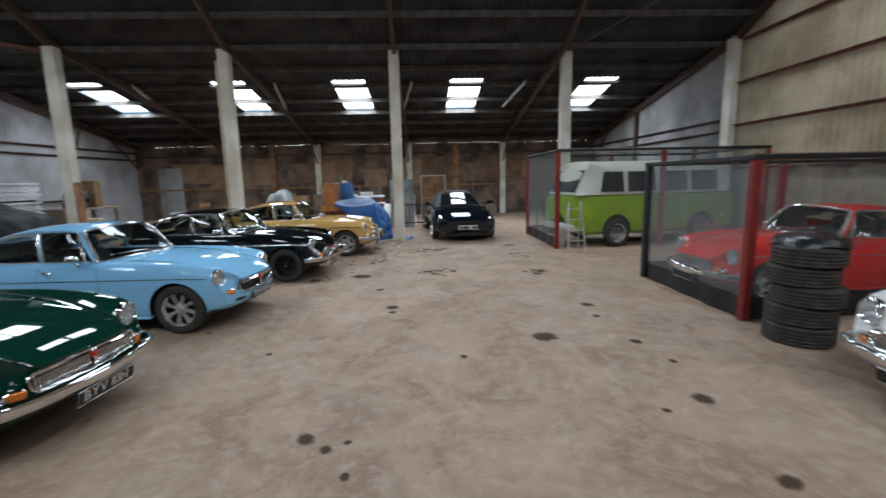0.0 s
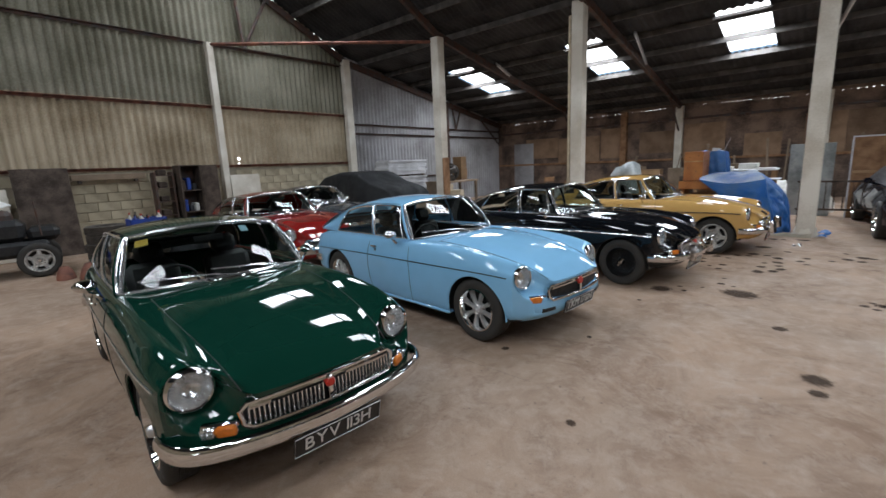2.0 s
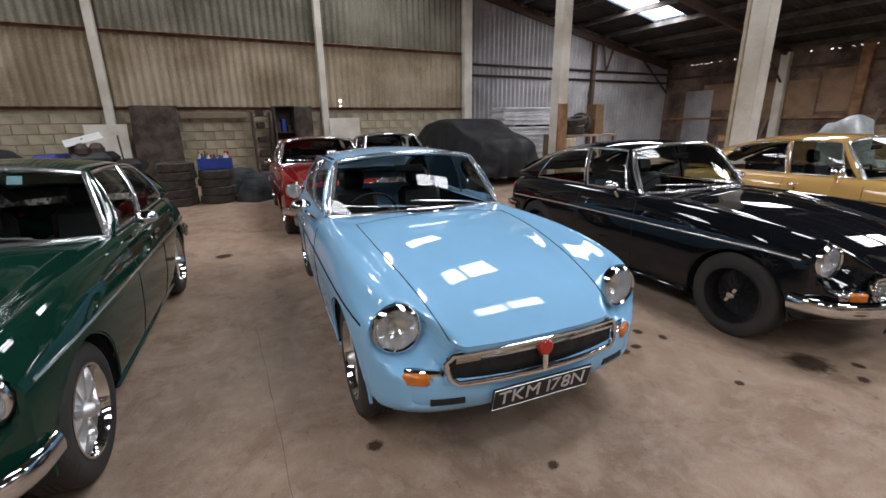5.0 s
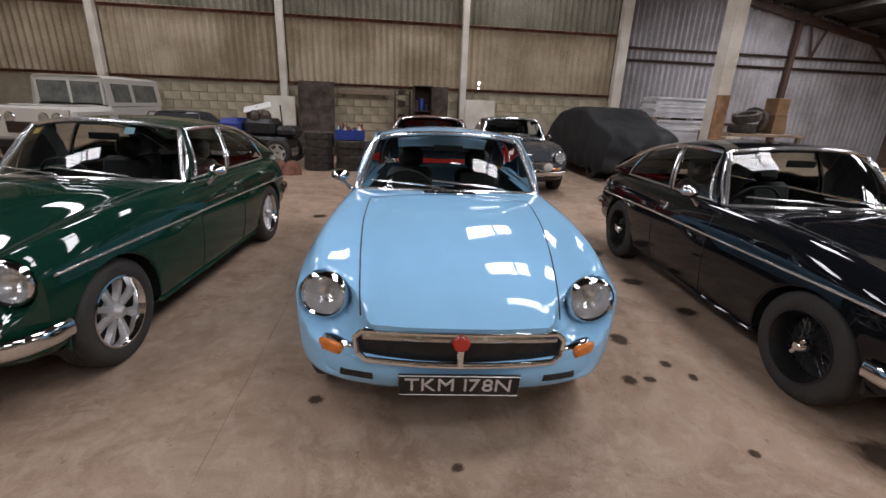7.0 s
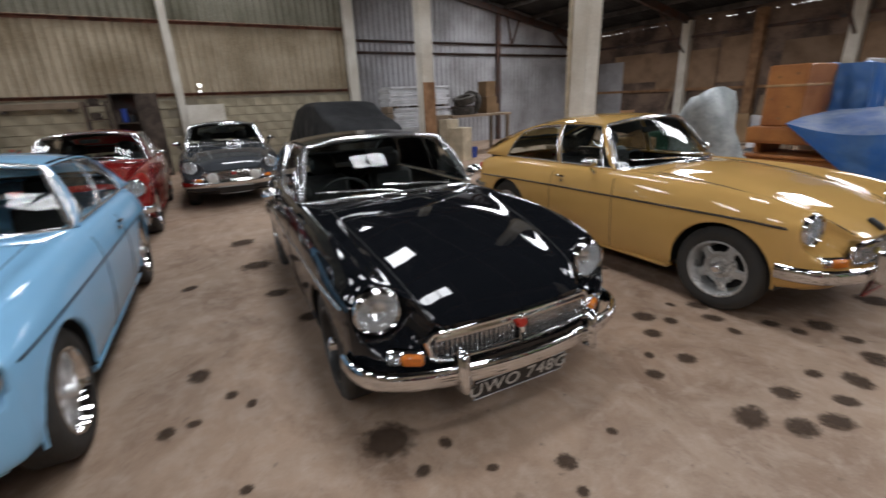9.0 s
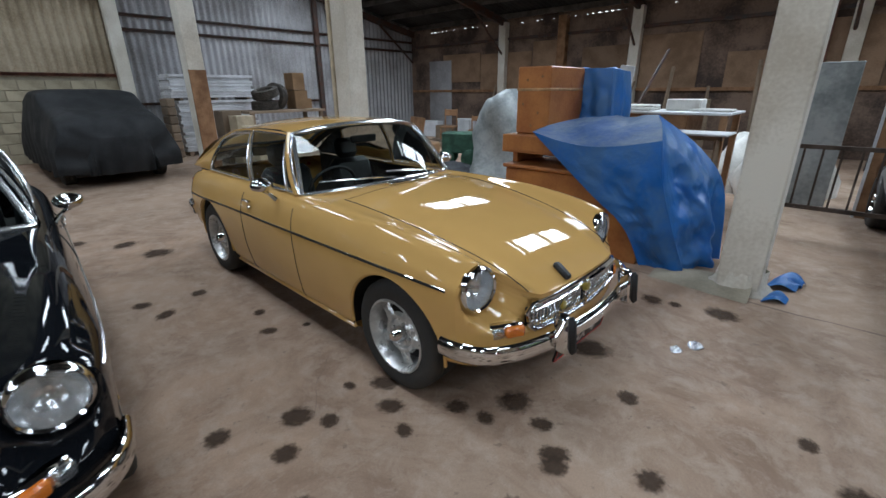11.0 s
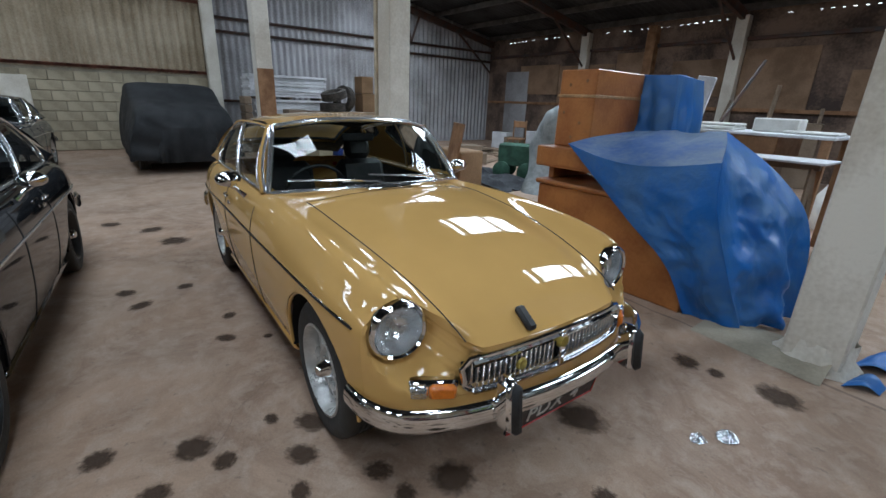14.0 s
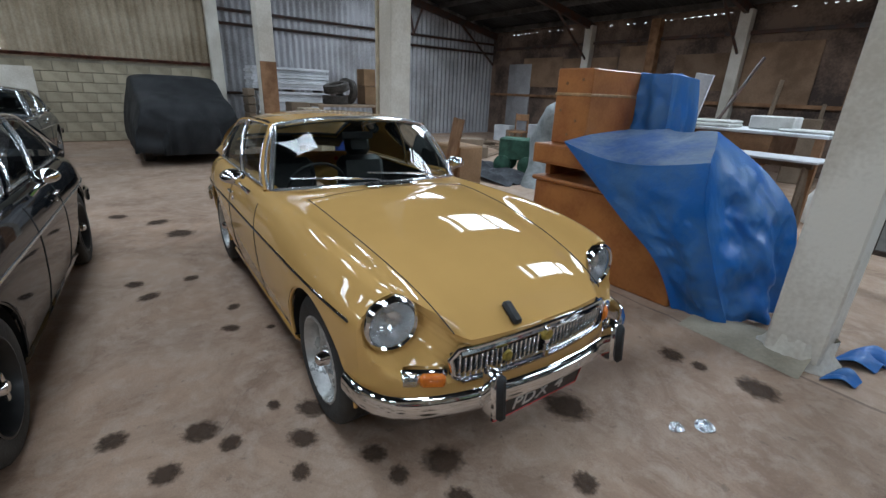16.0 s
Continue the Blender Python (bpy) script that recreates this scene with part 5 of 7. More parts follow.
# white four-wheel drive
off = empty("off_roader", pose(-11.75, -0.62, 0, 0, 0, 0), "old white boxy four-wheel drive by the wall", "car")
white = paint("dull_white_paint", (0.62, 0.6, 0.55))
# opaque pale grey stands in for the light seen through these panes
pale_glass = mat("pale_lit_window", (0.17, 0.18, 0.17), 0.12, 0, 0.2, 5, 0, 30, col2=(0.09, 0.1, 0.095))
a = MB().box(-1.75, -0.72, 0.45, 0.45, 0.72, 1.15, None, 0.03)
a.box(0.4, -0.66, 0.5, 1.75, 0.66, 1.14, None, 0.05)
a.obj("body", white, off)
hull([(-1.72, [(0, 1.72), (0.6, 1.72), (0.66, 1.68), (0.72, 1.14)]), (-1.6, [(0, 1.75), (0.6, 1.75), (0.67, 1.7), (0.73, 1.14)]), (0.3, [(0, 1.75), (0.6, 1.75), (0.67, 1.7), (0.73, 1.14)]), (0.42, [(0, 1.7), (0.6, 1.7), (0.66, 1.66), (0.72, 1.14)])], 3).obj("cabin", white, off, "", 40)
MB().grid([[(0.455, y, z) for y in (-0.6, 0, 0.6)] for z in (1.2, 1.62)]).obj("windscreen", pale_glass, off)
for x0, x1 in ((-0.4, 0.28), (-1.55, -0.55)):
    for s in (1, -1):
        MB().grid([[(x0, s * 0.726, 1.22), (x1, s * 0.726, 1.22)], [(x0, s * 0.69, 1.6), (x1, s * 0.69, 1.6)]]).obj("side_window", pale_glass, off)
MB().box(1.752, -0.64, 0.58, 1.77, 0.64, 1.1, None, 0.006).obj("front_panel", white, off)
fg = MB().box(1.772, -0.36, 0.66, 1.78, 0.36, 0.86).obj("grille", M["trim_black"], off, "black slatted grille")
for i in range(5):
    MB().box(1.781, -0.35, 0.675 + 0.037 * i, 1.79, 0.35, 0.69 + 0.037 * i).obj("slat", M["steel_dark"], fg)
for y in (-0.62, 0.0, 0.62):
    MB().box(0.456, y - 0.025, 1.18, 0.475, y + 0.025, 1.64, None, 0.004).obj("screen_post", white, off)
for y in (-0.5, -0.28, 0.28, 0.5):
    MB().lathe([(0, 0.03), (0.08, 0.02), (0.095, 0)], 20, pose(1.77, y, 0.94, 0, 90, 0)).obj("headlight", M["lens"], off, "round headlight", 40)
MB().box(1.75, -0.75, 0.4, 1.87, 0.75, 0.54, None, 0.02).obj("front_bumper", M["trim_black"], off)
MB().box(0.5, -0.45, 1.141, 1.5, 0.45, 1.165, None, 0.02).obj("spare_plate", white, off)
for s in (1, -1):
    MB().box(0.45, s * 0.66, 0.5, 1.72, s * 0.8, 1.1, None, 0.05).obj("wing", white, off)
add_wheels(off, (1.2, -1.1), 0.66, "steel", 1.2)

# low dark roadster and the stripped buggy beside it
rd = empty("roadster", pose(-11.4, 1.35, 0), "low black roadster with a folded soft hood", "car")
hull([(-1.6, [(0, 0.72), (0.5, 0.7), (0.64, 0.5), (0.6, 0.25)]), (-0.8, [(0, 0.82), (0.55, 0.8), (0.7, 0.55), (0.68, 0.22)]), (0.4, [(0, 0.82), (0.52, 0.8), (0.7, 0.55), (0.68, 0.22)]), (1.2, [(0, 0.74), (0.46, 0.72), (0.68, 0.5), (0.66, 0.22)]), (1.7, [(0, 0.55), (0.4, 0.54), (0.55, 0.42), (0.55, 0.28)])]).obj("body", navy, rd, "", 50)
hull([(-1.2, [(0, 0.84), (0.45, 0.83), (0.6, 0.8)]), (-0.8, [(0, 1.06), (0.42, 1.04), (0.58, 0.84)]), (-0.1, [(0, 1.1), (0.42, 1.08), (0.58, 0.84)]), (0.3, [(0, 0.92), (0.42, 0.9), (0.56, 0.83)])]).obj("hood", mat("hood_cloth", (0.03, 0.03, 0.032), 0.9, 0, 0.2, 8, 0.4, 90), rd, "black fabric hood", 50)
MB().tube([(0.3, -0.55, 0.84), (0.12, -0.5, 1.07), (0.12, 0.5, 1.07), (0.3, 0.55, 0.84)], 0.014, 6).obj("windscreen_frame", M["chrome"], rd)
add_wheels(rd, (1.1, -1.0), 0.58, "steel", 0.95)
bg = empty("buggy", pose(-11.6, 2.95, 0, 0, 0, 82), "stripped dark buggy chassis heaped with parts", "buggy")
a = MB().box(-0.8, -0.4, 0.35, 0.8, 0.4, 0.62, None, 0.06)
a.box(-0.2, -0.34, 0.6, 0.5, 0.34, 1.0, None, 0.1)
a.box(0.5, -0.3, 0.6, 0.95, 0.3, 0.85, None, 0.08)
a.obj("chassis", M["trim_black"], bg)
for x, y, s in ((-0.1, 0.1, 0.16), (0.25, -0.1, 0.13), (0.05, -0.2, 0.11)):
    MB().lathe([(0, 0.2), (s * 0.6, 0.18), (s, 0.1), (s, 0)], 10, pose(x, y, 0.98)).obj("engine_part", M["steel_dark"], bg)
MB().box(-0.75, -0.35, 0.6, -0.25, 0.4, 0.98, None, 0.1).obj("blue_cover", mat("blue_cover", (0.02, 0.05, 0.3), 0.6, 0, 0.2, 6, 0.4, 30), bg, "crumpled blue cover")
MB().box(-0.3, -0.3, 0, 0.3, 0.3, 0.02, pose(0.0, 0.1, 1.22, 10, -14, 20), 0.005).obj("card_sheet", M["paper"], bg)
MB().tube([(-0.1, 0.1, 1.1), (0.0, 0.1, 1.24)], 0.03, 6).obj("stub", M["steel_dark"], bg)
MB().tube([(0.7, -0.3, 0.7), (0.68, -0.32, 1.3)], 0.015, 6).obj("lever", M["steel_dark"], bg)
add_wheels(bg, (0.62, -0.62), 0.5, "steel", 1.0)

classic_coupe(pose(5.35, 6.55, 0, 0, 0, 180), (0.62, 0.02, 0.012), "bright red classic coupe inside a clear tent", "", "steel")
classic_coupe(pose(4.82, 3.1, 0, 0, 0, 180), (0.7, 0.7, 0.68), "white classic coupe with chrome bumper", "", "steel", strip="dark")
# ---- clear storage tents ----
M["red_steel"] = mat("dark_red_steel", (0.24, 0.02, 0.018), 0.45, 0, 0.15, 8, 0.1, 60)
M["clear"] = glass_mat("clear_pvc", (0.88, 0.9, 0.9), 0.08, 0.035)
M["haze"] = glass_mat("hazy_pvc", (0.62, 0.66, 0.69), 0.16, 0.13)


def tent(x0, y0, x1, y1, h, label):
    t = empty("storage_tent", pose(x0, y0, 0), label, "tent", "storage tents")
    w, d = x1 - x0, y1 - y0
    n = max(2, round(w / 2.2))
    for i in range(n + 1):
        for yy in (0, d):
            MB().box(w * i / n - 0.05, yy - 0.05, 0, w * i / n + 0.05, yy + 0.05, h - 0.062, None, 0.01).obj("post", M["trim_black"] if h < 2.2 and i == 0 and yy > 0 else M["red_steel"], t)
    for yy in (0, d):
        MB().box(-0.06, yy - 0.05, h - 0.06, w + 0.06, yy + 0.05, h, None, 0.01).obj("top_rail", M["trim_black"], t, "black top rail")
    for xx in (0, w):
        MB().box(xx - 0.05, 0.052, h - 0.06, xx + 0.05, d - 0.052, h, None, 0.01).obj("top_rail", M["trim_black"], t, "black top rail")

    def sheet(p, q, nm, mt, lo, hi, lb):
        p, q = Vector(p), Vector(q)
        nn = int((q - p).length / 0.1)
        side = (q - p).normalized().cross(Vector((0, 0, 1)))
        rows = [[p.lerp(q, i / nn) + side * (0.012 * math.sin(i * 0.9) * (1 + 0.5 * math.sin(z * 5 + i * 0.3))) + Vector((0, 0, z)) for i in range(nn + 1)] for z in np.linspace(lo, hi, 6)]
        o = MB().grid(rows).obj(nm, mt, t, lb, 60)
        o.visible_shadow = mt is M["trim_black"]
    for p, q in (((0.06, 0, 0), (w - 0.06, 0, 0)), ((0, 0.06, 0), (0, d - 0.06, 0)), ((0.06, d, 0), (w - 0.06, d, 0))):
        sheet(p, q, "side_sheet", M["haze"] if p[0] == 0 else M["clear"], 0.27, h - 0.07, "clear plastic side sheet")
        if not (h > 2.2 and p[1] == 0 and q[1] == 0):
            sheet(p, q, "skirt", M["trim_black"], 0.0, 0.27, "black lower skirt")
    rows = [[Vector((w * i / 24, d * j / 8, h + 0.012 - 0.05 * math.sin(math.pi * j / 8) * (0.6 + 0.4 * math.sin(i)))) for j in range(9)] for i in range(25)]
    o = MB().grid(rows).obj("roof_sheet", M["haze"], t, "clear plastic roof sheet", 60)
    o.visible_shadow = False
    return t


tent(2.95, 10.85, 8.05, 13.75, 2.36, "clear plastic vehicle tent with red posts")
tent(3.5, 5.36, 8.05, 7.68, 1.92, "lower clear plastic car tent with red posts")
ld = empty("step_ladder", pose(3.25, 10.5, 0), "grey aluminium step ladder beside the tent", "ladder")
for s in (-1, 1):
    MB().tube([(s * 0.2, -0.25, 0), (s * 0.14, 0, 1.15)], 0.018, 6).obj("rail", M["alloy"], ld)
    MB().tube([(s * 0.2, 0.25, 0), (s * 0.14, 0.02, 1.15)], 0.014, 6).obj("back_leg", M["alloy"], ld)
for i in range(4):
    z = 0.25 + 0.24 * i
    MB().box(-0.17, -0.25 + 0.217 * z - 0.03, z, 0.17, -0.25 + 0.217 * z + 0.05, z + 0.02).obj("tread", M["alloy"], ld)

# ---- loose tyres ----


def tyre_mesh(r=0.31, w=0.2):
    h = w / 2
    prof = [(r * 0.62, -h * 0.8), (r * 0.68, -h), (r * 0.88, -h), (r * 0.97, -h * 0.82)]
    for k in range(5):
        z = -h * 0.7 + h * 1.4 * k / 4
        prof += [(r, z - h * 0.1), (r, z + h * 0.1), (r * 0.955, z + h * 0.13), (r * 0.955, z + h * 0.23)] if k < 4 else [(r, z - h * 0.1), (r, z + h * 0.1)]
    prof += [(r * 0.97, h * 0.82), (r * 0.88, h), (r * 0.68, h), (r * 0.62, h * 0.8), (r * 0.66, 0)]
    return MB().lathe(prof, 36, None, True)


M["old_tyre"] = mat("dusty_tyre_rubber", (0.075, 0.062, 0.05), 0.85, 0, 0.25, 9, 0.5, 60, col2=(0.035, 0.031, 0.028))
tm_ = tyre_mesh().obj("tyre", M["old_tyre"], None, "", 40)
TM = tm_.data
bpy.data.objects.remove(tm_)


def tyre(m, group="", label="worn black car tyre lying flat"):
    ob = new("tyre", TM)
    ob.matrix_world = m
    return tagged(ob, label, "tyre", group)


rnd = random.Random(3)
for i in range(5):
    tyre(pose(3.63 + rnd.uniform(-0.03, 0.03), 4.72 + rnd.uniform(-0.03, 0.03), 0.1 + 0.2 * i) @ Matrix.Scale(1.0, 4), "tyre stack by the tent", "worn black tyre in a stack of five")
bagm = MB().lathe([(0, 0.12), (0.1, 0.13), (0.2, 0.08), (0.3, 0.06), (0.33, 0.0)], 22)
bagm.v = [(x * (1 + 0.12 * math.sin(9 * y + 4 * x)), y * (1 + 0.1 * math.sin(11 * x)), z + 0.02 * math.sin(17 * x + 13 * y)) for x, y, z in bagm.v]
simple("bin_bag", bagm, mat("bin_bag", (0.015, 0.015, 0.016), 0.3, 0, 0.2, 8, 0.5, 20), "crumpled black plastic bag on tyres", "bag", m=pose(3.63, 4.72, 1.0), smooth=60)
for (cx, cy, n) in ((-10.75, 4.42, 5), (-10.75, 5.1, 4)):
    for i in range(n):
        tyre(pose(cx + rnd.uniform(-0.03, 0.03), cy + rnd.uniform(-0.03, 0.03), 0.08 + 0.16 * i) @ Matrix.Diagonal((1.02, 1.02, 0.8, 1)), "tyres by the west wall", "worn black tyre in a stack by the wall")

for t_ in TYRES.values():
    for o_ in (*t_.children_recursive, t_):
        bpy.data.objects.remove(o_)

# ---- materials of the loose things ----
M["tarp"] = mat("blue_tarpaulin", (0.012, 0.125, 0.44), 0.42, 0, 0.25, 4, 0.35, 30, col2=(0.05, 0.15, 0.36))
M["tarp_dusty"] = mat("dusty_blue_tarpaulin", (0.08, 0.13, 0.22), 0.6, 0, 0.2, 3, 0.35, 25, col2=(0.025, 0.08, 0.24))
M["cover"] = mat("black_car_cover", (0.008, 0.009, 0.011), 0.7, 0, 0.2, 3, 0.4, 60)
M["white_board"] = piece_mat("white_faced_board", (0.66, 0.66, 0.68), 0.15, 0.6, 0.15)
M["card"] = piece_mat("cardboard", (0.34, 0.21, 0.11), 0.2, 0.9, 0.2)
M["scrap_wood"] = piece_mat("scrap_wood", (0.26, 0.19, 0.13), 0.4, 0.85, 0.3)
M["grey_sheet"] = mat("grey_plastic_sheet", (0.36, 0.38, 0.38), 0.35, 0, 0.25, 3, 0.4, 20, col2=(0.18, 0.2, 0.2))
M["cloth"] = mat("dark_cloth", (0.04, 0.043, 0.05), 0.9, 0, 0.3, 5, 0.4, 30)
M["green_paint"] = mat("faded_green_paint", (0.05, 0.14, 0.09), 0.6, 0, 0.25, 6, 0.2, 40)
M["rust"] = mat("rusty_brown_sheet", (0.085, 0.06, 0.045), 0.85, 0, 0.3, 4, 0.3, 40)
M["crate_blue"] = mat("blue_plastic", (0.02, 0.06, 0.32), 0.4, 0, 0.15, 8, 0.1, 40)
M["foil"] = mat("crumpled_foil", (0.8, 0.82, 0.84), 0.25, 1.0, 0.15, 40, 0.8, 60)

# ---- pine furniture and tarpaulins ----
ch = empty("pine_chest", pose(-2.4, 13.42, 0), "knotty pine chest standing on the floor under a tarpaulin", "chest")
MB().box(-0.72, -0.32, 0, 0.68, 0.32, 0.72, None, 0.01).obj("body", M["pine"], ch)
MB().box(-0.75, -0.345, 0.722, 0.66, 0.34, 0.76, None, 0.012).obj("top", M["pine"], ch)
for x0, x1 in ((-0.72, -0.66), (0.3, 0.36)):
    MB().box(x0, -0.2, 0.762, x1, 0.32, 0.878, None, 0.004).obj("support", M["pine"], ch)
MB().box(-0.75, -0.36, 0.88, 0.42, 0.33, 1.05, None, 0.01).obj("drawer_box", M["pine"], ch)
MB().box(-0.7, -0.368, 0.905, 0.0, -0.362, 1.03, None, 0.003).obj("drawer_front", M["pine"], ch)
cb = empty("pine_cabinet", pose(-2.93, 13.56, 1.052), "tall narrow pine cabinet on top of the chest", "cabinet")
MB().box(-0.17, -0.34, 0, 0.19, 0.36, 0.62, None, 0.01).obj("body", M["pine"], cb)
MB().box(-0.175, -0.346, 0.4, 0.195, 0.365, 0.425, None, 0.004).obj("band", mat("worn_pine_band", (0.5, 0.3, 0.14), 0.6, 0, 0.2, 8, 0.2, 50), cb)
for kx, kz in ((-0.06, 0.5), (0.07, 0.2), (0.0, 0.08), (-0.1, 0.28), (0.1, 0.53)):
    MB().lathe([(0, 0.0012), (0.011, 0.001), (0.014, 0)], 12, pose(kx, -0.3405, kz, 90, 0, 0)).obj("knot", M["timber"], cb)


def sheet_between(p, q, n=24, k=14, fold=0.03, waves=5.0, axis=(0, -1, 0), seed=1, sag=0.0, calm=1.0):
    """A cloth face between two edges, with folds running from the first to the second."""
    ax = Vector(axis)
    r = random.Random(seed)
    ph = [r.uniform(0, 6.3) for _ in range(4)]
    rows = []
    for i in range(n + 1):
        u = i / n
        row = []
        for j in range(k + 1):
            v = j / k
            a, b = along(p, v), along(q, v)
            d = a.lerp(b, u)
            env = max(0.0, math.sin(math.pi * u)) ** 0.6 * v**0.7
            w = math.sin(waves * 2 * math.pi * u + ph[0] + 2.2 * v) + 0.5 * math.sin(waves * 4.3 * math.pi * u + ph[1] - 3 * v) + 0.35 * math.sin(9 * v + ph[2] + 5 * u)
            w = w * calm + 1.1 * noise.noise(d * 2.3 + Vector((seed, 0, 0))) + 0.5 * noise.noise(d * 6.0)
            w += 1.3 * (0.3 - abs(noise.noise(d * 3.1 + Vector((0, seed, 0))))) + 0.9 * (0.3 - abs(noise.noise(d * 7.0 + Vector((0, 0, seed))))) + 0.35 * (0.3 - abs(noise.noise(d * 17.0)))     # sharp creases
            d = d + ax * (fold * w * env) + Vector((0, 0, -sag * math.sin(math.pi * u) * math.sin(math.pi * v)))
            d.z = max(d.z, 0.006)
            row.append(d)
        rows.append(row)
    return rows


def cloth(name, faces, material, label, category, thick=0.004):
    a = MB()
    for rows in faces:
        a.grid(rows)
    ob = simple(name, a, material, label, category, smooth=70)
    so = ob.modifiers.new("thickness", "SOLIDIFY")
    so.thickness = thick
    return ob


A, B, C, D = (-2.76, 12.98, 1.1), (-1.62, 12.97, 1.09), (-1.36, 13.2, 0.01), (-1.69, 13.1, 0.01)
A2, E, F = (-2.62, 13.52, 1.19), (-1.84, 13.52, 1.25), (-1.19, 13.72, 0.01)
ridge = [B, (-1.58, 12.96, 0.8), (-1.47, 13.05, 0.4), C]
side = [E, (-1.5, 13.72, 0.96), (-1.28, 13.8, 0.62), F]
diag = [A, (-2.17, 12.985, 0.62), (-1.84, 13.0, 0.36), D]
tf = sheet_between(diag, ridge, 72, 56, 0.05, 0.9, (0, -1, 0), 4, 0.0, 0.4)
ts = sheet_between(ridge, side, 64, 56, 0.085, 1.2, (0.8, -0.6, 0), 7, 0.0, 0.5)
tt = sheet_between([A, (-2.72, 13.25, 1.15), A2], [B, (-1.72, 13.25, 1.19), E], 56, 30, 0.022, 1.2, (0, 0, 1), 9, 0.03, 0.4)
for rows in (tf, tt):                 # the front edge hangs slack between its two corners
    for iu, row in enumerate(rows):
        for jv, p in enumerate(row):
            v = jv / (len(row) - 1)
            slack = math.sin(math.pi * iu / (len(rows) - 1)) * (1 - v) ** 2
            p.z -= 0.085 * slack
            p.y -= 0.03 * slack
tarp = empty("blue_tarpaulin", pose(0, 0, 0), "creased blue tarpaulin draped over a pine chest", "tarpaulin")
for nm, rows, mt, lb in (("front_fold", tf, "tarp", ""), ("side_fold", ts, "tarp", ""), ("top_face", tt, "tarp_dusty", "dusty top of the tarpaulin")):
    ob = MB().grid(rows).obj(nm, M[mt], tarp, lb, 70)
    ob.modifiers.new("thickness", "SOLIDIFY").thickness = 0.004
simple("wooden_crate", MB().box(-1.96, 13.16, 0.762, -1.76, 13.6, 1.03, None, 0.01), M["scrap_wood"], "scrap wooden crate on a chest under the tarpaulin", "crate")
fl = sheet_between([(-0.95, 13.2, 0.01), (-0.85, 13.25, 0.06), (-0.75, 13.3, 0.01)], [(-0.9, 13.5, 0.01), (-0.8, 13.55, 0.08), (-0.7, 13.52, 0.01)], 12, 10, 0.03, 2, (0, 0, 1), 3)
cloth("blue_rag", [[[p + Vector((0.14, 0.02, 0)) for p in r] for r in fl]], M["tarp"], "crumpled end of blue tarpaulin on the floor", "tarpaulin")
fl = sheet_between([(-0.78, 12.96, 0.008), (-0.7, 13.0, 0.04), (-0.64, 13.02, 0.008)], [(-0.76, 13.12, 0.008), (-0.7, 13.16, 0.05), (-0.63, 13.14, 0.008)], 10, 8, 0.02, 2, (0, 0, 1), 5)
cloth("blue_rag", [fl], M["tarp"], "small crumpled piece of blue tarpaulin", "tarpaulin")
wr = simple("wardrobe", MB().box(-2.98, 13.98, 0, -2.5, 14.38, 1.6, None, 0.015), M["scrap_wood"], "tall scrap wood cupboard under a blue sheet", "cupboard")
top = sheet_between([(-3.02, 13.94, 1.68), (-3.02, 14.42, 1.66)], [(-2.46, 13.94, 1.66), (-2.46, 14.42, 1.64)], 20, 10, 0.04, 1.3, (0, 0, 1), 2)
fr = sheet_between([(-3.02, 13.94, 1.68), (-3.04, 13.9, 1.3), (-3.05, 13.93, 0.95)], [(-2.46, 13.94, 1.66), (-2.42, 13.9, 1.3), (-2.44, 13.92, 0.9)], 44, 30, 0.085, 1.5, (0, -1, 0), 6, 0.0, 0.7)
rt = sheet_between([(-2.46, 13.94, 1.66), (-2.42, 13.9, 1.3), (-2.44, 13.92, 0.9)], [(-2.46, 14.42, 1.64), (-2.42, 14.45, 1.3), (-2.42, 14.44, 1.0)], 14, 10, 0.03, 2, (1, 0, 0), 8)
cloth("blue_sheet", [top, fr, rt], M["tarp"], "blue plastic sheet hung over a cupboard", "sheet")

# table with white tops behind
tb = empty("work_table", pose(-2.35, 15.75, 0), "cluttered timber table with a white top", "table")
MB().box(-0.75, -0.45, 1.17, 0.75, 0.45, 1.2, None, 0.006).obj("tabletop", M["white_board"], tb)
MB().box(-0.5, -0.4, 0.86, 0.3, 0.4, 1.168, None, 0.01).obj("drawer_unit", M["timber"], tb)
for sx in (-0.68, 0.68):
    for sy in (-0.38, 0.38):
        MB().box(sx - 0.035, sy - 0.035, 0, sx + 0.035, sy + 0.035, 1.168).obj("leg", M["timber"], tb)
for i, (x, y, z, sx, sy, sz) in enumerate(((-2.75, 15.6, 1.202, 0.25, 0.2, 0.04), (-2.72, 15.62, 1.244, 0.22, 0.17, 0.03), (-2.2, 15.8, 1.202, 0.2, 0.15, 0.14), (-1.85, 15.65, 1.202, 0.22, 0.16, 0.03))):
    simple("enamel_tray" if sz < 0.1 else "white_basin", MB().box(x - sx, y - sy, z, x + sx, y + sy, z + sz, None, 0.012), M["white_plastic"], "dusty white enamel piece lying on the table", "basin")
simple("white_board", MB().box(-2.35, 14.75, 0.985, -1.5, 15.25, 1.005, None, 0.004), M["white_board"], "white panel lying across a trestle", "panel")
tr_ = empty("trestle", pose(-1.93, 15.0, 0), "rough wooden trestle carrying a panel", "trestle")
MB().box(-0.35, -0.03, 0.92, 0.35, 0.03, 0.983).obj("beam", M["scrap_wood"], tr_)
for s in (-0.3, 0.3):
    for k in (-1, 1):
        MB().tube([(s, 0.02 * k, 0.93), (s + 0.05, 0.2 * k, 0)], 0.022, 4).obj("leg", M["scrap_wood"], tr_)
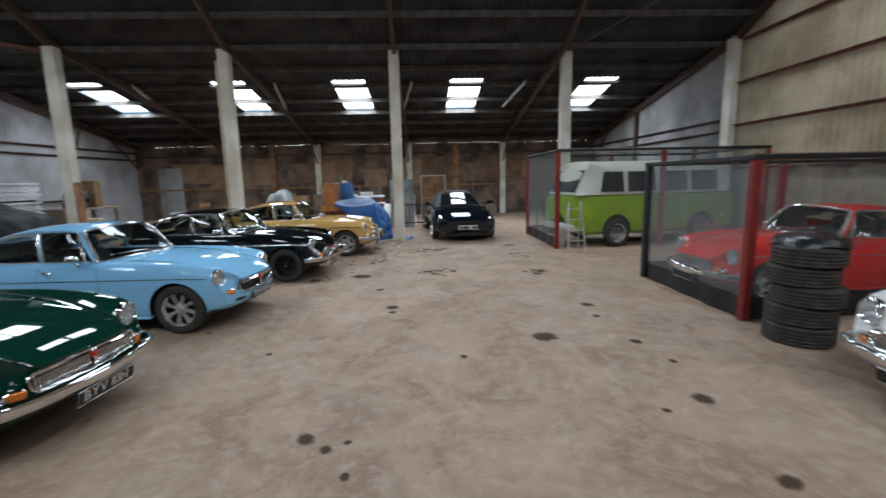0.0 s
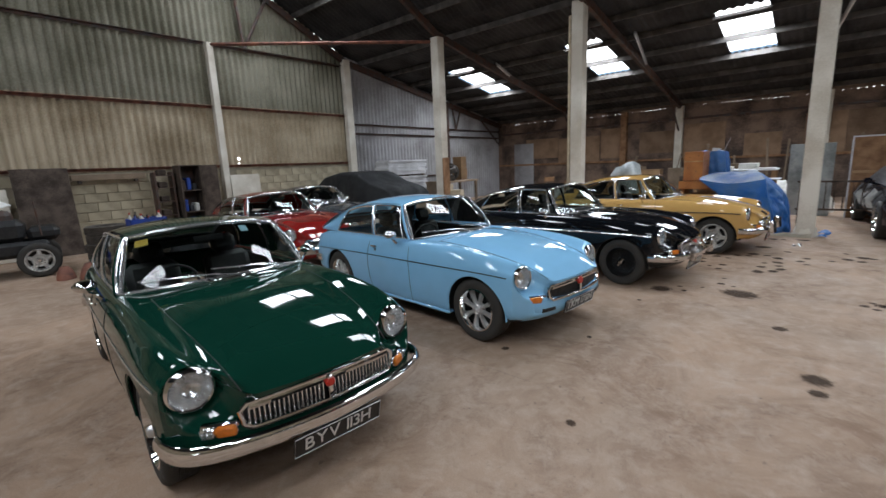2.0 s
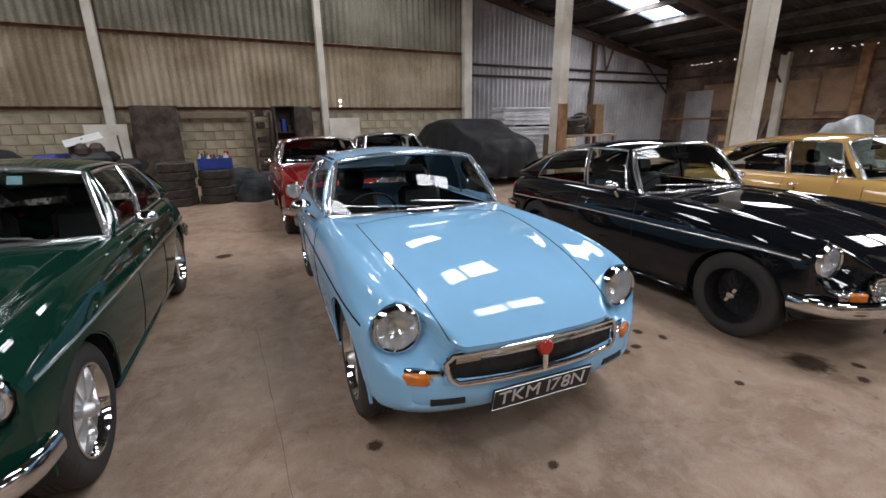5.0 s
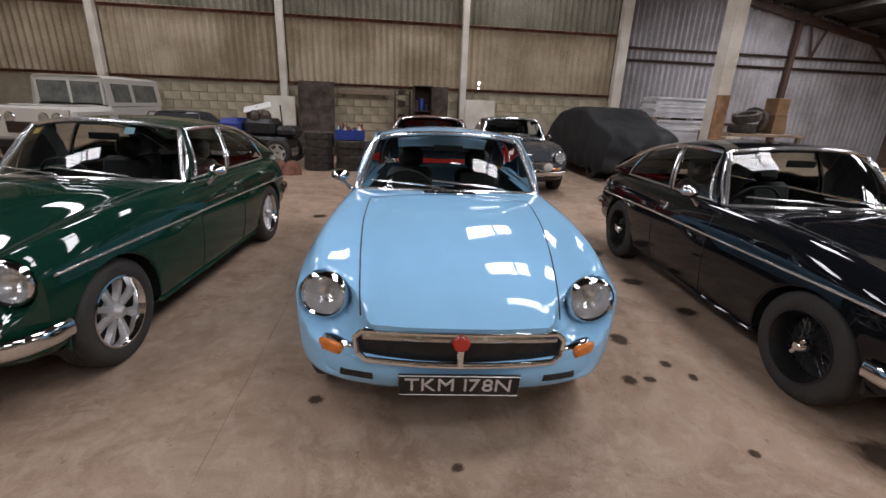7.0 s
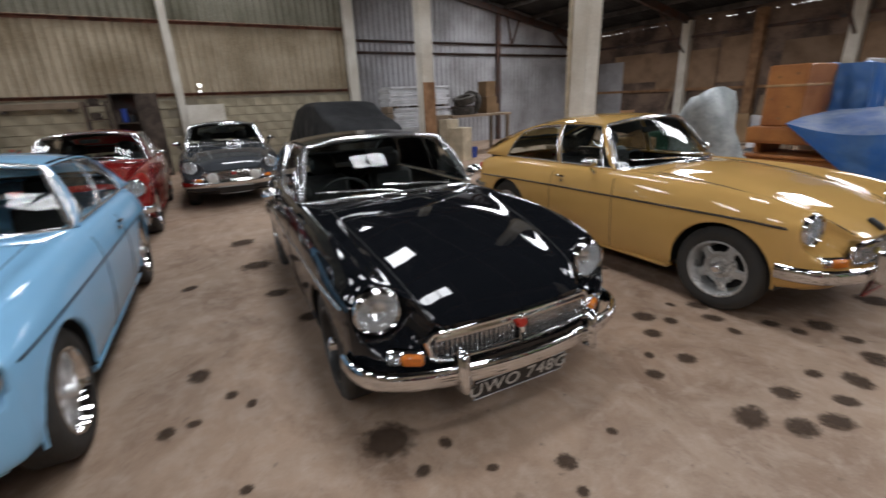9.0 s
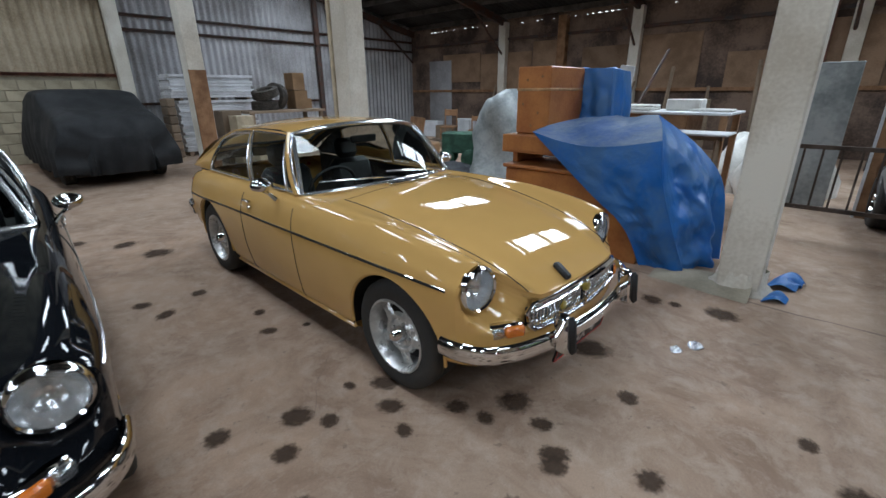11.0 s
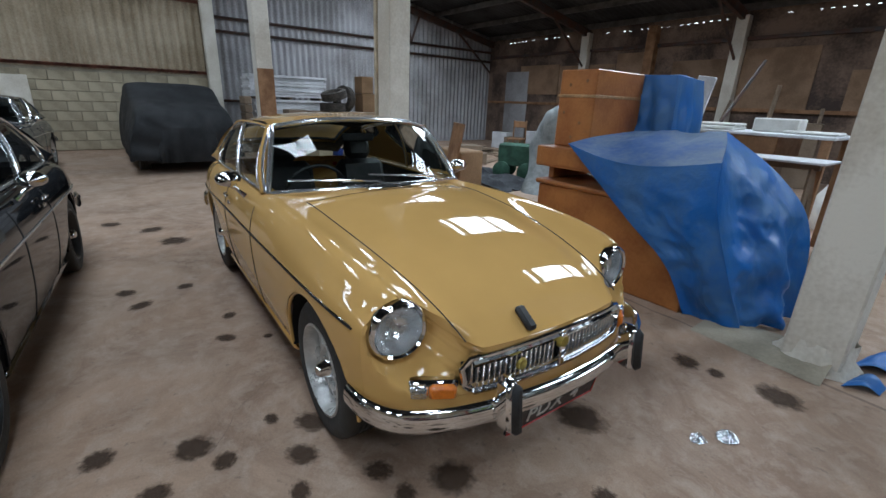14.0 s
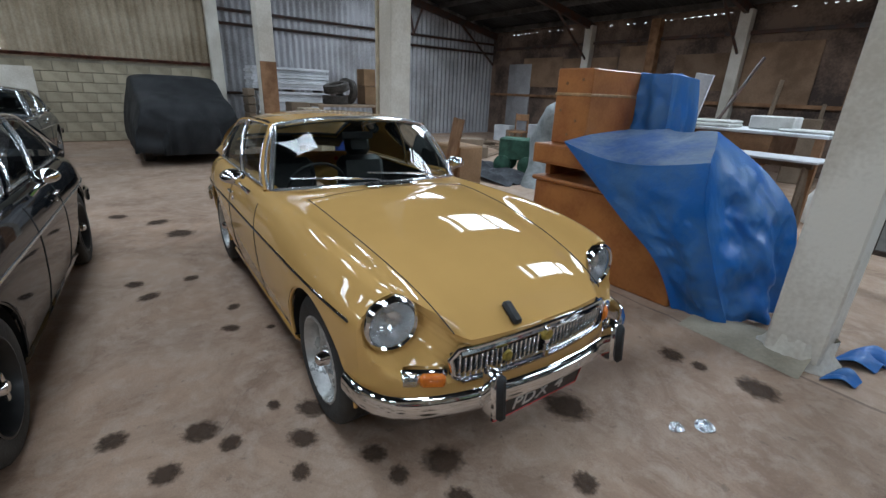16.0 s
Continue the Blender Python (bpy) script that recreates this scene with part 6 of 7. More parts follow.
simple("white_plank", MB().box(-0.09, -0.02, 0, 0.09, 0.02, 1.75, pose(-3.05, 15.15, 0.02, -6, 8, 10), 0.004), M["white_board"], "white plank leaning against the table", "plank")
simple("leaning_pole", MB().tube([(-3.3, 15.6, 0), (-2.75, 16.6, 2.0)], 0.02, 6), M["steel_dark"], "dark pole leaning against clutter", "pole")
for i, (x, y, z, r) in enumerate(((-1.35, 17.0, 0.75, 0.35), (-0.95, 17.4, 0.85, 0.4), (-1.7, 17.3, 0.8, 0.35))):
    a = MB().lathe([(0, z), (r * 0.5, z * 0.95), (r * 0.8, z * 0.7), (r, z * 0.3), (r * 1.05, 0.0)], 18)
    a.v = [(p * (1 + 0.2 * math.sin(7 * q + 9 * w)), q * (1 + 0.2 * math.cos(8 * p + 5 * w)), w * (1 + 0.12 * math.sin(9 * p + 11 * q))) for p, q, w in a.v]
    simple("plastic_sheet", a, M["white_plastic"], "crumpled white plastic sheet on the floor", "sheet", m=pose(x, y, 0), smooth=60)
simple("grey_panel", MB().box(-1.45, 16.55, 0.0, -0.6, 16.59, 1.75, None, 0.006), M["grey_sheet"], "grey board standing upright behind a column", "board")
db = empty("leaning_door", pose(0.12, 16.35, 0, -5, 0, 0), "brown flush door with a white edge, leaning upright", "door")
MB().box(-0.42, -0.02, 0, 0.42, 0.02, 1.85, None, 0.004).obj("panel", M["timber"], db)
for x0, x1, z0, z1 in ((-0.45, -0.422, 0, 1.88), (0.422, 0.45, 0, 1.88), (-0.42, 0.42, 1.852, 1.88)):
    MB().box(x0, -0.028, z0, x1, 0.028, z1).obj("edge", M["white_board"], db, "white edge strip")
simple("prop_box", MB().box(-0.3, 16.42, 0, 0.55, 16.9, 1.1, None, 0.02), M["card"], "cardboard box behind the leaning door", "box")
rl = empty("metal_railing", pose(-0.35, 15.0, 0), "rusty metal railing standing on the floor", "railing")
for z in (0.3, 0.9):
    MB().box(-0.85, -0.02, z, 0.85, 0.02, z + 0.04).obj("rail", M["rust"], rl)
for i in range(12):
    MB().tube([(-0.8 + 1.6 * i / 11, 0, 0.34 if 0 < i < 11 else 0), (-0.8 + 1.6 * i / 11, 0, 0.9)], 0.011, 6).obj("bar", M["rust"], rl)

# ---- clutter at the back ----
bd = simple("leaning_board", MB().box(-0.25, -0.012, 0, 0.25, 0.012, 1.15, pose(-4.85, 13.3, 0.01, -10, 0, -25), 0.004), M["timber"], "brown board leaning behind the yellow car", "board")
simple("board_rest", MB().box(-5.3, 13.5, 0, -4.75, 13.9, 0.8, None, 0.02), M["card"], "cardboard box behind a leaning board", "box")
tl = empty("green_trolley", pose(-6.5, 16.4, 0, 0, 0, 30) @ Matrix.Scale(0.85, 4), "faded green wheeled trolley beside plastic sheeting", "trolley")
MB().box(-0.4, -0.25, 0.3, 0.4, 0.25, 0.78, None, 0.03).obj("tank", M["green_paint"], tl)
MB().tube([(0.4, 0, 0.7), (0.75, 0, 0.95)], 0.02, 6).obj("handle", M["green_paint"], tl)
for x in (-0.28, 0.28):
    for s in (1, -1):
        MB().lathe([(0.0, -0.04), (0.17, -0.04), (0.2, -0.02), (0.2, 0.02), (0.17, 0.04), (0, 0.04)], 20, pose(x, s * 0.3, 0.2, 90, 0, 0)).obj("wheel", M["green_paint"], tl, "", 40)
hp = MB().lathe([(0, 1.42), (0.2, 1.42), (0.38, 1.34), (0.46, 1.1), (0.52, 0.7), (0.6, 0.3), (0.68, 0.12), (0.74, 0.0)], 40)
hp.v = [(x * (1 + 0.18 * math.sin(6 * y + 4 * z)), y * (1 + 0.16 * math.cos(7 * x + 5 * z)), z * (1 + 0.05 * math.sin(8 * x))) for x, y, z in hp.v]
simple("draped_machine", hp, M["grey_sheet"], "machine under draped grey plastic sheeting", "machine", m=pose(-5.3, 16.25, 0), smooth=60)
for x, y, w, d, s in ((-6.3, 15.6, 0.8, 0.45, 3), (-7.2, 15.9, 0.7, 0.4, 8), (-6.8, 15.3, 0.5, 0.35, 12)):
    fl = sheet_between([(x - w, y - d, 0.01), (x, y - d * 1.2, 0.1), (x + w, y - d, 0.01)], [(x - w * 0.8, y + d, 0.01), (x, y + d * 1.1, 0.12), (x + w * 0.9, y + d, 0.01)], 16, 14, 0.05, 3, (0, 0, 1), s)
    cloth("dark_cloth", [fl], M["cloth"], "crumpled dark cloth lying on the floor", "cloth")
rnd = random.Random(11)
for i in range(16):
    x, y, l = rnd.uniform(-11.6, -7.2), rnd.uniform(16.9, 20.2), rnd.uniform(0.8, 2.2)
    simple("scrap_plank", MB().box(-l / 2, -0.06, 0, l / 2, 0.06, 0.03 + 0.02 * (i % 3), None, 0.004), M["scrap_wood"], "loose scrap plank lying on the floor", "plank", "scrap on the back floor", pose(x, y, 0.012 * (i % 3), 0, 0, rnd.uniform(-60, 60)))
for x, y, a_ in ((-9.4, 17.2, 8), (-10.7, 18.8, -12), (-8.3, 18.9, 20)):
    pa = empty("pallet", pose(x, y, 0, 0, 0, a_), "grey weathered wooden pallet on the floor", "pallet", "pallets at the back")
    for k in (-0.4, 0, 0.4):
        MB().box(-0.6, k - 0.04, 0, 0.6, k + 0.04, 0.1).obj("bearer", M["scrap_wood"], pa)
    for k in range(7):
        MB().box(-0.58 + 0.19 * k - 0.045, -0.48, 0.102, -0.58 + 0.19 * k + 0.045, 0.48, 0.12).obj("slat", M["scrap_wood"], pa)
for i in range(34):
    x = rnd.uniform(-11.4, 2.6)
    y = rnd.uniform(20.2, 21.6)
    sx, sy, sz = rnd.uniform(0.2, 0.5), rnd.uniform(0.15, 0.35), rnd.uniform(0.35, 1.25)
    mt = rnd.choice(("card", "scrap_wood", "white_board", "scrap_wood", "card", "rust"))
    if i % 3 == 0:
        a = MB().tube([(0, 0, 0), (rnd.uniform(-0.3, 0.3), 0.5, rnd.uniform(1.5, 2.3))], rnd.uniform(0.02, 0.05), 6)
        simple("leaning_timber", a, M["scrap_wood"], "old timber leaning on the back wall", "timber", "leaning timbers", pose(x, YB - 0.75, 0))
    else:
        nm, lb = {"card": ("cardboard_box", "dusty cardboard box by the back wall"), "scrap_wood": ("wooden_crate", "old wooden crate by the back wall"), "white_board": ("white_carton", "dusty white carton by the back wall"), "rust": ("metal_drum", "rusty metal drum by the back wall")}[mt]
        a = MB().box(-sx, -sy, 0, sx, sy, sz, None, 0.015) if mt != "rust" else MB().lathe([(0, sz), (0.24, sz), (0.27, sz - 0.02), (0.26, sz * 0.66), (0.275, sz * 0.64), (0.26, sz * 0.6), (0.26, sz * 0.34), (0.275, sz * 0.32), (0.26, sz * 0.3), (0.27, 0.0)], 20)
        simple(nm, a, M[mt], lb, nm.split("_")[-1], "", pose(x, y, 0, 0, 0, rnd.uniform(-25, 25)))
for x, y, s in ((-9.6, 19.6, 1.0), (-8.9, 20.0, 0.8)):
    cr = empty("wooden_chair_stack", pose(x, y, 0, 0, 0, 20), "broken orange-brown wooden chair", "chair")
    MB().box(-0.22 * s, -0.22 * s, 0.42 * s, 0.22 * s, 0.22 * s, 0.46 * s, None, 0.01).obj("seat", M["timber"], cr)
    for p in (-0.19, 0.19):
        for q in (-0.19, 0.19):
            MB().tube([(p * s, q * s, 0), (p * s, q * s, (0.42 if q < 0 else 0.95) * s)], 0.02, 6).obj("leg", M["timber"], cr)
    MB().box(-0.2 * s, 0.17 * s, 0.75 * s, 0.2 * s, 0.2 * s, 0.93 * s, None, 0.008).obj("backrest", M["timber"], cr)

rnd = random.Random(31)
for i in range(26):
    x, y = rnd.uniform(-9.0, -4.6), rnd.uniform(16.2, 19.8)
    if math.hypot(x + 5.3, y - 16.25) < 1.0 or math.hypot(x + 6.5, y - 16.4) < 0.7:
        continue
    k = i % 4
    if k == 0:
        fl = sheet_between([(-0.4, -0.3, 0.01), (0, -0.35, 0.09), (0.4, -0.3, 0.01)], [(-0.35, 0.3, 0.01), (0, 0.35, 0.12), (0.42, 0.3, 0.01)], 10, 8, 0.05, 2, (0, 0, 1), i)
        ob = cloth("dark_cloth", [fl], M["cloth"], "crumpled dark cloth lying on the floor", "cloth")
        ob.matrix_world = pose(x, y, 0, 0, 0, rnd.uniform(0, 180))
    elif k == 1:
        simple("steel_pipe", MB().tube([(-0.7, 0, 0.03), (0.7, 0, 0.03)], 0.028, 8), M["rust"], "rusty steel pipe lying on the floor", "pipe", "scrap on the back floor", pose(x, y, 0, 0, 0, rnd.uniform(0, 180)))
    elif k == 2:
        s = rnd.uniform(0.12, 0.3)
        simple("scrap_crate", MB().box(-s, -s * 0.8, 0, s, s * 0.8, s * rnd.uniform(0.8, 2.0), None, 0.01), M["scrap_wood"], "dark scrap wooden crate on the floor", "crate", "", pose(x, y, 0, 0, 0, rnd.uniform(0, 90)))
    else:
        l = rnd.uniform(0.6, 1.6)
        simple("scrap_plank", MB().box(-l / 2, -0.07, 0, l / 2, 0.07, 0.03, None, 0.004), M["scrap_wood"], "loose scrap plank lying on the floor", "plank", "scrap on the back floor", pose(x, y, 0, 0, 0, rnd.uniform(0, 180)))

# board stack, bench and tyres by the west wall
st = empty("board_stack", pose(-12.75, 14.05, 0), "tall stack of white faced boards on bearers", "boards")
for i in range(26):
    z = 0.1 + 0.066 * i + (0.06 if i > 17 else 0)
    o = 0.02 * math.sin(i * 2.3)
    MB().box(-0.35 + o, -1.0 + o + (0.1 if i < 18 else 0), z, 0.35 + o, 0.95 + o * 2, z + 0.06, None, 0.003).obj("board", M["white_board"], st)
for y in (-0.8, 0.0, 0.8):
    MB().box(-0.35, y - 0.05, 0, 0.35, y + 0.05, 0.098).obj("bearer", M["scrap_wood"], st)
    MB().box(-0.35, y - 0.03, 0.1 + 0.066 * 18, 0.35, y + 0.03, 0.1 + 0.066 * 18 + 0.055).obj("spacer", M["scrap_wood"], st)
for i in range(7):
    simple("sawn_timber", MB().box(-12.55, 12.82, 0.02 + 0.19 * i, -12.1, 13.0, 0.2 + 0.19 * i, None, 0.02), M["scrap_wood"], "bundle of short sawn timber in a stack", "timber", "sawn timber stack")
bn = empty("work_bench", pose(-11.1, 15.0, 0), "old timber bench loaded with tyres and junk", "bench")
MB().box(-0.45, -1.0, 1.0, 0.45, 1.0, 1.06, None, 0.006).obj("top", M["scrap_wood"], bn)
for sx in (-0.38, 0.38):
    for sy in (-0.9, 0.9):
        MB().box(sx - 0.04, sy - 0.04, 0, sx + 0.04, sy + 0.04, 0.998).obj("leg", M["scrap_wood"], bn)
tyre(pose(-11.05, 14.6, 1.16), "bench tyres", "worn black tyre lying on the bench")
tyre(pose(-11.0, 14.62, 1.44, 14, 4, 0), "bench tyres", "worn black tyre tilted on another tyre")
tyre(pose(-11.15, 14.95, 1.06 + 0.3, 82, 0, 20), "bench tyres", "worn black tyre propped upright on the bench")
for x, y, z, s in ((-11.2, 15.55, 1.062, 0.22), (-11.15, 15.5, 1.505, 0.2), (-11.3, 15.86, 1.062, 0.12)):
    simple("cardboard_box", MB().box(x - s, y - s * 0.8, z, x + s, y + s * 0.8, z + s * 2, None, 0.01), M["card"], "brown cardboard box on the bench", "box", "bench boxes")
simple("blue_bucket", MB().lathe([(0, 0), (0.11, 0), (0.14, 0.26), (0.13, 0.26), (0.1, 0.02)], 20), M["crate_blue"], "blue plastic bucket on the floor", "bucket", m=pose(-10.2, 14.3, 0))
for i, (x, y, h, a_) in enumerate(((-10.35, 13.6, 1.0, 8), (-10.0, 13.75, 0.8, 20), (-10.6, 13.5, 1.1, -4))):
    simple("pale_crate", MB().box(-0.26, -0.2, 0, 0.26, 0.2, h, None, 0.012), M["pale_timber"] if i < 2 else M["scrap_wood"], "pale timber crate behind the columns", "crate", "pale crates", pose(x, y, 0, 0, 0, a_))

# covered car
cc = []
for i in range(49):
    u = i / 48
    x = -13.4 + 3.95 * u
    hz = 1.05 * np.interp(u, (0, 0.06, 0.2, 0.38, 0.62, 0.76, 0.9, 0.97, 1), (0.75, 1.05, 1.36, 1.47, 1.45, 1.2, 1.08, 0.98, 0.75))
    hw = 0.92 * min(1, (1 - abs(2 * u - 1) ** 8) ** 0.4 + 0.55)
    row = []
    for j in range(41):
        v = 2 * j / 40 - 1
        s = 1 if v > 0 else -1
        k = abs(v)
        if k < 0.55:
            y, z = hw * 0.86 * math.sin(k / 0.55 * math.pi / 2), hz - 0.16 * (k / 0.55) ** 4
        else:
            q = (k - 0.55) / 0.45
            y = hw * (0.86 + 0.14 * math.sin(min(1, q * 1.6) * math.pi / 2)) + 0.035 * q * math.sin(i * 1.1 + s)
            z = (hz - 0.16) * (1 - q) + 0.22 * q + 0.03 * q * math.sin(i * 0.7)
        row.append(Vector((x + 0.02 * math.sin(j * 0.9), 11.22 + s * y * 0.95, z)))
    cc.append(row)
cov = empty("covered_car", pose(0, 0, 0), "car under a fitted black cloth cover", "car")
ends = []
for r, dx in ((cc[0], -1), (cc[-1], 1)):
    ends.append([[Vector((p.x + dx * 0.05 * math.sin(t * math.pi) + 0.03 * dx * math.sin(j * 1.3) * t, p.y, p.z * (1 - t) + 0.2 * t)) for j, p in enumerate(r)] for t in (0, 0.25, 0.5, 0.75, 1)])
a = MB().grid(cc)
for e_ in ends:
    a.grid(e_)
a.obj("cover", M["cover"], cov, "", 60)
for x in (-12.7, -10.3):
    for y in (10.54, 11.9):
        w = new("wheel", TM)
        w.parent = cov
        w.matrix_local = pose(x, y, 0.29, 90, 0, 0) @ Matrix.Scale(0.95, 4)
MB().box(-13.1, 10.57, 0.16, -9.8, 11.87, 0.3).obj("underbody", M["black"], cov)

# ---- along the west wall ----
simple("rusty_sheet", MB().box(-0.02, -0.47, 0, 0.0, 0.47, 1.92, pose(-13.25, 4.02, 0.01, 0, -8, 0), 0.004), M["rust"], "rusty brown sheet leaning on the block wall", "sheet")
simple("pale_board", MB().box(-0.03, -0.43, 0, 0.0, 0.43, 1.6, pose(-13.5, 8.5, 0.01, 0, -5, 0), 0.004), M["concrete"], "pale cement board leaning on the wall", "board")
simple("pale_board", MB().box(-0.03, -0.4, 0, 0.0, 0.4, 1.5, pose(-13.4, 3.05, 0.01, 0, -5, 0), 0.004), M["concrete"], "pale cement board leaning on the wall", "board")
cbn = empty("open_cupboard", pose(-13.3, 7.05, 0), "old open metal cupboard full of junk", "cupboard")
for y0, y1 in ((-0.46, -0.43), (0.43, 0.46), (0.02, 0.05)):
    MB().box(-0.24, y0, 0, 0.22, y1, 1.9, None, 0.003).obj("side_panel", M["rust"], cbn)
MB().box(-0.25, -0.46, 0, -0.242, 0.46, 1.9).obj("back_panel", M["steel_dark"], cbn)
for z in (0.1, 0.7, 1.25, 1.88):
    MB().box(-0.24, -0.428, z, 0.2, 0.018, z + 0.02).obj("shelf", M["rust"], cbn)
MB().box(0.222, 0.05, 0.02, 0.24, 0.46, 1.88, None, 0.003).obj("door", M["rust"], cbn)
for i in range(9):
    y, z = -0.37 + 0.13 * (i % 3), (0.121, 0.721, 1.271)[i // 3]
    MB().box(-0.15, y - 0.05, z, 0.12, y + 0.05, z + 0.16 + 0.05 * (i % 4), None, 0.015).obj("junk", M[("cloth", "white_plastic", "rust", "crate_blue")[i % 4]], cbn)
shf = empty("wall_shelf", pose(-13.45, 6.3, 0), "dark steel shelf rack with small parts", "shelf")
for y in (-0.2, 0.2):
    MB().box(-0.15, y - 0.02, 0, 0.15, y + 0.02, 1.75).obj("upright", M["steel_dark"], shf)
for z in (0.3, 0.65, 1.0, 1.35, 1.65):
    MB().box(-0.15, -0.178, z, 0.15, 0.178, z + 0.02).obj("shelf", M["steel_dark"], shf)
    MB().box(-0.08, -0.12, z + 0.021, 0.1, 0.08, z + 0.16, None, 0.02).obj("part_bin", M["rust"], shf)
simple("wall_timber", MB().box(-13.78, 4.55, 1.62, -13.66, 6.0, 1.75, None, 0.006), M["scrap_wood"], "old timber length fixed along the wall", "timber")
for y in (4.7, 5.8):
    MB().box(-13.83, y - 0.03, 1.56, -13.64, y + 0.03, 1.618).obj("bracket", M["steel_dark"], bpy.data.objects["wall_timber"])
crt = empty("blue_crate", pose(-10.75, 5.1, 0.655), "blue plastic tool crate on a tyre stack", "crate")
MB().box(-0.2, -0.3, 0, 0.2, 0.3, 0.02).obj("base", M["crate_blue"], crt)
for x0, y0, x1, y1 in ((-0.2, -0.3, 0.2, -0.28), (-0.2, 0.28, 0.2, 0.3), (-0.2, -0.278, -0.18, 0.278), (0.18, -0.278, 0.2, 0.278)):
    MB().box(x0, y0, 0.021, x1, y1, 0.2, None, 0.003).obj("side", M["crate_blue"], crt)
rnd = random.Random(21)
for i in range(11):
    r, h = rnd.uniform(0.028, 0.045), rnd.uniform(0.2, 0.34)
    mt = ("white_plastic", "crate_blue", "rust", "white_plastic", "badge_red", "trim_black")[i % 6]
    bt = empty("bottle", pose(-10.75 + (0.09 if i % 2 else -0.06), 5.1 - 0.25 + 0.05 * i, 0.677), "small plastic bottle standing in a crate", "bottle", "bottles in the crate")
    MB().lathe([(0, 0), (r, 0), (r, h * 0.65), (r * 0.4, h * 0.8), (r * 0.4, h * 0.88)], 12).obj("body", M[mt], bt, "", 40)
    MB().lathe([(r * 0.45, h * 0.88), (r * 0.45, h), (0, h)], 10).obj("cap", M["trim_black"] if i % 3 else M["badge_red"], bt)
# lumpy mounds, each standing for a whole heap of oily car parts
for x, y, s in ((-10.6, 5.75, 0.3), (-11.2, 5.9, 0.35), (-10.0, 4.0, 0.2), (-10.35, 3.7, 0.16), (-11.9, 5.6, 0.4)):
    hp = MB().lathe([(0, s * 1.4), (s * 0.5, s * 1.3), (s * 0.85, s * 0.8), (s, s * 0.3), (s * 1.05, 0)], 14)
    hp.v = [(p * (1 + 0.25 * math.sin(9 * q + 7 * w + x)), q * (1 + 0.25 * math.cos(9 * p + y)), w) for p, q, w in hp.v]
    simple("oily_part", hp, M["cloth"] if s > 0.25 else M["red_oxide"], "heap of oily car parts on the floor", "car part", "loose parts", pose(x, y, 0), 50)

# foil and a floor joint
for x, y, r in ((-0.99, 12.02, 0.045), (-1.06, 11.9, 0.034)):
    fo = MB().lathe([(0, 0.012), (r * 0.4, 0.02), (r * 0.75, 0.008), (r, 0.002)], 14)
    fo.v = [(p * (1 + 0.25 * math.sin(23 * q + 31 * p)), q * (1 + 0.25 * math.cos(29 * p)), abs(w + 0.006 * math.sin(90 * p + 70 * q))) for p, q, w in fo.v]
    simple("foil_scrap", fo, M["foil"], "crumpled silver foil scrap on the floor", "foil", "foil scraps", pose(x, y, 0))

# ---- oil stains ----


def stain_mat():
    m = mat("oil_stain", (0.085, 0.052, 0.032), 0.8, 0, 0.2, 14, 0.1, 60, col2=(0.04, 0.025, 0.017), spec=0.25)
    n, l = m.node_tree.nodes, m.node_tree.links
    uv = n.new("ShaderNodeTexCoord")
    ln, ns = n.new("ShaderNodeVectorMath"), n.new("ShaderNodeTexNoise")
    ln.operation = "LENGTH"
    l.new(uv.outputs["Object"], ln.inputs[0])
    ns.inputs["Scale"].default_value = 3.0
    ns.inputs["Detail"].default_value = 5
    inf, add0 = n.new("ShaderNodeObjectInfo"), n.new("ShaderNodeVectorMath")
    l.new(uv.outputs["Object"], add0.inputs[0])
    l.new(inf.outputs["Location"], add0.inputs[1])
    l.new(add0.outputs[0], ns.inputs["Vector"])
    ad = n.new("ShaderNodeMath")
    ad.operation = "MULTIPLY_ADD"
    ad.inputs[1].default_value = 0.9
    l.new(ns.outputs["Fac"], ad.inputs[0])
    l.new(ln.outputs["Value"], ad.inputs[2])
    mr = n.new("ShaderNodeMapRange")
    mr.inputs["From Min"].default_value, mr.inputs["From Max"].default_value = 1.0, 1.42
    mr.inputs["To Min"].default_value, mr.inputs["To Max"].default_value = 0.78, 0.0
    l.new(ad.outputs[0], mr.inputs["Value"])
    l.new(mr.outputs[0], n["Principled BSDF"].inputs["Alpha"])
    return m


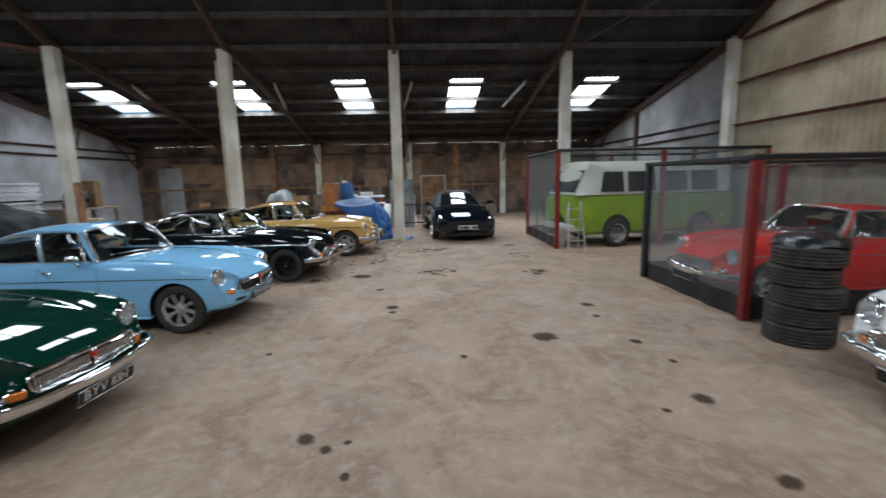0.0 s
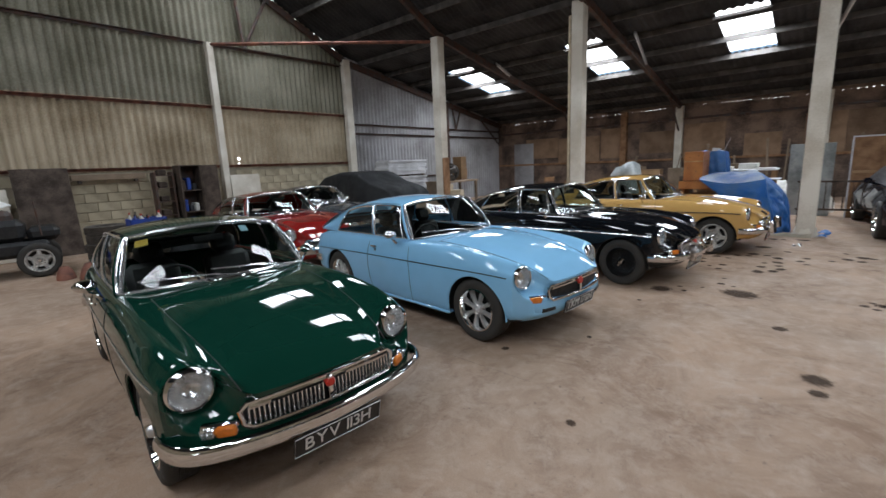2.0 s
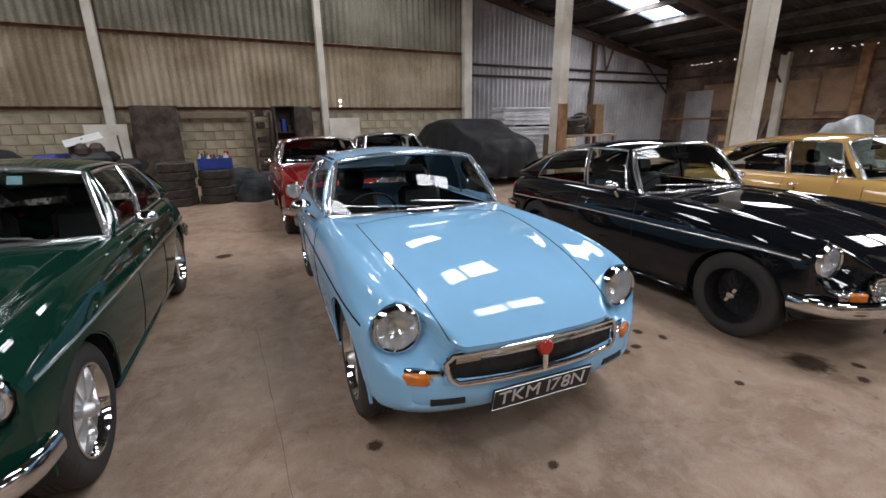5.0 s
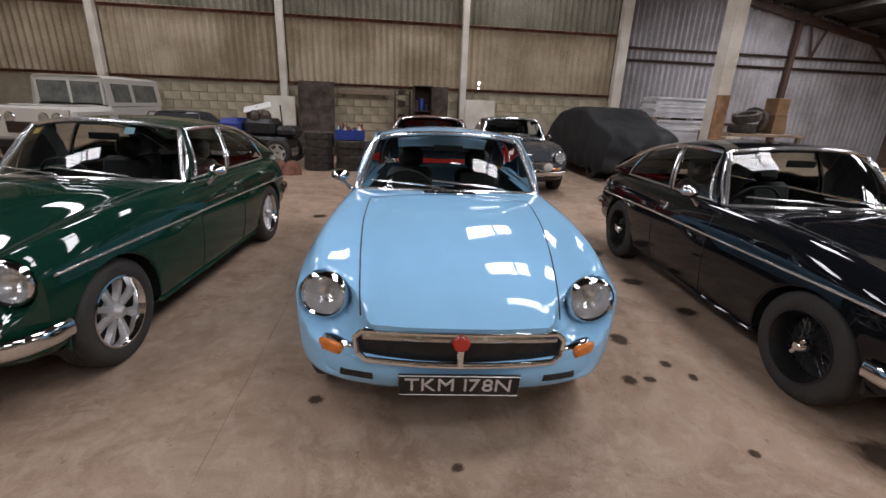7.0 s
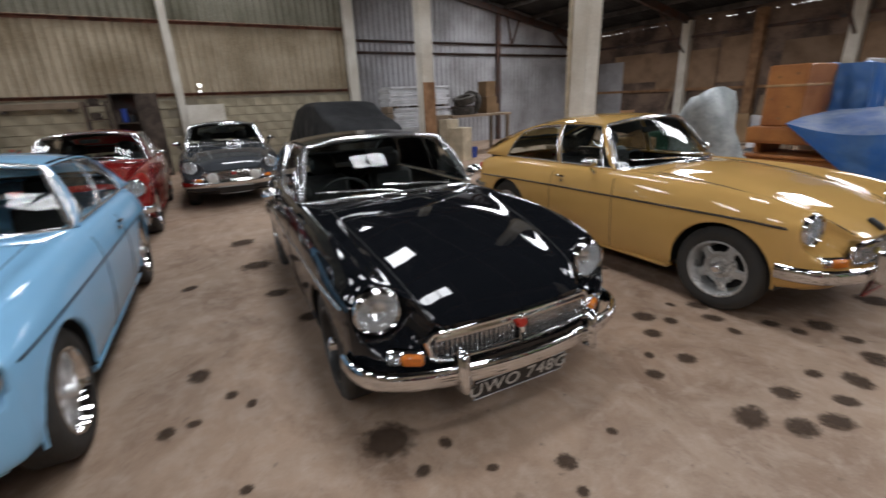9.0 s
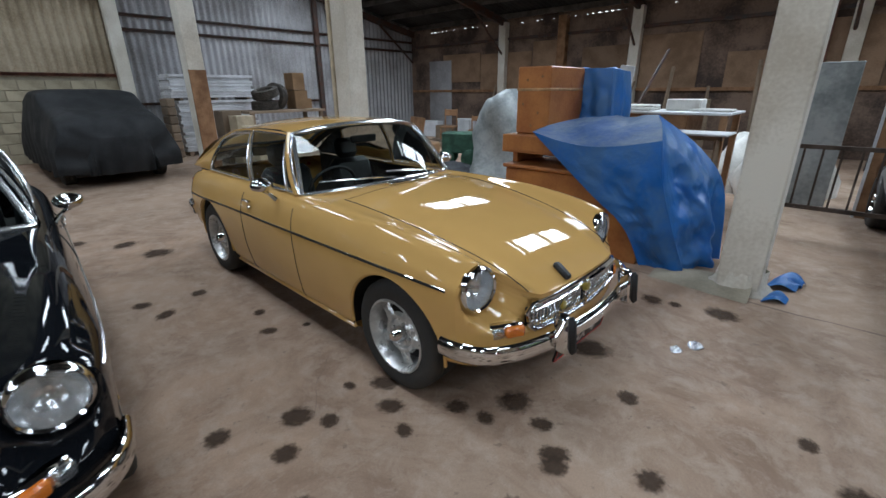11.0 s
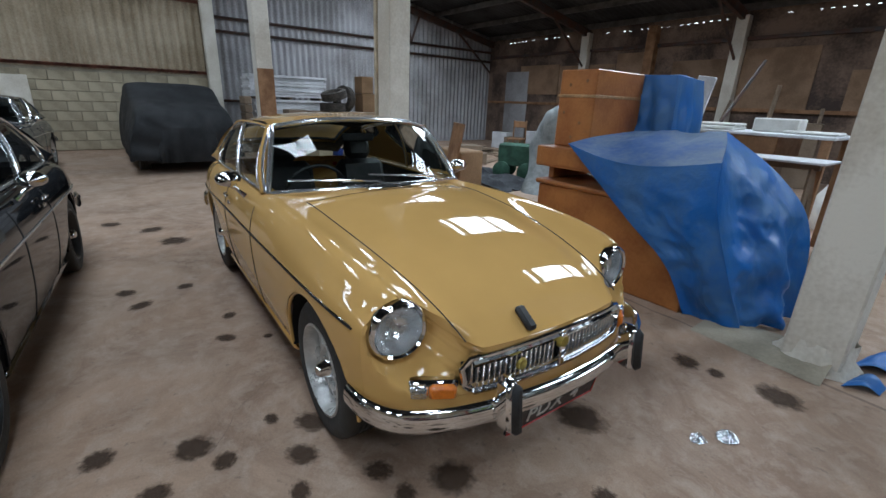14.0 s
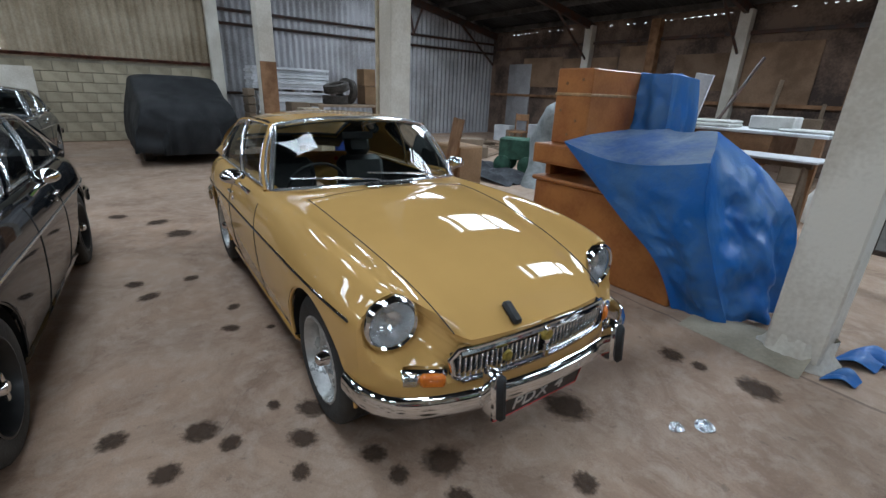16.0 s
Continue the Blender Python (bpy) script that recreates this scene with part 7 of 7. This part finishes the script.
M["stain"] = stain_mat()
STAINS = """-2.07,9.95,0.06 -2.24,10.1,0.08 -1.96,10.45,0.07 -1.79,10.38,0.05 -1.71,10.66,0.06 -1.56,10.69,0.05 -1.52,10.88,0.09 -2.12,10.55,0.08 -2.24,10.41,0.04 -2.1,10.19,0.05 -3.84,10.03,0.08 -2.38,9.79,0.06 -1.45,11.58,0.12 -1.38,12.5,0.08 -1.23,12.52,0.05 -0.95,12.57,0.11 -1.11,11.28,0.06 -3.09,10.4,0.06 -3.38,10.48,0.05 -2.98,10.61,0.03 -5.29,10.4,0.14 -5.81,10.26,0.12 -4.04,10.32,0.06 -6.23,9.92,0.1 -4.12,9.96,0.07 -2.18,8.14,0.13 -1.94,8.19,0.04 -1.79,8.44,0.03 -2.02,8.35,0.04 -1.64,8.72,0.05 -2.83,7.26,0.05 -2.83,7.38,0.04 -3.27,7.43,0.08 -5.06,8.05,0.16 -5.97,8.04,0.15 -4.8,7.45,0.08 -1.93,9.71,0.04 -1.8,9.57,0.05 -1.79,9.85,0.06 -1.35,9.63,0.1 -1.19,9.74,0.08 -1.34,9.95,0.07 -1.33,10.25,0.05 -1.18,10.36,0.08 -1.34,10.83,0.06 -1.21,10.71,0.07 -1.65,9.02,0.03 -1.5,8.66,0.03 -2.97,7.57,0.04 -2.83,7.65,0.04 -0.05,8.67,0.45 1.78,8.41,0.24 1.96,10.1,0.28 1.04,5.04,0.15 1.94,4.81,0.07 1.51,3.47,0.04 1.88,3.61,0.09 1.77,2.68,0.08 -0.75,2.91,0.04 -0.92,3.18,0.05 -0.79,3.25,0.03 -1.08,3.31,0.08 1.87,5.68,0.06 -0.7,6.33,0.1 -0.05,11.16,0.36 -1.4,8.36,0.2 1.94,6.17,0.1 1.92,11.55,0.25 0.11,4.59,0.05 2.04,4.3,0.05 -2.29,6.19,0.03 -3.64,8.18,0.09 -2.26,7.54,0.03 -4.24,8.07,0.1 -6.54,5.02,0.1 -2.78,5.54,0.04 0.02,8.52,0.42 -0.69,6.11,0.06 -0.97,7.34,0.07 -1.85,4.83,0.04 -0.93,10.59,0.07 -0.86,10.84,0.06 -1.15,10.12,0.06 -1.18,10.65,0.06 -0.23,11.25,0.09 -0.26,10.93,0.08 -0.85,10.39,0.05 -1.12,9.91,0.08 -0.58,10.78,0.05 -0.41,11.48,0.05"""
disc = MB().lathe([(0, 0), (1.3, 0)], 20).obj("oil_stain", M["stain"], None)
dm = disc.data
bpy.data.objects.remove(disc)
rnd = random.Random(8)
for i, s in enumerate(STAINS.split()):
    x, y, r = (float(v) for v in s.split(","))
    if r > 0.22:                      # a patch of many small drips
        spread = [(x + rnd.gauss(0, r * 0.45), y + rnd.gauss(0, r * 0.45), rnd.uniform(0.03, 0.09)) for _ in range(9)]
    else:
        spread = [(x, y, r)]
    for x, y, r in spread:
      ob = new("oil_stain", dm)
      ob.matrix_world = Matrix.Translation((x, y, 0.0025 + 0.0004 * (i % 6))) @ Matrix.Rotation(rnd.uniform(0, 6), 4, "Z") @ Matrix.Diagonal((r * 1.15, r * rnd.uniform(0.8, 1.1), 1, 1))
      ob["kind"], ob["label"] = "structure", "dark oil stain soaked into the concrete"

# ---- blockwork of the west wall ----
bm_ = MB().box(0, -0.2175, -0.1025, 0.03, 0.2175, 0.1025, None, 0.006).obj("block", M["block"], None)
bd_ = bm_.data
bpy.data.objects.remove(bm_)
base = bpy.data.objects["wall_west_base"]
rnd = random.Random(2)
for c in range(8):
    y = -1.1 + (0.225 if c % 2 else 0)
    while y < 12.2:
        if not any(abs(y - p) < 0.31 for p in (3.15, 8.0, 12.55)):
            ob = new("block", bd_)
            ob.parent = base
            ob.location = (WX0 - 0.02 + rnd.uniform(-0.003, 0.003), y, 0.115 + 0.217 * c)
        y += 0.45
